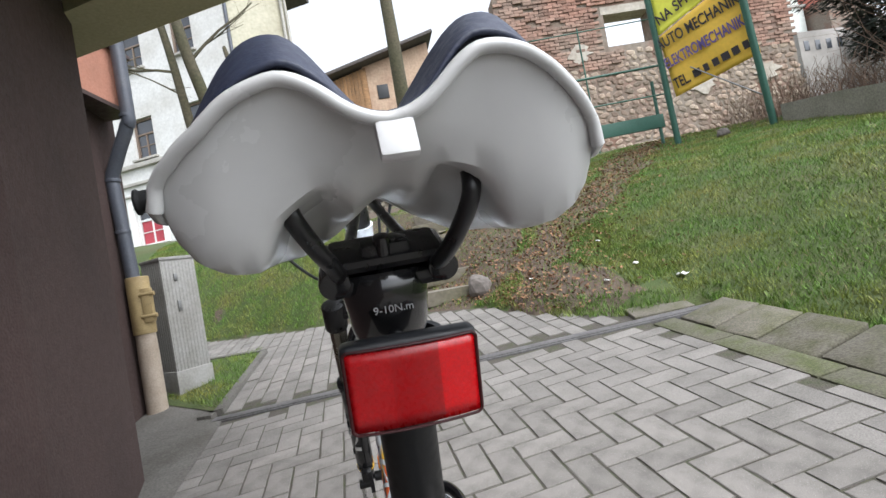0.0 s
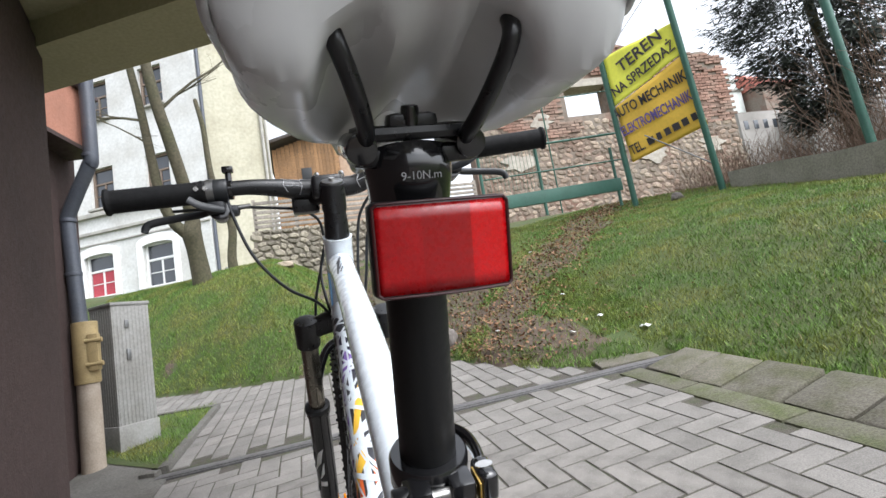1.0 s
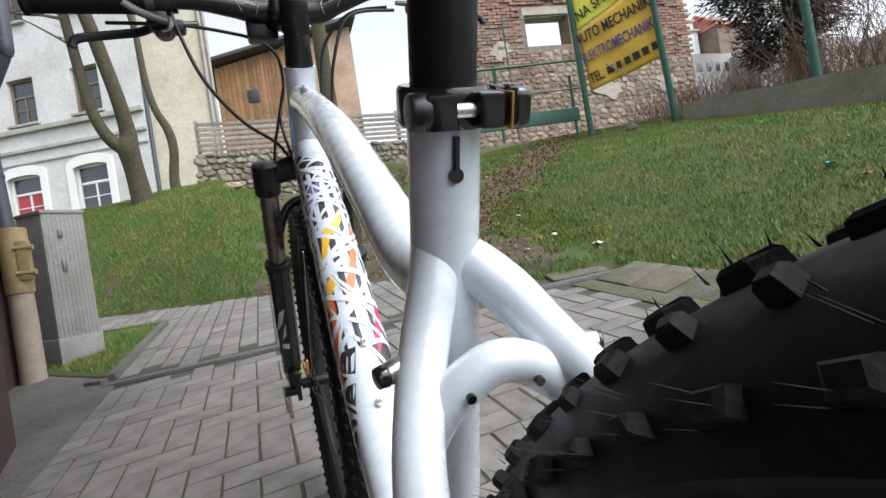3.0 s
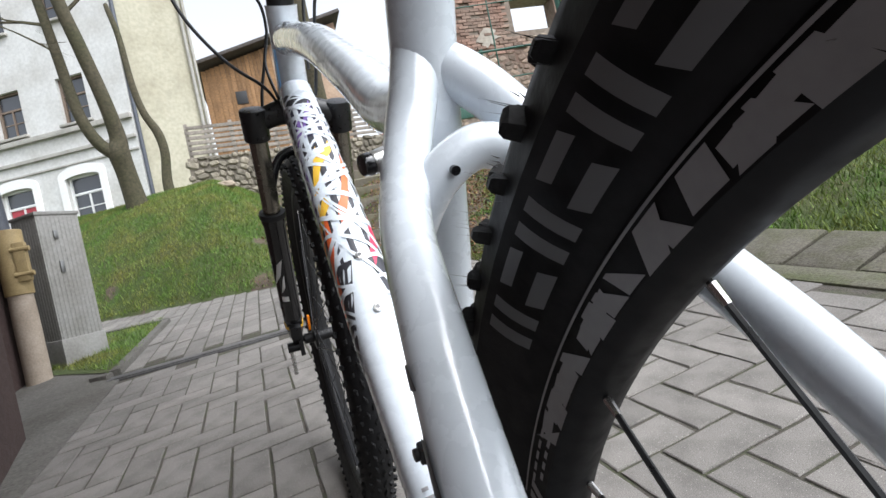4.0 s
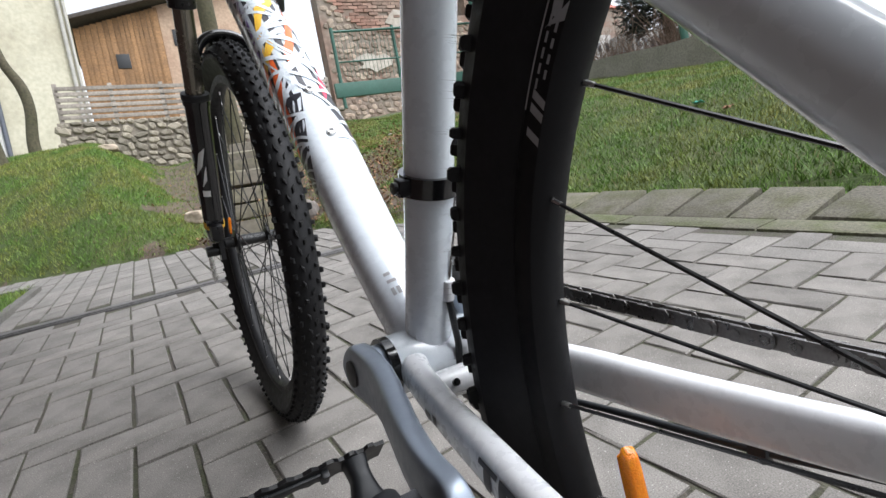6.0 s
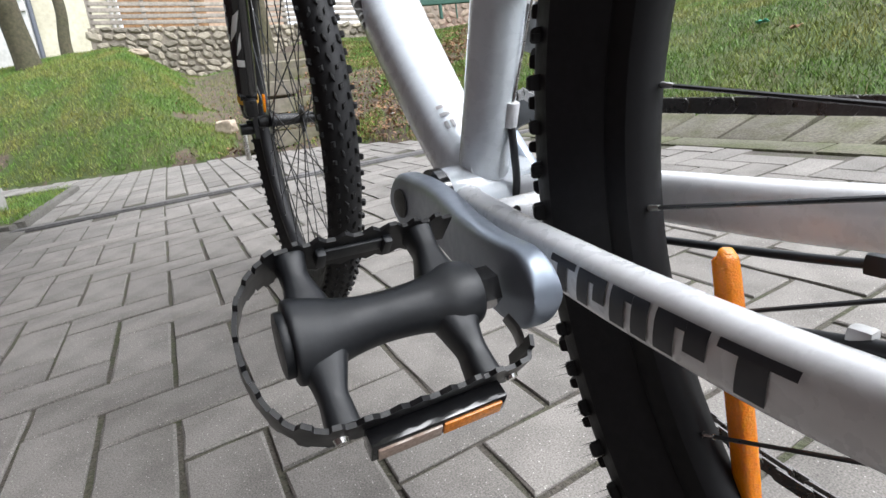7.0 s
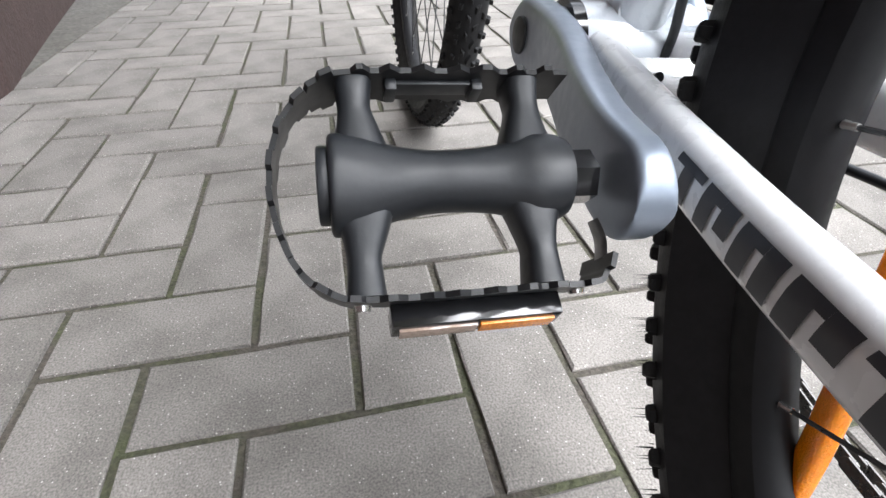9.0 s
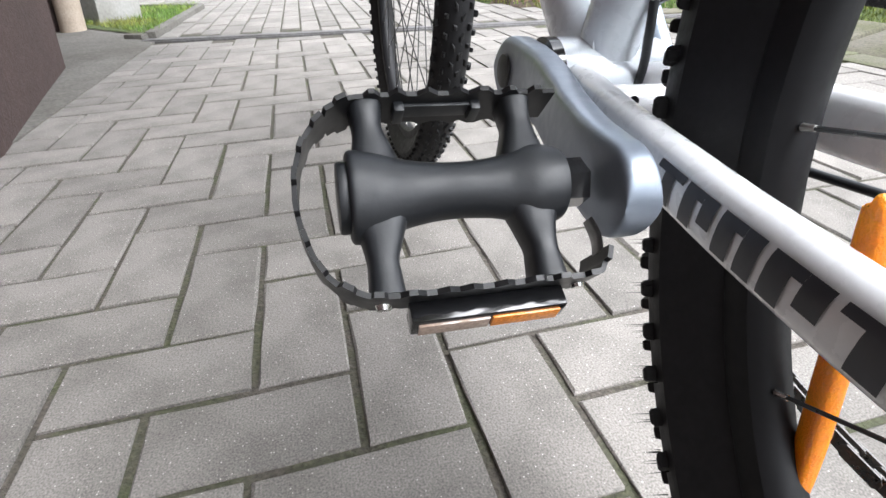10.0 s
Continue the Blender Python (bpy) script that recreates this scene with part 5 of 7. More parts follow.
def on_bar(x, an):
    """A point on the handlebar's rear face at x, an degrees above level."""
    k = min(range(len(BARR)), key=lambda i: abs(BARR[i][0] - x))
    q = BARR[k]
    return (x, q[1] - (q[3] + 0.0003) * math.cos(radians(an)), q[2] + (q[3] + 0.0003) * math.sin(radians(an)))


for corners in (((-0.040, 88), (-0.046, 52), (-0.042, 10), (-0.047, -40)), ((-0.046, 52), (-0.068, 50), (-0.073, 86)), ((-0.068, 50), (-0.070, 8), (-0.064, -30)), ((-0.042, 10), (-0.070, 8)),
                ((0.040, 88), (0.046, 52), (0.042, 10), (0.047, -40)), ((0.046, 52), (0.070, 50), (0.075, 86)), ((0.070, 50), (0.072, 8), (0.066, -30)), ((0.042, 10), (0.072, 8))):
    fine = []
    for (x0, a0), (x1, a1) in zip(corners, corners[1:]):
        fine += [(*on_bar(x0 + (x1 - x0) * k / 6, a0 + (a1 - a0) * k / 6), 0.0006) for k in range(6)]
    part("bar_line", sweep(fine + [(*on_bar(*corners[-1]), 0.0006)], 6, steps=0, side=(0, 1, 0)), GRAPHICGREY, bar)
for e0, e1 in (((-0.306, 0.8375, 0.968), (-0.195, 0.849, 0.972)), ((0.356, 0.8175, 1.007), (0.229, 0.8425, 1.003))):
    a, b = Vector(e0), Vector(e1)
    t = (b - a).normalized()
    prof = [(0.0125, 0.0), (0.0185, 0.0005), (0.0190, 0.004), (0.0165, 0.007)] + [(0.0160 + (0.0006 if k % 2 else 0), 0.010 + k * 0.0028) for k in range(38)] + [(0.0165, 0.119), (0.0178, 0.123), (0.0165, 0.127), (0.0115, 0.127)]
    g = lathe(prof, 28, "X", closed=False)
    g.transform(Matrix.Translation(a) @ t.to_track_quat("X", "Z").to_matrix().to_4x4())
    grip = part("grip", g, GRIPRUB, bar, "ribbed black rubber grip")
    cap = rod(a - t * 0.001, a + t * 0.003, 0.0150, segs=24, bevel=0.001)
    part("grip_end", cap, GRIPRUB, grip)
for sx, x0 in ((-1, -0.183), (1, 0.216)):
    c = Vector((x0, 0.850 if sx < 0 else 0.846, 0.973 if sx < 0 else 1.002))
    ctl = part("brake_lever", rod(c + Vector((-0.007, 0, 0)), c + Vector((0.007, 0, 0)), 0.0165, segs=24, bevel=0.0015), BLACKSATIN, bar, "black brake lever and shifter")
    b = rod(c + Vector((-sx * 0.012, 0, 0)), c + Vector((-sx * 0.034, 0.001, 0)), 0.0172, segs=24, bevel=0.002)
    box((0.026, 0.034, 0.020), c + Vector((-sx * 0.016, 0.004, -0.026)), 0.006, bm=b)
    box((0.040, 0.026, 0.016), c + Vector((-sx * 0.026, 0.012, -0.030)), 0.006, bm=b)
    part("shifter_body", b, BLACKPLASTIC, ctl)
    part("lever_pivot", rod(c + Vector((-sx * 0.020, -0.006, -0.028)), c + Vector((-sx * 0.020, 0.020, -0.034)), 0.0155, 0.0135, 24, 0.003), BLACKGLOSS, ctl)
    part("clamp_band", lathe([(0.0125, -0.005), (0.0178, -0.005), (0.0178, 0.005), (0.0125, 0.005)], 28, "X", c + Vector((-sx * 0.011, 0, 0))), DULLSTEEL, ctl)
    part("lever_arm", sweep([(*(c + Vector((-sx * 0.010, 0.020, -0.024))), 0.006, 0.005), (*(c + Vector((sx * 0.012, 0.040, -0.026))), 0.0045, 0.006), (*(c + Vector((sx * 0.050, 0.046, -0.028))), 0.0035, 0.006), (*(c + Vector((sx * 0.085, 0.040, -0.034))), 0.003, 0.006), (*(c + Vector((sx * 0.092, 0.036, -0.046))), 0.003, 0.005)], 12, side=(0, 1, 0)), BLACKPLASTIC, ctl)
    part("shift_paddle", sweep([(*(c + Vector((-sx * 0.026, -0.010, -0.030))), 0.004, 0.006), (*(c + Vector((sx * 0.0, -0.026, -0.024))), 0.003, 0.006), (*(c + Vector((sx * 0.016, -0.030, -0.014))), 0.003, 0.006)], 10), BLACKPLASTIC, ctl)
    for k in (-1, 1):
        q = c + Vector((k * 0.006, -0.0155, 0.002))
        part("clamp_bolt", rod(q, q + Vector((0, -0.004, 0)), 0.0034, segs=12), STEEL, ctl)
    part("barrel_adjuster", rod(c + Vector((-sx * 0.040, 0.012, -0.026)), c + Vector((-sx * 0.062, 0.014, -0.024)), 0.0042, 0.0032, 12), DULLSTEEL, ctl)
b = box((0.009, 0.012, 0.040), (-0.146, 0.852, 0.981), 0.003)
box((0.016, 0.014, 0.010), (-0.146, 0.850, 1.003), 0.003, bm=b)
lathe([(0.0115, -0.004), (0.0150, -0.004), (0.0150, 0.004), (0.0115, 0.004)], 24, "X", (-0.146, 0.855, 0.974), bm=b)
part("bell_mount", b, BLACKGLOSS, bar)
CABLES = [
    [(-0.152, 0.852, 0.972), (-0.146, 0.845, 0.935), (-0.124, 0.845, 0.870), (-0.085, 0.862, 0.818), (-0.042, 0.890, 0.788), (-0.022, 0.91, 0.760)],
    [(-0.230, 0.87, 0.952), (-0.150, 0.872, 0.950), (-0.095, 0.885, 0.946), (-0.050, 0.905, 0.940), (-0.022, 0.925, 0.922), (-0.018, 0.935, 0.880), (-0.030, 0.930, 0.830), (-0.024, 0.895, 0.770)],
    [(0.140, 0.860, 0.972), (0.085, 0.872, 0.966), (0.045, 0.880, 0.925), (0.032, 0.880, 0.865), (0.026, 0.880, 0.805)],
    [(0.150, 0.858, 0.967), (0.080, 0.850, 0.955), (0.050, 0.850, 0.895), (0.038, 0.865, 0.820), (0.028, 0.875, 0.765)],
    [(-0.018, 0.935, 0.880), (-0.032, 0.946, 0.83), (-0.045, 0.950, 0.78), (-0.052, 0.965, 0.70), (-0.060, 1.00, 0.58), (-0.062, 1.06, 0.42)],
]
for rows in CABLES:
    part("control_cable", sweep([(*q, 0.0024) for q in rows], 10, steps=10), BLACKPLASTIC, bike, "black control cable")


# ---- ground: one sheet from the drive up both banks and out to the horizon ----
def edge_y(x):
    """How far ahead the paving reaches at x."""
    return float(np.interp(x, [-3.0, -1.85, -0.75, -0.2, 0.5, 0.95, 1.15, 1.63, 1.9], [6.6, 6.05, 5.26, 4.92, 4.46, 3.98, 3.28, 2.67, 2.55]))


def rise(x, y):
    """Height of the land over the drive's plane."""
    h = 0.0
    if x > 1.9:
        d = x - 1.9
        h = 0.012 + 0.32 * min(d, 1.5) + 0.13 * max(d - 1.5, 0) + (0.205 - 0.115 * min(d / 1.5, 1)) * max(y - 2.6, 0)
    elif y > edge_y(x):
        e = y - edge_y(x)
        t = min(e / 3.0, 1.0)
        steep = 1.27 * (1 - (1 - t) ** 2) + 0.03 * max(e - 3.0, 0)
        path = 0.205 * e if e < 4.2 else 0.861 + 0.04 * (e - 4.2)
        k = min(max((x + 0.60) / 1.0, 0), 1)
        k = k * k * (3 - 2 * k)
        h = steep * (1 - k) + path * k
    if x > 1.9:
        h = min(h, 1.20 + 0.06 * max(h - 1.20, 0))
    return h


def land(x, y, lift=0.0):
    z = 0.0716 * min(max(x, -3.0), 4.0) + 0.0037
    return BIKE @ Vector((x, y, z + rise(x, y) + lift))


def swell(x, y):
    """Small unevenness of the banks."""
    return 0.018 * noise.noise((x * 4, y * 4, 1)) + 0.05 * noise.noise((x * 0.8, y * 0.8, 2)) if rise(x, y) > 0.04 else 0.0


def axis_steps():
    near = list(np.arange(-3.0, 7.01, 0.11))
    return sorted(set([-300, -160, -80, -40, -22, -14, -9, -6, -4.2] + near + [8, 9.5, 12, 16, 24, 40, 80, 160, 300]))


xs = axis_steps()
ys = sorted(set([-300, -160, -80, -40, -20, -10, -6, -4] + list(np.arange(-2.6, 10.0, 0.11)) + [10.5, 11, 12, 13, 14, 15, 17, 20, 25, 32, 45, 70, 120, 200, 320]))


def soily(x, y):
    if y < edge_y(x) - 0.05 and x < 1.87:
        return True
    n = noise.noise((x * 0.9, y * 0.9, 3.0)) + 0.5 * noise.noise((x * 2.7, y * 2.7, 5.0))
    d = min(abs((x - 0.62 - 0.21 * (y - 4.0)) / 0.95), abs((x - 0.66) / 0.66) + 0.12 if y > 5.0 else 9)
    if y > edge_y(x) and x < 3.8 and d < 1.35 and n + 1.15 - d > 0.35:
        return True
    d2 = abs((x - 1.90 - 1.0 * (y - 4.45)) / 0.66)
    if y > 3.0 and x > 1.1 and d2 < 1.2 and n + 1.0 - d2 > 0.38:
        return True
    return n > 0.74


verts = []
for x in xs:
    for y in ys:
        j = swell(x, y)
        flat = -0.075 if rise(x, y) == 0 else 0.0
        far = max(abs(x) - 12, 0, abs(y) - 22)
        verts.append(land(x, y, j + flat) - Vector((0, 0, min(far * 0.09, 40))))
ny = len(ys)
faces, mats = [], []
for i in range(len(xs) - 1):
    for j in range(ny - 1):
        faces.append((i * ny + j, (i + 1) * ny + j, (i + 1) * ny + j + 1, i * ny + j + 1))
        mats.append(1 if soily((xs[i] + xs[i + 1]) / 2, (ys[j] + ys[j + 1]) / 2) else 0)
ground = data_part("ground", verts, faces, TURF, None, True)
ground.data.materials.append(SOIL)
ground.data.polygons.foreach_set("material_index", mats)
tagged(ground, "grassy banks with bare soil rising round a paved drive", "ground", kind="structure")


# ---- paving ----
def slot_y(x):
    return 2.85 - 0.180 * x


def brick_verts(l, w, top=0.0, cham=0.0035, deep=0.06, wear=0.0, seed=0):
    """A block with a chamfered and slightly chipped top edge."""
    r = random.Random(seed)
    a, b = l / 2, w / 2
    loop = [(-a, -b), (-a * 0.35, -b), (a * 0.3, -b), (a, -b), (a, 0), (a, b), (a * 0.35, b), (-a * 0.3, b), (-a, b), (-a, 0)] if wear else [(-a, -b), (a, -b), (a, b), (-a, b)]
    n = len(loop)
    low = [(x, y, top - deep) for x, y in loop]
    mid = [(x * (1 - r.uniform(0, wear)), y * (1 - r.uniform(0, wear) * 2), top - cham * r.uniform(0.6, 0.6 + 20 * wear)) for x, y in loop]
    hi = []
    for x, y in loop:
        c = cham * r.uniform(1 - 20 * wear, 1 + 25 * wear)
        hi.append((math.copysign(max(abs(x) - c, 0), x) if abs(x) > 0.9 * a else x, math.copysign(max(abs(y) - c, 0), y) if abs(y) > 0.9 * b else y, top))
    f = [(k, (k + 1) % n, n + (k + 1) % n, n + k) for k in range(n)] + [(n + k, n + (k + 1) % n, 2 * n + (k + 1) % n, 2 * n + k) for k in range(n)]
    return low + mid + hi, f + [tuple(range(2 * n, 3 * n))]


pavement = data_part("pavement", [DRIVE @ Vector(p) for p in ((-1.35, -2.62, -0.0042), (1.50, -2.62, -0.0042), (1.50, 2.58, -0.0042), (-1.2, 3.07, -0.0042), (-1.35, 3.09, -0.0042))], [(0, 1, 2, 3, 4)], JOINT)
tagged(pavement, "sandy mossy bedding under grey herringbone concrete pavers", "pavement", kind="structure")
far_bed = data_part("pavement_far", [DRIVE @ Vector(p) for p in ((-0.9, 3.02, -0.006), (1.84, 2.50, -0.006), (1.84, 2.58, -0.006), (1.63, 2.67, -0.006), (1.15, 3.28, -0.006), (0.95, 3.98, -0.006), (0.5, 4.46, -0.006), (-0.2, 4.92, -0.006), (-0.75, 5.26, -0.006), (-1.85, 6.05, -0.006), (-1.85, 4.85, -0.006), (-0.9, 4.6, -0.006))], [tuple(range(12))], JOINT)
tagged(far_bed, "sandy bedding of the upper paving", "pavement", kind="structure")
ORIGIN, TWIST, PITCH = Vector((-0.363, 0.418)), radians(0.8), 0.0995
spots = []
for i in range(-30, 40):
    for j in range(-46, 46):
        s = (i + j) % 4
        if s == 0:
            c, turn = (i + 1.0, j + 0.5), 0.0
        elif s == 2:
            c, turn = (i + 0.5, j + 1.0), math.pi / 2
        else:
            continue
        p = Matrix.Rotation(TWIST, 2) @ Vector((c[0] * PITCH, c[1] * PITCH)) + ORIGIN
        if -0.90 < p.x < 1.470 and -2.6 < p.y < slot_y(p.x) - 0.09:
            spots.append((p.x, p.y, turn + TWIST))
far_spots = []
w2, l2 = 0.1, 0.2
for i in range(-12, 28):
    for j in range(0, 19):
        x, y = -0.84 + i * w2, 2.2 + (j + (0.5 if i % 2 else 0)) * l2
        if y > slot_y(x) + 0.13 and y < edge_y(x) - 0.02 and x > (-0.85 if y < 4.70 else -1.9) and x < 1.8:
            far_spots.append((x, y, math.pi / 2))
kinds = []
for k in range(12):
    v, f = brick_verts(2 * PITCH - 0.0062, PITCH - 0.0062, cham=0.0016 + 0.0002 * k, wear=0.022, seed=k)
    me = bpy.data.meshes.new("paver")
    me.from_pydata(v, [], f)
    me.materials.append(PAVER)
    kinds.append(me)
spots.sort(key=lambda q: math.hypot(q[0] + 0.15, (q[1] - 0.75) * 0.85))
rest_v, rest_f = [], []


def tilt_of():
    return Matrix.Rotation(rng.gauss(0, 0.003), 4, "X") @ Matrix.Rotation(rng.gauss(0, 0.003), 4, "Y") @ Matrix.Rotation(rng.gauss(0, 0.008), 4, "Z")


for k, (x, y, a) in enumerate(spots):
    m = DRIVE @ Matrix.Translation((x, y, rng.gauss(0, 0.0005))) @ Matrix.Rotation(a, 4, "Z") @ tilt_of()
    if k < 300:
        ob = new("paver", kinds[rng.randrange(12)])
        ob.parent = pavement
        ob.matrix_world = m
    else:
        v, f = brick_verts(2 * PITCH - 0.0075, PITCH - 0.0075, cham=0.002)
        base = len(rest_v)
        rest_v.extend([m @ Vector(q) for q in v])
        rest_f.extend([tuple(base + i for i in q) for q in f])
rest = data_part("paving_rest", rest_v, rest_f, PAVERFAR, pavement)
rest["kind"] = "stuff"
rest_v, rest_f = [], []
for x, y, a in far_spots:
    m = DRIVE @ Matrix.Translation((x, y, rng.gauss(0, 0.0015))) @ Matrix.Rotation(a, 4, "Z") @ tilt_of()
    v, f = brick_verts(l2 - 0.009, w2 - 0.009, cham=0.004)
    base = len(rest_v)
    rest_v.extend([m @ Vector(q) for q in v])
    rest_f.extend([tuple(base + i for i in q) for q in f])
rest = data_part("paving_rest", rest_v, rest_f, PAVERFAR, far_bed)
rest["kind"] = "stuff"

# drain bar across the drive
own = bmesh.new()
a, b = Vector((-0.93, slot_y(-0.93), 0)), Vector((1.90, slot_y(1.90), 0))
d = (b - a).normalized()
ang = math.atan2(d.y, d.x)
L = (b - a).length
box((L, 0.060, 0.06), (0, 0, -0.020), 0.004, bm=own)
box((L, 0.012, 0.05), (0, -0.040, -0.020), 0.002, bm=own)
own.transform(DRIVE @ Matrix.Translation((a + b) / 2) @ Matrix.Rotation(ang, 4, "Z"))
tagged(part("drain_channel", own, DRAINSTEEL), "dark worn steel drain channel set across the pavers", "drain", kind="structure")
# concrete strip along the wall
own = bmesh.new()
vs = [own.verts.new(DRIVE @ Vector(p)) for p in ((-1.40, -3.5, 0.012), (-0.87, -3.5, 0.004), (-0.87, 3.00, 0.004), (-0.98, 3.08, 0.010), (-1.12, 4.15, 0.014), (-1.95, 4.15, 0.016))]
own.faces.new(vs)
got = bmesh.ops.extrude_face_region(own, geom=own.faces[:])
bmesh.ops.translate(own, verts=[v for v in got["geom"] if isinstance(v, bmesh.types.BMVert)], vec=(0, 0, -0.08))
bmesh.ops.recalc_face_normals(own, faces=own.faces[:])
tagged(part("concrete_strip", own, CONCRETE, smooth=False), "stained concrete strip along the foot of the wall", "pavement", kind="structure")
# edging round the small planted bed
own = bmesh.new()
for p, q, w in (((-0.92, 3.12), (-0.88, 4.50), 0.055), ((-0.88, 4.53), (-1.45, 4.82), 0.055), ((-1.02, 3.10), (-0.93, 3.06), 0.05)):
    p, q = Vector((*p, 0)), Vector((*q, 0))
    t = q - p
    edging = box((t.length, w, 0.09), (0, 0, 0), 0.006)
    edging.transform(DRIVE @ Matrix.Translation((p + q) / 2 + Vector((0, 0, -0.015))) @ Matrix.Rotation(math.atan2(t.y, t.x), 4, "Z"))
    join(own, edging)
tagged(part("bed_edging", own, CONCRETE), "low concrete edging round a small grass bed", "kerb", kind="structure")
bed = data_part("bed_soil", [DRIVE @ Vector(p) for p in ((-1.50, 3.75, 0.018), (-0.98, 3.18, 0.016), (-0.90, 3.14, 0.016), (-0.89, 4.53, 0.016), (-1.50, 4.84, 0.018))], [(0, 1, 2, 3, 4)], TURF)
tagged(bed, "dark soil of a small grass bed", "soil", kind="structure")

# gutter stones: flat lip and slanted slab each
kerb = thing("kerb", "row of mossy slanted gutter stones between pavers and grass", "kerb", kind="structure")
y = 2.47
while y > -2.6:
    w = rng.uniform(0.235, 0.285)
    own = box((0.280, w, 0.09), (0, 0, -0.045), 0.014)
    for v in own.verts:
        v.co += Vector((rng.gauss(0, 0.003), rng.gauss(0, 0.003), rng.gauss(0, 0.002)))
        v.co.y *= 1 - 0.10 * (v.co.x + 0.14)
    own.transform(DRIVE @ Matrix.Translation((1.760 + rng.gauss(0, 0.006), y - w / 2, 0.030)) @ Matrix.Rotation(radians(-10 + rng.gauss(0, 1.5)), 4, "Y") @ Matrix.Rotation(rng.gauss(0, 0.018), 4, "Z") @ Matrix.Rotation(rng.gauss(0, 0.014), 4, "X"))
    part("gutter_stone", own, KERBSTONE, kerb)
    y -= w + rng.uniform(0.008, 0.018)
y = 2.49
while y > -2.6:
    w = rng.uniform(0.42, 0.55)
    own = box((0.130, w, 0.06), (0, 0, -0.03), 0.006)
    own.transform(DRIVE @ Matrix.Translation((1.548, y - w / 2, 0.005 + rng.gauss(0, 0.001))) @ Matrix.Rotation(rng.gauss(0, 0.006), 4, "Z"))
    part("gutter_lip", own, LIPSTONE, kerb, "mossy flat lip stone")
    y -= w + 0.006
own = box((0.34, 0.22, 0.08), (0, 0, 0), 0.015)
own.transform(DRIVE @ Matrix.Translation((1.66, 2.70, -0.022)) @ Matrix.Rotation(radians(-14), 4, "Z"))
part("gutter_stone", own, KERBSTONE, kerb)

# ---- grass blades, dry leaves, litter ----
def blades(name, pts, lo, hi, wid, label, material=BLADE):
    vs, fs = [], []
    for x, y in pts:
        p = land(x, y, swell(x, y) - 0.004)
        h = rng.uniform(lo, hi)
        a = rng.uniform(0, 6.283)
        w = rng.uniform(0.6, 1.2) * wid
        bend = h * rng.uniform(0.2, 0.9)
        b2 = rng.uniform(0, 6.283)
        base = len(vs)
        vs.append((p.x - w * math.cos(a), p.y - w * math.sin(a), p.z))
        vs.append((p.x + w * math.cos(a), p.y + w * math.sin(a), p.z))
        vs.append((p.x + bend * math.cos(b2), p.y + bend * math.sin(b2), p.z + h))
        fs.append((base, base + 1, base + 2))
    ob = data_part(name, vs, fs, material)
    return tagged(ob, label, "grass", kind="stuff")


pts = []
while len(pts) < 200000:
    x = 1.88 + 3.7 * nrg.random() ** 1.2
    y = nrg.uniform(-0.6, 8.2)
    if (y > 2.72 or x > 1.905) and (not soily(x, y) or nrg.random() < 0.30):
        pts.append((x, y))
blades("grass_bank", pts, 0.014, 0.040, 0.0034, "short green winter grass on the bank above the gutter")
pts = []
while len(pts) < 130000:
    x, y = nrg.uniform(-3.0, 2.2), nrg.uniform(3.0, 9.6)
    if y > edge_y(x) + 0.02 and (not soily(x, y) or nrg.random() < 0.16):
        pts.append((x, y))
blades("grass_slope", pts, 0.016, 0.046, 0.0040, "rough green grass on the slope behind the paving")
pts = []
while len(pts) < 14000:
    x, y = nrg.uniform(-2.5, 5.5), nrg.uniform(-0.6, 8.5)
    if (y > edge_y(x) + 0.03 or x > 1.93) and rise(x, y) > 0:
        pts.append((x, y))
blades("dry_grass", pts, 0.015, 0.045, 0.0030, "straw-coloured dead blades among the grass", mat("straw_blades", (0.24, 0.20, 0.095), 0.8, island=0.4))
pts = [(nrg.uniform(-1.45, -0.91), nrg.uniform(3.16, 4.65)) for _ in range(7000)]
pts = [p for p in pts if p[1] > 3.2 + (-0.95 - p[0]) * 1.2]
blades("grass_bed", pts, 0.02, 0.06, 0.0035, "tufts of grass in the small bed")
pts = [(1.90 + abs(nrg.normal(0, 0.03)), nrg.uniform(-0.6, 2.6)) for _ in range(1500)]
for _ in range(5000):
    x, y = nrg.uniform(1.20, 1.92), nrg.uniform(2.6, 3.5)
    if y > slot_y(x) + 0.16 and y > edge_y(x) - 0.10 and y < edge_y(x) + 0.25:
        pts.append((x, y))
blades("grass_fringe", pts, 0.02, 0.05, 0.003, "grass fringe hanging over the gutter stones")
vs, fs = [], []
for k in range(10000):
    y = rng.uniform(3.0, 7.6)
    x = 1.0 + 0.21 * (y - 4.0) + rng.gauss(0, 0.6) if k % 2 else 1.90 + 1.0 * (y - 4.45) + rng.gauss(0, 0.42)
    if y < edge_y(x) + 0.05:
        continue
    p = land(x, y, swell(x, y) + 0.006 + rng.uniform(0, 0.02))
    q = Euler((rng.uniform(-0.8, 0.8), rng.uniform(-0.8, 0.8), rng.uniform(0, 6.3))).to_matrix()
    s = rng.uniform(0.008, 0.019)
    base = len(vs)
    for u, v, z in ((-1, 0, 0), (-0.3, -0.6, 0.15), (0.6, -0.45, 0.1), (1, 0, -0.1), (0.5, 0.5, 0.12), (-0.4, 0.55, 0.1)):
        vs.append(p + q @ Vector((u * s, v * s, z * s)))
    fs.append(tuple(range(base, base + 6)))
tagged(data_part("fallen_leaves", vs, fs, LEAFDRY), "scattered brown fallen leaves on the bare bank", "leaves", kind="stuff")


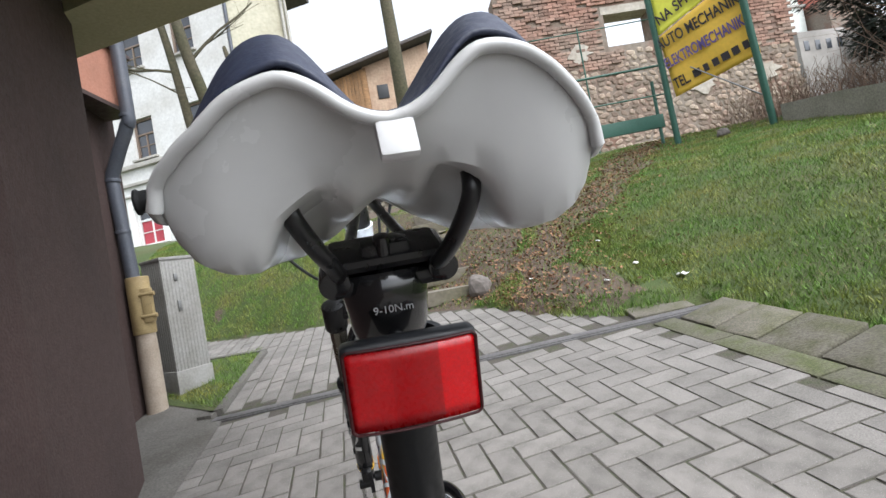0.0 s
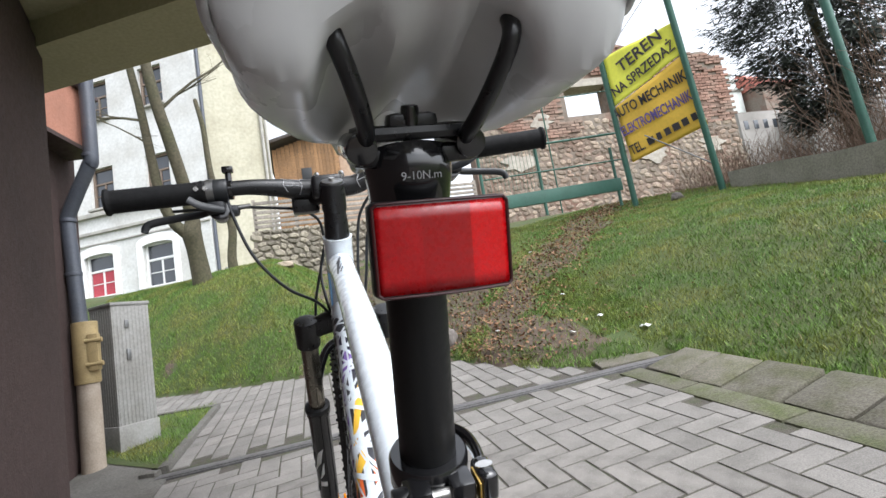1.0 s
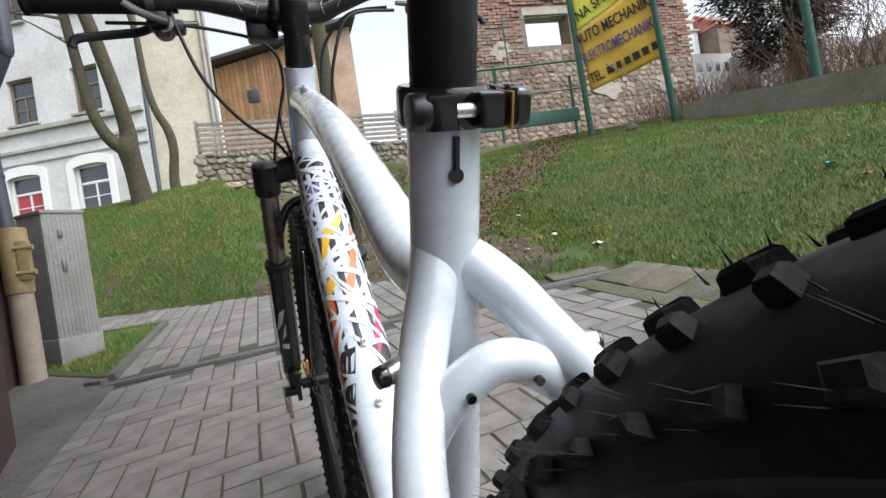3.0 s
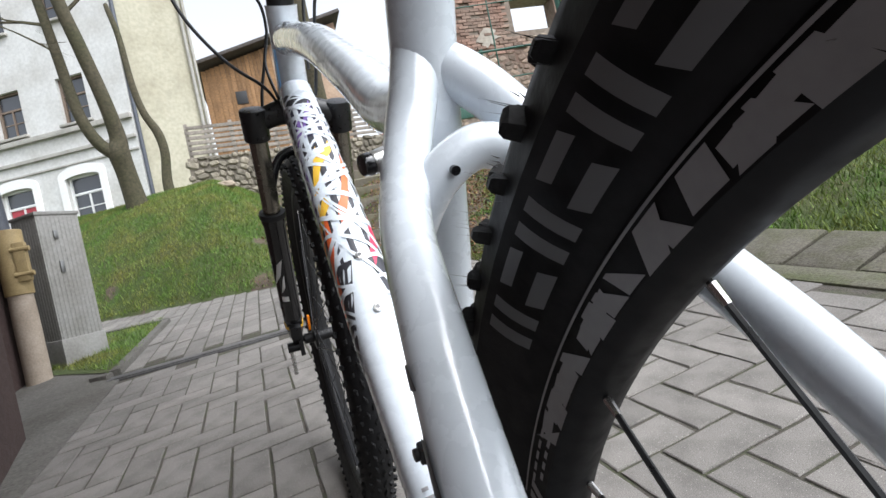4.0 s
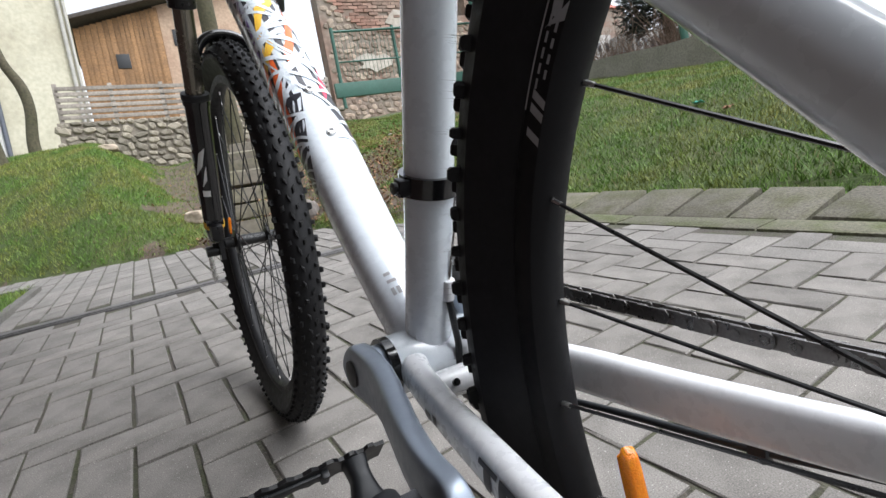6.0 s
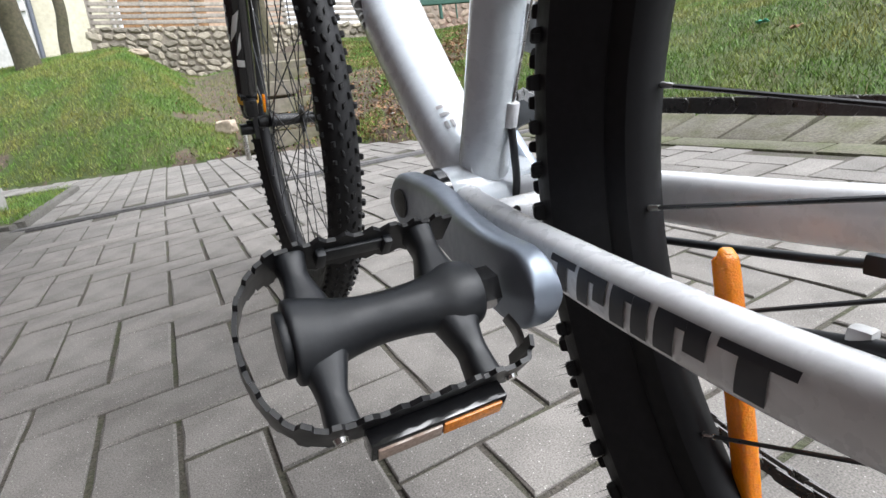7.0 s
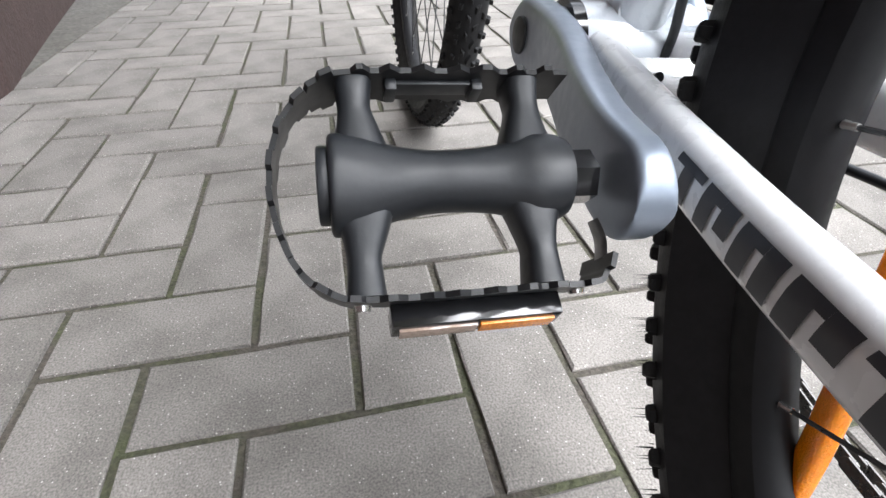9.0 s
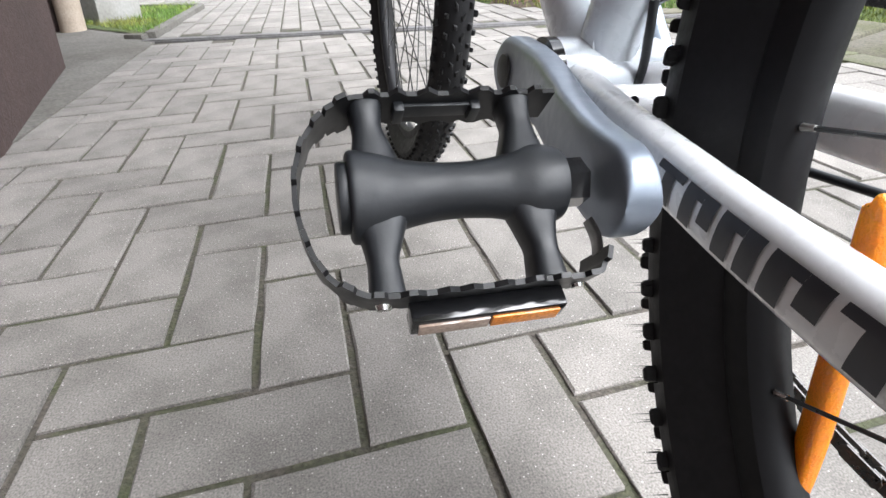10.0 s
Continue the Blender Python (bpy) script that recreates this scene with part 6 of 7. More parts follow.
def litter(x, y, s, m, label):
    own = bmesh.new()
    bmesh.ops.create_grid(own, x_segments=3, y_segments=3, size=s)
    for v in own.verts:
        v.co.z += rng.uniform(-0.4, 0.5) * s
        v.co.x *= rng.uniform(0.7, 1.1)
    own.transform(Matrix.Translation(land(x, y, swell(x, y) + 0.025)))
    ob = part("litter", own, m)
    ob.modifiers.new("thick", "SOLIDIFY").thickness = 0.002
    return tagged(ob, label, "litter", group="litter on the bank")


for x, y, s in ((1.98, 2.90, 0.030), (1.90, 3.3, 0.018), (1.62, 3.2, 0.016), (1.95, 3.9, 0.014), (1.3, 3.8, 0.014), (2.4, 5.4, 0.02)):
    litter(x, y, s, LITTER, "crumpled scrap of white paper lying in the grass")
litter(3.02, 2.11, 0.030, LITTERGREEN, "crumpled green wrapper lying in the grass")
litter(2.86, 1.83, 0.026, LEAFDRY, "curled brown leaf lying in the grass")


def rock(x, y, size, m, label):
    own = bmesh.new()
    bmesh.ops.create_icosphere(own, subdivisions=3, radius=1.0)
    for v in own.verts:
        k = 1 + 0.28 * noise.noise(v.co * 1.3 + Vector((x, y, 0))) + 0.08 * noise.noise(v.co * 4)
        v.co = Vector([math.copysign(abs(c) ** 0.75, c) for c in v.co]) * k
        v.co = Vector((v.co.x * size[0], v.co.y * size[1], v.co.z * size[2]))
    own.transform(Matrix.Translation(land(x, y, swell(x, y) + size[2] * 0.55)) @ Matrix.Rotation(x * 9, 4, "Z"))
    return tagged(part("rock", own, m, smooth=False), label, "rock", group="loose rocks")


rock(0.27, 5.36, (0.10, 0.07, 0.075), ROCKPALE, "pale tan rock lying at the edge of the paving")
rock(1.0, 4.25, (0.10, 0.09, 0.10), ROCKDARK, "dark squarish rock lying at the edge of the paving")
rock(-0.35, 7.6, (0.12, 0.08, 0.05), ROCKPALE, "pale flat rock lying on the bare slope")
rock(4.9, 5.9, (0.09, 0.06, 0.06), ROCKDARK, "small dark rock lying beside the sign post")
steps = thing("stone_steps", "worn stone steps sunk into the bare slope", "steps", kind="structure")
for k in range(9):
    yy = 4.55 + k * 0.42
    xx = 0.78 + 0.11 * k
    own = box((0.95, 0.30, 0.14), (0, 0, 0), 0.02)
    for v in own.verts:
        v.co += Vector((rng.gauss(0, 0.006), rng.gauss(0, 0.006), rng.gauss(0, 0.004)))
    own.transform(Matrix.Translation(land(xx, yy, -0.025)) @ Matrix.Rotation(radians(-12 + rng.uniform(-3, 3)), 4, "Z"))
    part("step", own, STEPSTONE, steps)


# ---- the house at the left of the drive: brown wall, pipe, canopy, meter cabinet ----
def slab(name, corners, z0, z1, material, label, category, parent=None, kind="structure"):
    own = bmesh.new()
    vs = [own.verts.new((x, y, z0)) for x, y in corners]
    own.faces.new(vs)
    got = bmesh.ops.extrude_face_region(own, geom=own.faces[:])
    bmesh.ops.translate(own, verts=[v for v in got["geom"] if isinstance(v, bmesh.types.BMVert)], vec=(0, 0, z1 - z0))
    bmesh.ops.recalc_face_normals(own, faces=own.faces[:])
    ob = part(name, own, material, parent, smooth=False)
    return tagged(ob, label, category, kind=kind) if category else ob


slab("wall_left", [(-0.78, -4.0), (-0.85, 1.4), (-1.06, 2.4), (-1.48, 3.30), (-1.47, 3.74), (-1.53, 3.88), (-2.2, 3.95), (-2.8, 3.0), (-2.4, -4.0)], -0.6, 2.28, STUCCO, "dark brown stucco house wall beside the drive", "wall")
slab("wall_left_upper", [(-0.77, -4.0), (-0.87, 1.4), (-1.08, 2.4), (-1.50, 3.30), (-1.54, 3.7), (-2.2, 3.8), (-2.8, 3.0), (-2.4, -4.0)], 2.28, 6.5, STUCCO, "upper part of the brown house wall", "wall")
oriel = slab("wall_oriel", [(-1.43, 2.88), (-1.30, 3.62), (-1.85, 3.70), (-1.95, 2.95)], 2.26, 2.64, PANEL, "terracotta rendered bay on the brown wall", "wall")
slab("oriel_sill", [(-1.422, 2.87), (-1.292, 3.63), (-1.86, 3.71), (-1.96, 2.94)], 2.235, 2.262, FLASHING, "brown metal flashing under the bay", "trim")
slab("oriel_cap", [(-1.41, 2.86), (-1.27, 3.66), (-1.87, 3.74), (-1.97, 2.93)], 2.64, 2.665, FLASHING, "brown metal flashing on the bay", "trim")
# canopy: edge beams round a recessed soffit
slab("canopy_slab", [(0.05, 1.90), (0.10, -3.0), (-1.1, -3.0), (-1.44, 2.62)], 2.36, 2.52, SOFFIT, "olive painted underside of a concrete canopy", "ceiling")
slab("canopy_front_beam", [(0.10, 2.09), (0.05, 1.76), (-1.50, 2.53), (-1.42, 2.83)], 2.235, 2.53, SOFFIT, "olive painted front beam of the canopy", "beam")
slab("canopy_side_beam", [(0.048, 1.755), (-0.18, 1.870), (-0.13, -3.0), (0.11, -3.0)], 2.236, 2.53, SOFFIT, "olive painted side beam of the canopy", "beam")
pipe = thing("downpipe", "blue-grey zinc downpipe with a beige iron foot on the brown wall", "drainpipe")
FOOT = BIKE @ Vector((-1.395, 3.53, -0.115))
px, py = FOOT.x, FOOT.y
z0 = FOOT.z
part("lower_pipe", sweep([(px, py, z0, 0.068), (px, py, z0 + 0.05, 0.063), (px, py, z0 + 0.40, 0.062), (px, py, z0 + 0.56, 0.058)], 20), PIPEBEIGE, pipe, "beige painted iron foot pipe")
part("pipe_collar", rod((px, py, z0 + 0.53), (px, py, z0 + 0.90), 0.069, segs=24, bevel=0.008), VALVE, pipe, "ochre painted inspection collar")
v = box((0.060, 0.05, 0.22), (px + 0.060, py - 0.045, z0 + 0.71), 0.01)
rod((px + 0.02, py - 0.06, z0 + 0.78), (px + 0.11, py - 0.06, z0 + 0.78), 0.015, segs=10, bm=v)
rod((px + 0.02, py - 0.06, z0 + 0.64), (px + 0.11, py - 0.06, z0 + 0.64), 0.015, segs=10, bm=v)
part("inspection_hatch", v, VALVE, pipe)
part("upper_pipe", sweep([(px - 0.02, py, z0 + 0.88, 0.042), (px - 0.04, py, z0 + 1.30, 0.042), (px - 0.05, py, z0 + 1.50, 0.042), (px - 0.045, py, z0 + 1.57, 0.042), (px + 0.03, py - 0.03, z0 + 1.72, 0.042), (px + 0.11, py - 0.06, z0 + 1.87, 0.042), (px + 0.13, py - 0.07, z0 + 1.97, 0.042), (px + 0.13, py - 0.08, z0 + 2.8, 0.042)], 22), PIPEGREY, pipe, "blue-grey zinc pipe")
for z, dx, dy in ((1.20, -0.037, 0.0), (1.54, -0.048, 0.0), (1.93, 0.123, -0.066)):
    part("pipe_joint", rod((px + dx, py + dy, z0 + z - 0.012), (px + dx, py + dy, z0 + z + 0.012), 0.047, segs=24, bevel=0.003), PIPEGREY, pipe)
cab = thing("utility_cabinet", "tall narrow grey ribbed plastic utility cabinet standing on the strip", "cabinet", Matrix.Translation(BIKE @ Vector((-1.335, 3.945, -0.095))) @ Matrix.Rotation(radians(-41.8), 4, "Z") @ Matrix.Diagonal((1.0, 0.85, 1.02, 1)))
part("cabinet_body", box((0.25, 0.30, 0.80), (0, 0, 0.53), 0.006), BOXGREY, cab)
part("cabinet_plinth", box((0.27, 0.32, 0.20), (0, 0, 0.06), 0.008), BOXGREY, cab)
part("cabinet_cap", box((0.265, 0.315, 0.022), (0, 0, 0.935), 0.006), BOXGREY, cab)
for k in range(9):
    part("rib", box((0.014, 0.008, 0.76), (-0.105 + k * 0.026, -0.1480, 0.53), 0.002), BOXGREY, cab)
for k in range(10):
    part("rib", box((0.008, 0.016, 0.76), (0.1230, -0.13 + k * 0.029, 0.53), 0.002), BOXGREY, cab)
part("lock", box((0.012, 0.03, 0.07), (0.132, -0.04, 0.60), 0.004), DULLSTEEL, cab)
part("handle_plate", box((0.012, 0.03, 0.05), (0.132, -0.04, 0.80), 0.004), DULLSTEEL, cab)


# ---- far side: town house, barn, ruin ----
def settle(ob, scale, turn, x, y, z):
    """Sets a finished thing down at its place and size."""
    ob.matrix_world = pose(x, y, z, 0, 0, turn) @ Matrix.Scale(scale, 4)


def pierced(w, h, t, holes, matrix):
    """A wall w wide and h high with thickness t and rectangular openings (x0, x1, z0, z1)."""
    xs2 = sorted({0, w, *[v for o in holes for v in o[:2]]})
    zs2 = sorted({0, h, *[v for o in holes for v in o[2:4]]})
    own = bmesh.new()
    solid = lambda i, j: 0 <= i < len(xs2) - 1 and 0 <= j < len(zs2) - 1 and not any(o[0] <= (xs2[i] + xs2[i + 1]) / 2 <= o[1] and o[2] <= (zs2[j] + zs2[j + 1]) / 2 <= o[3] for o in holes)
    quad = lambda pts: own.faces.new([own.verts.new(p) for p in pts])
    for i in range(len(xs2) - 1):
        for j in range(len(zs2) - 1):
            if not solid(i, j):
                continue
            a, b2, c, d2 = xs2[i], xs2[i + 1], zs2[j], zs2[j + 1]
            quad([(a, 0, c), (b2, 0, c), (b2, 0, d2), (a, 0, d2)])
            quad([(b2, t, c), (a, t, c), (a, t, d2), (b2, t, d2)])
            for di, dj, e in ((-1, 0, [(a, t, c), (a, 0, c), (a, 0, d2), (a, t, d2)]), (1, 0, [(b2, 0, c), (b2, t, c), (b2, t, d2), (b2, 0, d2)]), (0, -1, [(a, t, c), (b2, t, c), (b2, 0, c), (a, 0, c)]), (0, 1, [(a, 0, d2), (b2, 0, d2), (b2, t, d2), (a, t, d2)])):
                if not solid(i + di, j + dj):
                    quad(e)
    bmesh.ops.remove_doubles(own, verts=own.verts[:], dist=0.0005)
    bmesh.ops.recalc_face_normals(own, faces=own.faces[:])
    own.transform(matrix)
    return own


def window(parent, m, x0, x1, z0, z1, frame_mat, arched, curtain=None, cols=2, rows=3):
    """A window in an opening of a wall: frame, bars, panes, sill, and a surround where the wall has one."""
    w, h = x1 - x0, z1 - z0
    cx = (x0 + x1) / 2
    b = box((0.07, 0.07, h), (x0 + 0.035, 0.14, (z0 + z1) / 2), 0.006)
    box((0.07, 0.07, h), (x1 - 0.035, 0.14, (z0 + z1) / 2), 0.006, bm=b)
    box((w - 0.14, 0.068, 0.07), (cx, 0.14, z0 + 0.035), 0.006, bm=b)
    box((w - 0.14, 0.068, 0.07), (cx, 0.14, z1 - 0.035), 0.006, bm=b)
    b.transform(m)
    win = part("window", b, frame_mat, parent)
    z_t = z0 + h * 0.62
    b = box((w - 0.14, 0.05, 0.06), (cx, 0.145, z_t), 0.004)
    box((0.05, 0.05, z_t - z0 - 0.10), (cx, 0.147, (z0 + z_t) / 2 + 0.02), 0.004, bm=b)
    box((w - 0.2, 0.03, 0.03), (cx, 0.15, z0 + h * 0.33), 0.002, bm=b)
    b.transform(m)
    part("glazing_bar", b, frame_mat, win)
    for k in range(2):
        a = x0 + 0.07 + k * (w - 0.14) / 2
        b = box(((w - 0.14) / 2 - 0.052, 0.008, z_t - z0 - 0.105), (a + (w - 0.14) / 4, 0.16, (z0 + z_t) / 2 + 0.018))
        b.transform(m)
        part("pane", b, PANE if not curtain else curtain, win)
    b = box((w - 0.145, 0.008, z1 - z_t - 0.105), (cx, 0.16, (z_t + z1) / 2 - 0.004))
    b.transform(m)
    part("pane", b, PANE, win)
    b = box((w + 0.16, 0.16, 0.07), (cx, -0.03, z0 - 0.037), 0.008)
    b.transform(m)
    part("sill", b, TRIM, win)
    if arched:
        outer = [(x0 - 0.20, z0), (x0 - 0.20, z1 + 0.02)] + [(cx - (w / 2 + 0.20) * math.cos(a), z1 + 0.02 + 0.26 * math.sin(a)) for a in np.linspace(0, math.pi, 13)[1:-1]] + [(x1 + 0.20, z1 + 0.02), (x1 + 0.20, z0)]
        inner = [(x1, z0), (x1, z1 - 0.10)] + [(cx + w / 2 * math.cos(a), z1 - 0.10 + 0.10 * math.sin(a)) for a in np.linspace(0, math.pi, 11)[1:-1]] + [(x0, z1 - 0.10), (x0, z0)]
        b = plate(outer + inner, 0.05, m @ Matrix.Translation((0, -0.022, 0)) @ Matrix.Rotation(radians(90), 4, "X"))
        part("surround", b, FRESHWHITE, win)


house = thing("town_house", "tall weathered white and beige rendered town house with arched lower windows", "house")
HM = Matrix.Translation((-2.77, 18.9, 0.6)) @ Matrix(((-0.929, 0.370, 0, 0), (0.370, 0.929, 0, 0), (0, 0, 1, 0), (0, 0, 0, 1)))
wins = [(1.37, 2.48, 2.32, 3.72, True, None), (3.55, 4.66, 2.32, 3.72, True, CURTAIN), (1.25, 2.12, 5.20, 6.55, False, None), (3.35, 4.22, 5.20, 6.55, False, None), (5.6, 6.7, 2.32, 3.72, True, None), (5.5, 6.4, 5.20, 6.55, False, None), (1.25, 2.12, 8.2, 9.55, False, None), (3.35, 4.22, 8.2, 9.55, False, None)]
part("wall", pierced(9.0, 11.5, 0.35, [w[:4] for w in wins], HM), WHITEWALL, house, "weathered white rendered wall", smooth=False)
for x0, x1, a, b2, arched, cur in wins:
    window(house, HM, x0, x1, a, b2, WINFRAME if arched else WOODFRAME, arched, cur)
for z, t, d2 in ((5.00, 0.14, 0.12), (4.42, 0.10, 0.08), (4.05, 0.05, 0.05)):
    b = box((9.0, d2, t), (4.5, -d2 / 2 - 0.003, z), 0.01)
    b.transform(HM)
    part("cornice", b, TRIM, house)
b = box((9.0, 0.5, 0.30), (4.5, -0.10, 11.6), 0.03)
b.transform(HM)
part("eaves", b, TRIM, house)
SM = Matrix.Translation((-2.80, 18.98, 0.6)) @ Matrix.Rotation(radians(20), 4, "Z")
part("side_wall", (lambda e: (e.transform(SM), e)[1])(box((2.05, 5.0, 11.5), (1.025, 2.51, 5.75))), BEIGEWALL, house, "stained beige rendered side wall", smooth=False)
part("roof", (lambda e: (e.transform(HM), e)[1])(box((9.4, 6.0, 0.3), (4.4, 2.6, 11.9), 0.05)), ROOFDARK, house)
for x, r in ((0.10, 0.055), (1.85, 0.05), (1.98, 0.035)):
    b = rod((x, -0.07, 0.6), (x, -0.07, 11.4), r, segs=12)
    b.transform(SM)
    part("drainpipe", b, TRIM if x > 1 else PIPEGREY, house)
b = box((0.42, 0.30, 1.25), (0.45, -0.30, 1.85), 0.02)
b.transform(SM)
part("meter_box", b, BOXGREY, house)

settle(house, 1.1237, -4.25, -1.505, -2.928, 0.258)

barn = thing("barn", "old barn with brown boards and peeling plaster under a sloping roof", "barn")
slab("plaster_wall", [(1.6, 23.0), (5.05, 23.0), (5.05, 28.0), (1.6, 28.0)], 0.5, 8.4, BARNPLASTER, "", "", barn)
own = bmesh.new()
vs = [own.verts.new(p) for p in ((1.6, 23.0, 8.4), (5.05, 23.0, 8.4), (5.05, 23.0, 9.85), (1.6, 23.0, 8.95))]
own.faces.new(vs)
got = bmesh.ops.extrude_face_region(own, geom=own.faces[:])
bmesh.ops.translate(own, verts=[v for v in got["geom"] if isinstance(v, bmesh.types.BMVert)], vec=(0, 5, 0))
bmesh.ops.recalc_face_normals(own, faces=own.faces[:])
part("gable", own, BARNPLASTER, barn, smooth=False)
x = -1.45
k = 0
while x < 1.62:
    w = rng.uniform(0.16, 0.24)
    top = 7.98 + (x + 1.45) * 0.295
    part("board", box((w - 0.012, 0.04, top - 0.5), (x + w / 2, 22.95 + rng.uniform(-0.01, 0.01), (top + 0.5) / 2), 0.004), BARNWOOD, barn)
    x += w
part("barn_backing", box((3.0, 4.9, 7.1), (0.05, 25.5, 4.05)), BARNWOOD, barn, smooth=False)
part("barn_roof", (lambda e: (e.transform(Matrix.Translation((1.75, 25.3, 9.10)) @ Matrix.Rotation(radians(-16.0), 4, "Y")), e)[1])(box((7.4, 6.0, 0.16), (0, 0, 0), 0.02)), ROOFDARK, barn)
part("barn_hatch", box((0.55, 0.05, 0.7), (2.45, 22.975, 7.6), 0.01), BLACKPLASTIC, barn)
part("barn_hatch", box((0.5, 0.05, 0.6), (0.1, 22.92, 6.6), 0.01), BLACKPLASTIC, barn)
part("corner_post", box((0.22, 0.10, 8.1), (1.62, 22.94, 4.65), 0.01), BARNWOOD, barn)
settle(barn, 0.8961, -1.99, -0.344, 1.983, 2.187)

# field-stone retaining wall with a pallet-board fence
swall = thing("retaining_wall", "low retaining wall of rounded field stones in lime mortar", "wall", kind="structure")
WA, WB = Vector((-1.85, 14.75, 1.5)), Vector((4.6, 15.1, 1.5))
wd = (WB - WA).normalized()
WM = Matrix.Translation(WA) @ Matrix(((wd.x, -wd.y, 0, 0), (wd.y, wd.x, 0, 0), (0, 0, 1, 0), (0, 0, 0, 1)))
def stones_joined(name, places, material, parent, seed):
    """Many small stones or bricks in one mesh: (matrix, kind) with kind 0 to 5 for stones and 6 for a brick."""
    shapes = []
    r = random.Random(seed)
    for k in range(6):
        own = bmesh.new()
        bmesh.ops.create_icosphere(own, subdivisions=1, radius=1)
        for v in own.verts:
            v.co = Vector([math.copysign(abs(c) ** 0.8, c) for c in v.co]) * (1 + 0.25 * noise.noise(v.co * 1.4 + Vector((k * 7 + seed, 0, 0))))
        own.verts.index_update()
        shapes.append(([v.co.copy() for v in own.verts], [tuple(v.index for v in f.verts) for f in own.faces]))
        own.free()
    bv, bf = brick_verts(0.25, 0.075, 0.03, 0.006, 0.06)
    shapes.append(([Vector(q) for q in bv], bf))
    vs, fs = [], []
    for m, k in places:
        v, f = shapes[k]
        base = len(vs)
        vs.extend([m @ q for q in v])
        fs.extend([tuple(base + i for i in q) for q in f])
    ob = data_part(name, vs, fs, material, parent)
    ob["kind"] = "stuff"
    return ob


part("mortar", (lambda e: (e.transform(WM), e)[1])(box((6.45, 0.5, 2.06), (3.22, 0.30, 1.03), 0.01)), MORTAR, swall)
stone_meshes = []
for k in range(6):
    own = bmesh.new()
    bmesh.ops.create_icosphere(own, subdivisions=1, radius=1)
    for v in own.verts:
        v.co = Vector([math.copysign(abs(c) ** 0.8, c) for c in v.co]) * (1 + 0.24 * noise.noise(v.co * 1.4 + Vector((k * 7, 0, 0))))
    me = bpy.data.meshes.new("stone")
    own.to_mesh(me)
    own.free()
    me.materials.append(FIELDSTONE)
    stone_meshes.append(me)
z = 0.62
cnt = 0
more = []
while z < 2.02:
    h = rng.uniform(0.11, 0.20)
    x = rng.uniform(-0.1, 0.1)
    while x < 6.4:
        w = rng.uniform(0.11, 0.34)
        tall = h * rng.uniform(0.75, 1.25)
        m = WM @ Matrix.Translation((x + w / 2, 0.06, z + h / 2 + rng.uniform(-0.03, 0.03))) @ Matrix.Rotation(rng.uniform(-0.5, 0.5), 4, "Y") @ Matrix.Diagonal((w * 0.52, 0.10, tall * 0.54, 1))
        if cnt < 290:
            ob = new("stone", stone_meshes[cnt % 6])
            ob.parent = swall
            ob.matrix_world = m
            cnt += 1
        else:
            more.append((m, rng.randrange(6)))
        x += w * 0.97
    z += h * 0.92
stones_joined("stones_rest", more, FIELDSTONEREST, swall, 3)
fence = thing("pallet_fence", "weathered grey board fence standing on the stone wall", "fence")
for k in range(7):
    part("fence_post", box((0.09, 0.07, 0.92), (0.1 + 1.03 * k, 0.10, 2.45), 0.006), PALLET, fence).matrix_world = WM
for j in range(6):
    for k in range(3):
        ob = part("fence_board", box((2.08, 0.025, 0.085), (1.14 + 2.06 * k, 0.045, 2.16 + 0.128 * j), 0.004, Matrix.Rotation(rng.uniform(-0.008, 0.008), 4, "Y")), PALLET, fence)
        ob.matrix_world = WM
settle(swall, 1.0742, -2.09, 0.017, -1.249, 0.22)
settle(fence, 1.0742, -2.09, 0.017, -1.249, 0.22)

ruin = thing("ruined_house", "roofless ruin of rubble and old red brick with patches of plaster", "ruin")
RM = Matrix.Translation((5.2, 15.3, 1.2)) @ Matrix.Rotation(radians(4), 4, "Z")
part("rubble_wall", pierced(8.2, 5.4, 0.6, [(2.95, 4.30, 4.50, 5.40)], RM), RUBBLE, ruin, smooth=False)
tops = [0.9, 1.35, 1.55, 1.5, 1.62, 1.50, 1.30, 1.42, 1.38, 1.2, 1.05, 1.1, 0.9, 0.7, 0.75, 0.4]
brick_top = plate([(2.9, 0.0), (4.32, 0.0), (4.32, 0.22), (2.9, 0.22)], 0.58, RM @ Matrix.Translation((0, 0.30, 5.4)) @ Matrix.Rotation(radians(90), 4, "X"))
part("lintel", brick_top, RUINPLASTER, ruin, smooth=False)
for x0, x1 in ((0.0, 2.9), (4.32, 8.2)):
    o = [(x0, 0.0), (x1, 0.0)] + [(x, float(np.interp(x, [8.2 * k / 15 for k in range(16)], tops))) for x in np.linspace(x1, x0, 16)]
    part("broken_top", plate(o, 0.55, RM @ Matrix.Translation((0, 0.30, 5.40)) @ Matrix.Rotation(radians(90), 4, "X")), RUBBLE, ruin, smooth=False)
o = [(2.9, 0.22), (4.32, 0.22)] + [(x, float(np.interp(x, [8.2 * k / 15 for k in range(16)], tops))) for x in np.linspace(4.32, 2.9, 6)]
part("broken_top", plate(o, 0.55, RM @ Matrix.Translation((0, 0.30, 5.40)) @ Matrix.Rotation(radians(90), 4, "X")), RUBBLE, ruin, smooth=False)
places, courses = [], []
zz = 1.35
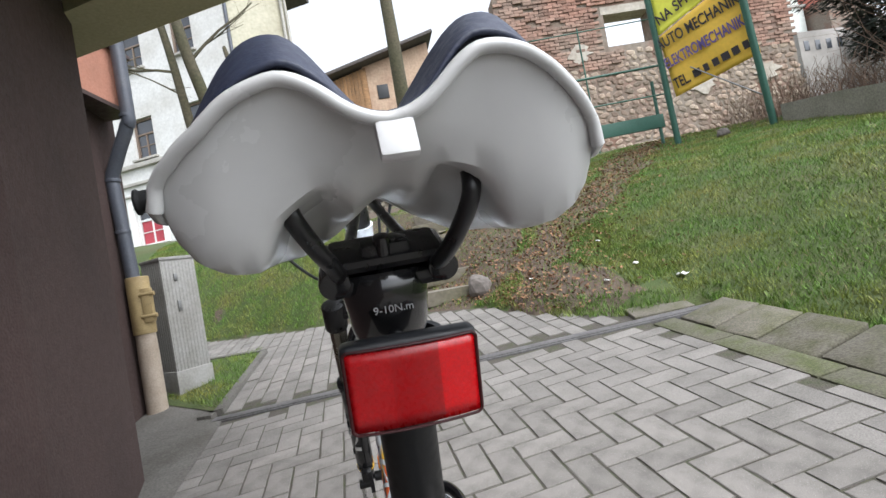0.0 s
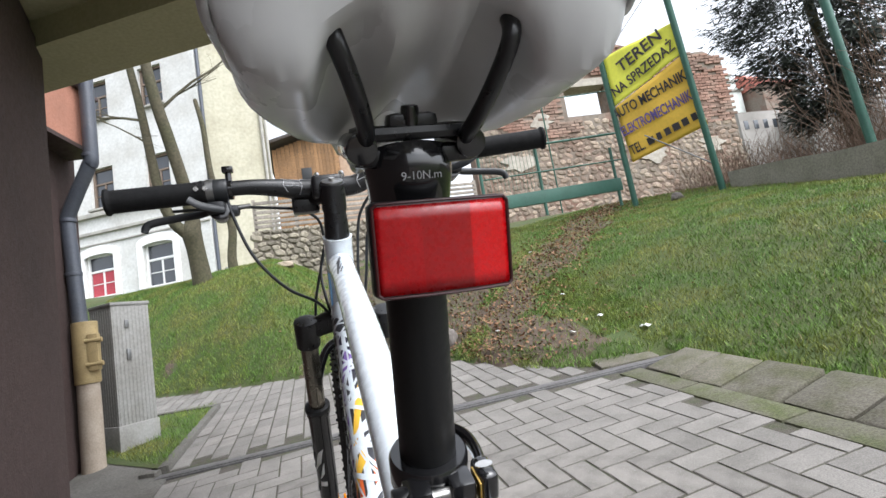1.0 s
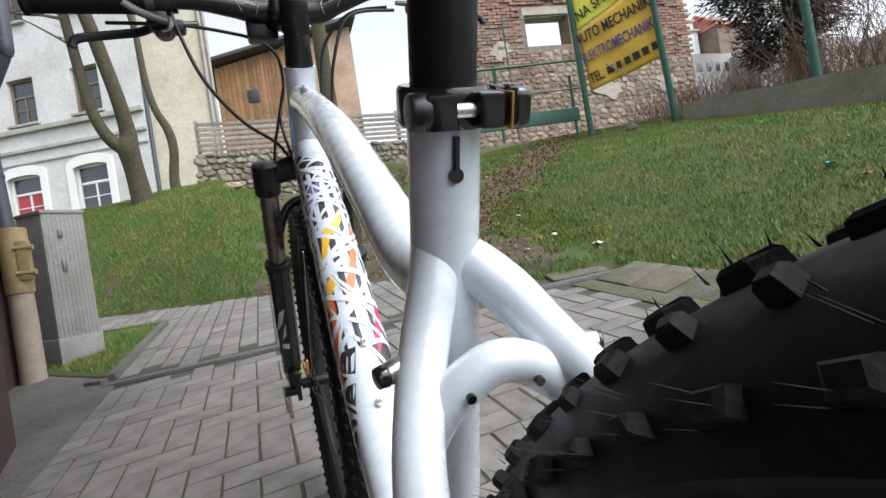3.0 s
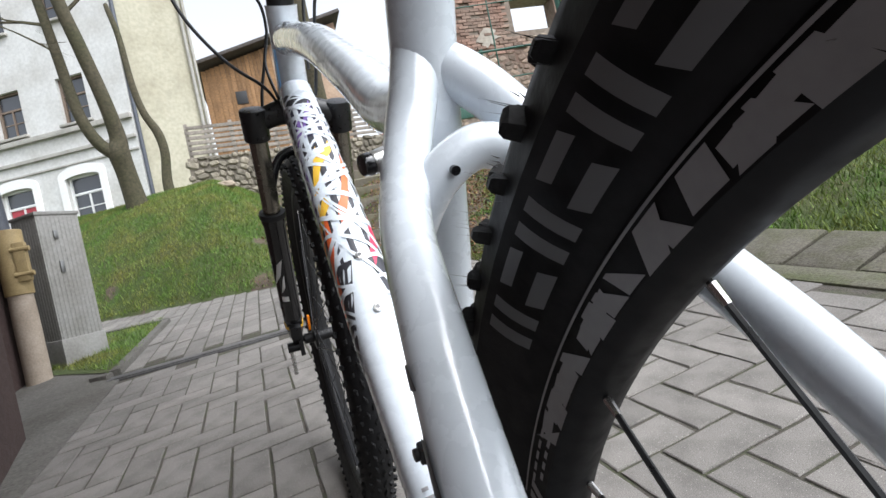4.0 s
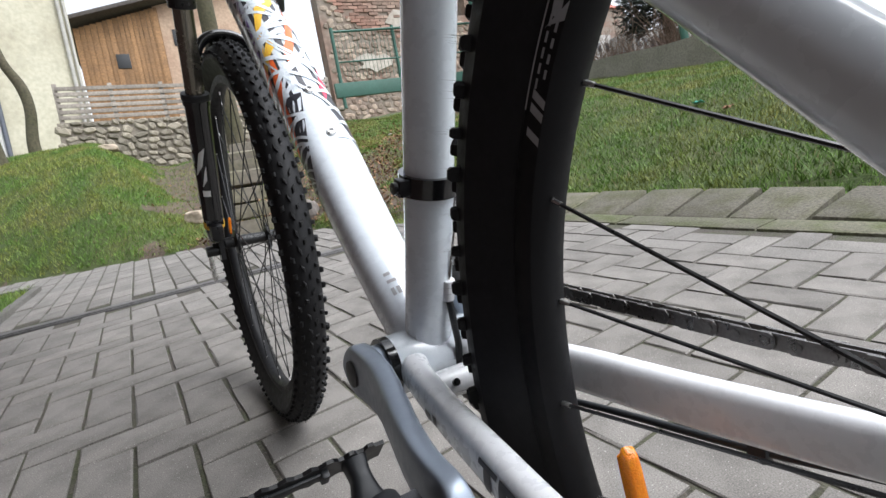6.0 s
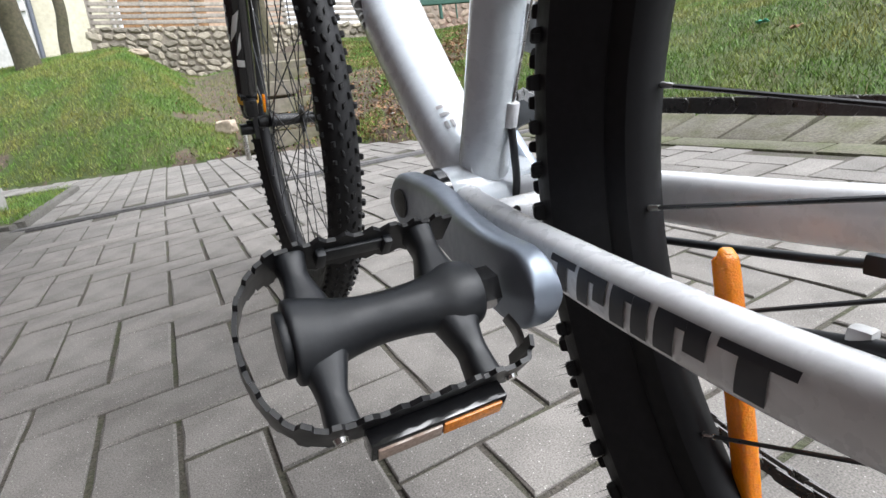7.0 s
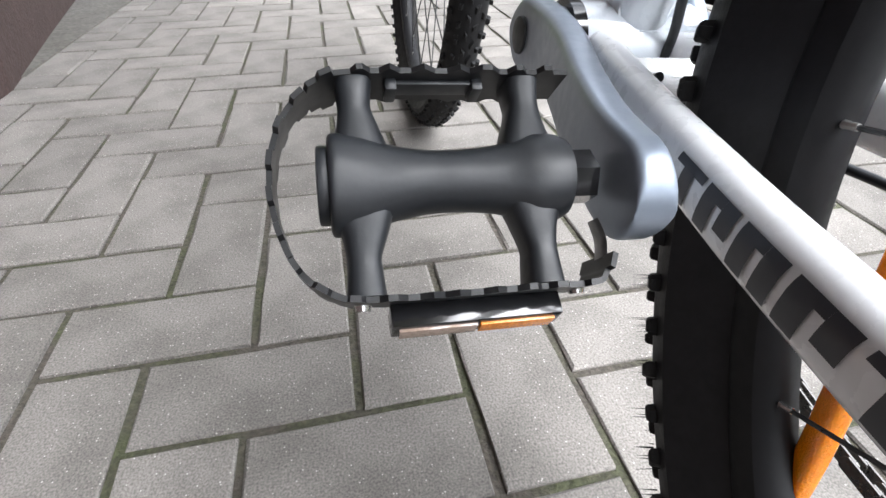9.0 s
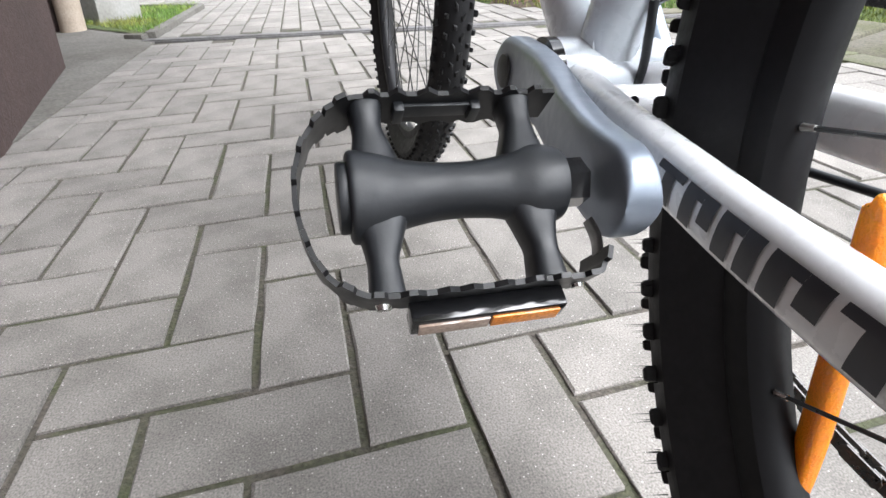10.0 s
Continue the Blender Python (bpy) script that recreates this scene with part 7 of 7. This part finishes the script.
while zz < 6.9:
    x = rng.uniform(0, 0.2)
    h = rng.uniform(0.12, 0.20)
    while x < 8.1:
        w = rng.uniform(0.12, 0.36)
        top = 5.4 + float(np.interp(x, [8.2 * k / 15 for k in range(16)], tops)) - 0.12
        hole_ = 2.72 < x + w and x < 4.42 and 4.35 < zz < 5.75
        red = noise.noise((x * 0.4, zz * 0.55, 9)) + 0.30 * (zz - 4.1)
        if zz + h < top and not hole_ and red < 0.12:
            places.append((RM @ Matrix.Translation((x + w / 2, 0.012, zz + h / 2 + rng.uniform(-0.03, 0.03))) @ Matrix.Rotation(rng.uniform(-0.5, 0.5), 4, "Y") @ Matrix.Diagonal((w * 0.50, rng.uniform(0.03, 0.06), h * 0.52, 1)), rng.randrange(6)))
        x += w
    zz += h * 0.95
zz = 3.0
while zz < 6.9:
    x = 0.14 * (round(zz / 0.085) % 2)
    while x < 8.05:
        top = 5.4 + float(np.interp(x, [8.2 * k / 15 for k in range(16)], tops)) - 0.06
        hole_ = 2.75 < x + 0.13 and x < 4.48 and 4.4 < zz < 5.70
        red = noise.noise((x * 0.4, zz * 0.55, 9)) + 0.30 * (zz - 4.1)
        if zz < top and not hole_ and red >= 0.12 and rng.random() < 0.90:
            courses.append((RM @ Matrix.Translation((x + 0.13, -0.004 + rng.gauss(0, 0.010), zz)) @ Matrix.Rotation(radians(90), 4, "X"), 6))
        x += 0.268
    zz += 0.088
stones_joined("rubble_rest", places, RUINSTONE, ruin, 5)
stones_joined("brick_rest", courses, RUINBRICK, ruin, 6)
for x, zz, size in ((1.2, 3.3, 0.42), (2.1, 4.4, 0.30), (5.2, 3.1, 0.40), (6.3, 4.2, 0.34), (4.9, 4.4, 0.26), (7.2, 3.2, 0.36)):
    o = [(size * (1 + 0.45 * rng.uniform(-1, 1)) * math.cos(a), 0.7 * size * (1 + 0.45 * rng.uniform(-1, 1)) * math.sin(a)) for a in np.linspace(0, 6.28, 19)[:-1]]
    part("plaster_patch", plate(o, 0.06, RM @ Matrix.Translation((x, -0.02, zz)) @ Matrix.Rotation(radians(90), 4, "X")), RUINPLASTER, ruin, smooth=False)

settle(ruin, 1.1643, -10.51, -3.629, -1.415, 0.105)

# ---- green fence, sign, concrete wall ----
gf = thing("green_fence", "dark green metal fence with a plank along its foot", "fence")
part("foot_plank", box((2.0, 0.05, 0.17), (2.86, 6.30, 1.80), 0.006, Matrix.Rotation(radians(-2.2), 4, "Y")), GREENPAINT, gf)
for x, h in ((1.95, 0.75), (2.74, 0.78), (2.95, 1.4), (3.80, 0.6)):
    part("fence_post", rod((x, 6.30, 1.55), (x, 6.30, 1.75 + h), 0.022 if h < 1 else 0.010, segs=10), GREENPAINT, gf)
for z, r in ((2.46, 0.016), (2.10, 0.010), (3.05, 0.008)):
    part("rail", rod((1.95, 6.31, z), (3.84, 6.10, z + 0.02), r, segs=8), GREENPAINT, gf)
own = None
for k in range(15):
    own = rod((2.0 + k * 0.05, 6.285, 1.9), (2.0 + k * 0.05, 6.285, 2.46), 0.003, segs=5, bm=own)
part("mesh_wires", own, GREENPAINT, gf)
settle(gf, 1.1365, -3.37, -0.133, -0.345, 0.277)
sign = thing("advert_sign", "yellow and orange cloth banners tied between two green posts", "sign")
PL, PR = Vector((3.86, 6.02, 0)), Vector((4.41, 5.22, 0))
part("sign_post", rod((3.88, 6.06, 1.2), (3.70, 5.90, 3.95), 0.036, segs=16), GREENPAINT, sign)
part("sign_post", rod((4.43, 5.25, 1.2), (4.10, 5.05, 3.75), 0.036, segs=16), GREENPAINT, sign)
part("strut", rod((4.38, 5.23, 1.72), (3.98, 5.75, 2.30), 0.008, segs=8), DULLSTEEL, sign)
part("guy_wire", rod((3.74, 5.93, 3.36), (4.13, 5.07, 3.95), 0.004, segs=6), BLACKSATIN, sign)


def banner(corners, m, name):
    """Cloth between four corners, slightly wavy: lower left, lower right, upper right, upper left."""
    a, b2, c, d2 = [Vector(q) for q in corners]
    own = bmesh.new()
    n = 16
    nrm = (b2 - a).cross(d2 - a).normalized()
    g = {}
    for i in range(n + 1):
        for j in range(n + 1):
            u, v = i / n, j / n
            p = (a * (1 - u) + b2 * u) * (1 - v) + (d2 * (1 - u) + c * u) * v
            p += nrm * 0.014 * math.sin(u * 9 + v * 5) * math.sin(math.pi * u)
            g[i, j] = own.verts.new(p)
    for i in range(n):
        for j in range(n):
            own.faces.new((g[i, j], g[i + 1, j], g[i + 1, j + 1], g[i, j + 1]))
    ob = part(name, own, m, sign)
    sm2 = ob.modifiers.new("thick", "SOLIDIFY")
    sm2.thickness = 0.003
    x = (b2 - a).normalized()
    y = (d2 - a).normalized()
    y2 = (y - x * y.dot(x)).normalized()
    return a, b2, c, d2, x, y2, x.cross(y2)


def lettering(q, u, v, text, size, m, stretch=1.0):
    a, b2, c, d2, x, y2, n = q
    p = (a * (1 - u) + b2 * u) * (1 - v) + (d2 * (1 - u) + c * u) * v + n * 0.020
    bas = Matrix(((x.x, y2.x, n.x, p.x), (x.y, y2.y, n.y, p.y), (x.z, y2.z, n.z, p.z), (0, 0, 0, 1)))
    words(text, size, bas @ Matrix.Diagonal((stretch, 1, 1, 1)), m, sign, "lettering", 0.001)
    return bas


yb = banner([(3.80, 5.94, 2.77), (4.21, 5.12, 3.00), (4.17, 5.09, 3.36), (3.755, 5.90, 3.40)], BANNERYELLOW, "yellow_banner")
lettering(yb, 0.50, 0.72, "TEREN", 0.20, BANNERINK, 1.0)
lettering(yb, 0.48, 0.28, "NA SPRZEDAŻ", 0.17, BANNERINK, 0.78)
ob_b = banner([(3.915, 6.00, 2.05), (4.385, 5.20, 2.17), (4.215, 5.125, 2.985), (3.805, 5.945, 2.755)], BANNERORANGE, "orange_banner")
lettering(ob_b, 0.50, 0.80, "AUTO MECHANIKA", 0.17, BANNERINK, 0.66)
lettering(ob_b, 0.50, 0.50, "ELEKTROMECHANIKA", 0.17, BANNERBLUE, 0.56)
bas = lettering(ob_b, 0.13, 0.18, "TEL.", 0.17, BANNERINK, 0.6)
own = None
for k, w in enumerate((0.15, 0.10, 0.12, 0.15, 0.13, 0.11)):
    u = 0.32 + 0.115 * k
    a, b2, c, d2, x, y2, n = ob_b
    p = (a * (1 - u) + b2 * u) * 0.82 + (d2 * (1 - u) + c * u) * 0.18 + n * 0.020
    own = box((w * 0.55, 0.085, 0.002), (0, 0, 0), 0, Matrix(((x.x, y2.x, n.x, p.x), (x.y, y2.y, n.y, p.y), (x.z, y2.z, n.z, p.z), (0, 0, 0, 1))), bm=own)
part("number_bars", own, BANNERINK, sign)
settle(sign, 1.1743, -1.51, -0.096, -0.718, 0.181)
own = bmesh.new()
foot = [(5.28, 5.2), (5.25, 4.4), (5.17, 3.74), (5.13, 3.27), (5.12, 2.87), (5.08, 1.5), (5.0, -1.0)]
tops2 = [2.06, 1.94, 1.81, 1.75, 1.67, 1.50, 1.30]
rows = []
for (x, y), t2 in zip(foot, tops2):
    rows.append([own.verts.new(p) for p in ((x, y, t2 - 1.0), (x, y, t2), (x + 0.20, y + 0.09, t2), (x + 0.20, y + 0.09, t2 - 1.0))])
for r0, r1 in zip(rows, rows[1:]):
    for k in range(4):
        own.faces.new((r0[k], r0[(k + 1) % 4], r1[(k + 1) % 4], r1[k]))
own.faces.new(rows[0])
own.faces.new(rows[-1][::-1])
bmesh.ops.recalc_face_normals(own, faces=own.faces[:])
tagged(part("wall_bank_top", own, WALLCONCRETE, smooth=False), "low stained concrete wall along the top of the grass bank", "wall", kind="structure")
gp = thing("green_post", "leaning dark green metal fence post behind the concrete wall", "post")
part("post_tube", rod((5.90, 3.86, 0.9), (5.84, 3.95, 4.4), 0.046, segs=16), GREENPAINT, gp)


# ---- trees, conifer, hedge ----
def tree(name, label, stems, twigs, seed, spread=1.0):
    r = random.Random(seed)
    ob = thing(name, label, "tree")
    first = None
    ends = []
    for rows in stems:
        p = part("trunk" if first is None else "limb", sweep([(*q[:3], q[3] * 0.86) for q in rows], 14, steps=8), BARK, ob)
        first = first or p
        ends.append(rows)
    own_v, own_f = [], []

    def stick(a, b2, r0, r1):
        t = (b2 - a).normalized()
        u = t.orthogonal().normalized()
        w = t.cross(u)
        base = len(own_v)
        for p, rad in ((a, r0), (b2, r1)):
            for k in range(4):
                an = k * math.pi / 2
                own_v.append(p + u * rad * math.cos(an) + w * rad * math.sin(an))
        for k in range(4):
            own_f.append((base + k, base + (k + 1) % 4, base + 4 + (k + 1) % 4, base + 4 + k))

    def grow(p, d, length, rad, depth):
        q = p
        for _ in range(4):
            d = (d + Vector((r.gauss(0, 0.18), r.gauss(0, 0.18), r.gauss(0.03, 0.14)))).normalized()
            n2 = q + d * length / 4
            stick(q, n2, rad, rad * 0.82)
            rad *= 0.82
            q = n2
            if depth and r.random() < 0.8:
                side = (d + Vector((r.gauss(0, 0.8), r.gauss(0, 0.8), r.gauss(0.1, 0.5)))).normalized()
                grow(q, side, length * 0.6, rad * 0.65, depth - 1)

    for x, y, z, dx, dy, dz, ln, rad in twigs:
        grow(Vector((x, y, z)), Vector((dx, dy, dz)).normalized(), ln * spread, rad, 3)
    if own_v:
        data_part("twig_tangle", own_v, own_f, BARK, ob)["kind"] = "stuff"
    return ob


tree("forked_tree", "bare forked tree with olive bark growing on the grass slope", [
    [(-1.45, 7.72, 1.30, 0.21), (-1.48, 7.68, 1.86, 0.16), (-1.51, 7.60, 2.30, 0.14), (-1.53, 7.53, 2.56, 0.15), (-1.50, 7.50, 2.75, 0.115), (-1.54, 7.38, 3.2, 0.10), (-1.64, 7.25, 3.8, 0.095), (-1.76, 7.12, 4.5, 0.085), (-1.9, 7.0, 5.8, 0.065), (-2.0, 6.9, 7.2, 0.03)],
    [(-1.53, 7.53, 2.50, 0.10), (-1.71, 7.48, 2.68, 0.09), (-1.82, 7.42, 2.95, 0.08), (-1.87, 7.38, 3.25, 0.075), (-1.91, 7.28, 3.8, 0.068), (-1.96, 7.18, 4.4, 0.06), (-2.1, 7.0, 5.6, 0.045), (-2.2, 6.9, 6.8, 0.02)]],
    [(-1.94, 7.22, 4.1, -0.9, 0.1, 0.15, 1.0, 0.022), (-1.72, 7.18, 4.2, 0.8, 0, 0.55, 1.2, 0.026), (-1.85, 7.05, 5.2, 0.7, 0.2, 0.4, 1.3, 0.02), (-2.05, 7.1, 5.1, -0.8, -0.2, 0.4, 1.2, 0.02), (-1.95, 7.0, 6.3, 0.3, 0.1, 1, 1.4, 0.02), (-1.92, 7.28, 3.8, -0.5, -0.4, 0.25, 0.8, 0.014)], 11)
pollard = tree("pollard_tree", "slim bare tree with a bent grey trunk beside the stone wall", [
    [(-1.05, 8.9, 1.4, 0.12), (-1.08, 8.9, 1.9, 0.095), (-1.02, 8.88, 2.4, 0.085), (-1.06, 8.86, 2.75, 0.085), (-1.20, 8.82, 3.1, 0.07), (-1.28, 8.8, 3.6, 0.062), (-1.32, 8.8, 4.4, 0.055), (-1.40, 8.8, 4.9, 0.045), (-1.41, 8.8, 4.95, 0.02)]], [], 12)
settle(pollard, 0.9017, 0.72, -0.138, 0.781, 0.627)
tree("straight_tree", "straight bare tree with smooth olive trunk beside the path", [
    [(1.24, 7.9, 1.2, 0.17), (1.19, 7.74, 2.36, 0.14), (1.14, 7.58, 3.17, 0.13), (1.12, 7.46, 3.9, 0.12), (1.12, 7.42, 4.6, 0.11), (1.10, 7.4, 6.8, 0.08), (1.12, 7.3, 8.8, 0.04)]],
    [(1.05, 7.6, 5.6, 0.8, 0.1, 0.6, 1.4, 0.03), (1.05, 7.5, 6.3, -0.8, 0.1, 0.6, 1.4, 0.03), (1.08, 7.4, 7.4, 0.2, 0.2, 1, 1.4, 0.03)], 13)
conifer = thing("conifer", "dark dense conifer growing behind the concrete wall", "tree")
CX, CY = 6.98, 4.95
part("trunk", sweep([(CX + 0.25, CY - 0.1, 1.3, 0.09), (CX + 0.22, CY, 2.2, 0.08), (CX + 0.1, CY, 3.6, 0.06), (CX, CY, 6.0, 0.02)], 12), BARK, conifer)
vs, fs = [], []
cr = random.Random(31)
for _ in range(400):
    zz = cr.uniform(2.2, 6.2)
    rad = min(0.42 + 0.36 * (zz - 2.2), 1.10) * cr.uniform(0.2, 1.0) ** 0.6
    an = cr.uniform(0, 6.283)
    c = Vector((CX + rad * math.cos(an), CY + rad * math.sin(an), zz - 0.25 * rad + cr.gauss(0, 0.08)))
    out = Vector((math.cos(an), math.sin(an), cr.uniform(-0.7, 0.1))).normalized()
    for _k in range(60):
        p = c + Vector((cr.gauss(0, 0.10), cr.gauss(0, 0.10), cr.gauss(0, 0.09)))
        d = (out + Vector((cr.gauss(0, 0.5), cr.gauss(0, 0.5), cr.gauss(0, 0.5)))).normalized()
        w = d.orthogonal().normalized() * cr.uniform(0.012, 0.026)
        l = cr.uniform(0.07, 0.18)
        base = len(vs)
        vs.extend([p - w, p + w, p + d * l])
        fs.append((base, base + 1, base + 2))
crown = data_part("crown", vs, fs, NEEDLE, conifer)
settle(conifer, 1.0, 0, 0, 0, 0.45)


def shrub(name, label, spots2, n, h, seed, m):
    r = random.Random(seed)
    vs, fs = [], []
    for x, y, z in spots2:
        for _ in range(n):
            p = Vector((x + r.gauss(0, 0.28), y + r.gauss(0, 0.22), z))
            d = Vector((r.gauss(0, 0.28), r.gauss(0, 0.28), 1)).normalized()
            rad = r.uniform(0.003, 0.007)
            steps2 = 5
            for k in range(steps2):
                q = p + d * h * r.uniform(0.6, 1.2) / steps2
                u = d.orthogonal().normalized() * rad
                w = d.cross(u)
                base = len(vs)
                r2 = 0.8
                vs.extend([p + u, p - u * 0.5 + w * 0.86, p - u * 0.5 - w * 0.86, q + u * r2, q - u * 0.5 * r2 + w * 0.86 * r2, q - u * 0.5 * r2 - w * 0.86 * r2])
                fs.extend([(base, base + 1, base + 4, base + 3), (base + 1, base + 2, base + 5, base + 4), (base + 2, base, base + 3, base + 5)])
                p = q
                rad *= r2
                d = (d + Vector((r.gauss(0, 0.28), r.gauss(0, 0.28), r.gauss(-0.03, 0.15)))).normalized()
    return tagged(data_part(name, vs, fs, m), label, "shrub", kind="stuff")


shrub("bare_hedge", "tangle of bare brown hedge twigs behind the concrete wall", [(5.70 + 0.11 * k, 5.8 - 0.16 * k + 0.4 * (k % 3), 1.80) for k in range(12)], 70, 0.85, 41, TWIG)
shrub("bare_bush", "tall arching bare grey twigs behind the concrete wall", [(6.5 + 0.10 * k, 4.2 - 0.26 * k, 1.6) for k in range(8)], 60, 2.1, 42, TWIG)

# ---- town in the distance ----
tower = thing("church_tower", "pale stepped church tower far off over the town", "tower")
for z0b, z1b, w in ((5, 20.6, 3.2), (20.6, 22.2, 2.6), (22.2, 23.4, 1.9)):
    part("tower_stage", box((w, w, z1b - z0b), (54.6, 63.5, (z0b + z1b) / 2), 0.1), TOWERPALE, tower)
    part("tower_cornice", box((w + 0.5, w + 0.5, 0.35), (54.6, 63.5, z1b - 0.1), 0.05), TRIM, tower)
part("spire", rod((54.6, 63.5, 23.4), (54.6, 63.5, 26.0), 0.8, 0.05, 8), TOWERPALE, tower)
hall = thing("red_roofed_house", "far house with a red clay roof", "house")
part("wall", box((6.2, 8, 14), (59.9, 63.0, 13.0)), RUBBLE, hall)
own = bmesh.new()
vs = [own.verts.new(p) for p in ((56.6, 58.6, 20.0), (63.2, 58.6, 20.0), (63.2, 67.4, 20.0), (56.6, 67.4, 20.0), (57.2, 63, 23.4), (62.6, 63, 22.8))]
for q in ((0, 1, 5, 4), (2, 3, 4, 5), (0, 4, 3), (1, 2, 5), (0, 3, 2, 1)):
    own.faces.new([vs[i] for i in q])
part("roof", own, ROOFRED, hall, smooth=False)
row = thing("far_houses", "low grey town houses in the distance", "house")
for k in range(5):
    part("facade", box((7, 6, 10), (44 + 6.5 * k, 62 - 4.0 * k, 10.0 - 0.7 * k), 0.05), TOWNGREY, row)
    for a in range(4):
        part("window_opening", box((0.7, 0.06, 1.2), (41.5 + 6.5 * k + 1.6 * a, 58.98 - 4.0 * k, 13.2 - 0.7 * k), 0.02), PANE, row)
for ob in (tower, hall, row):
    settle(ob, 0.9304, -0.41, 8.789, -2.388, 6.271)
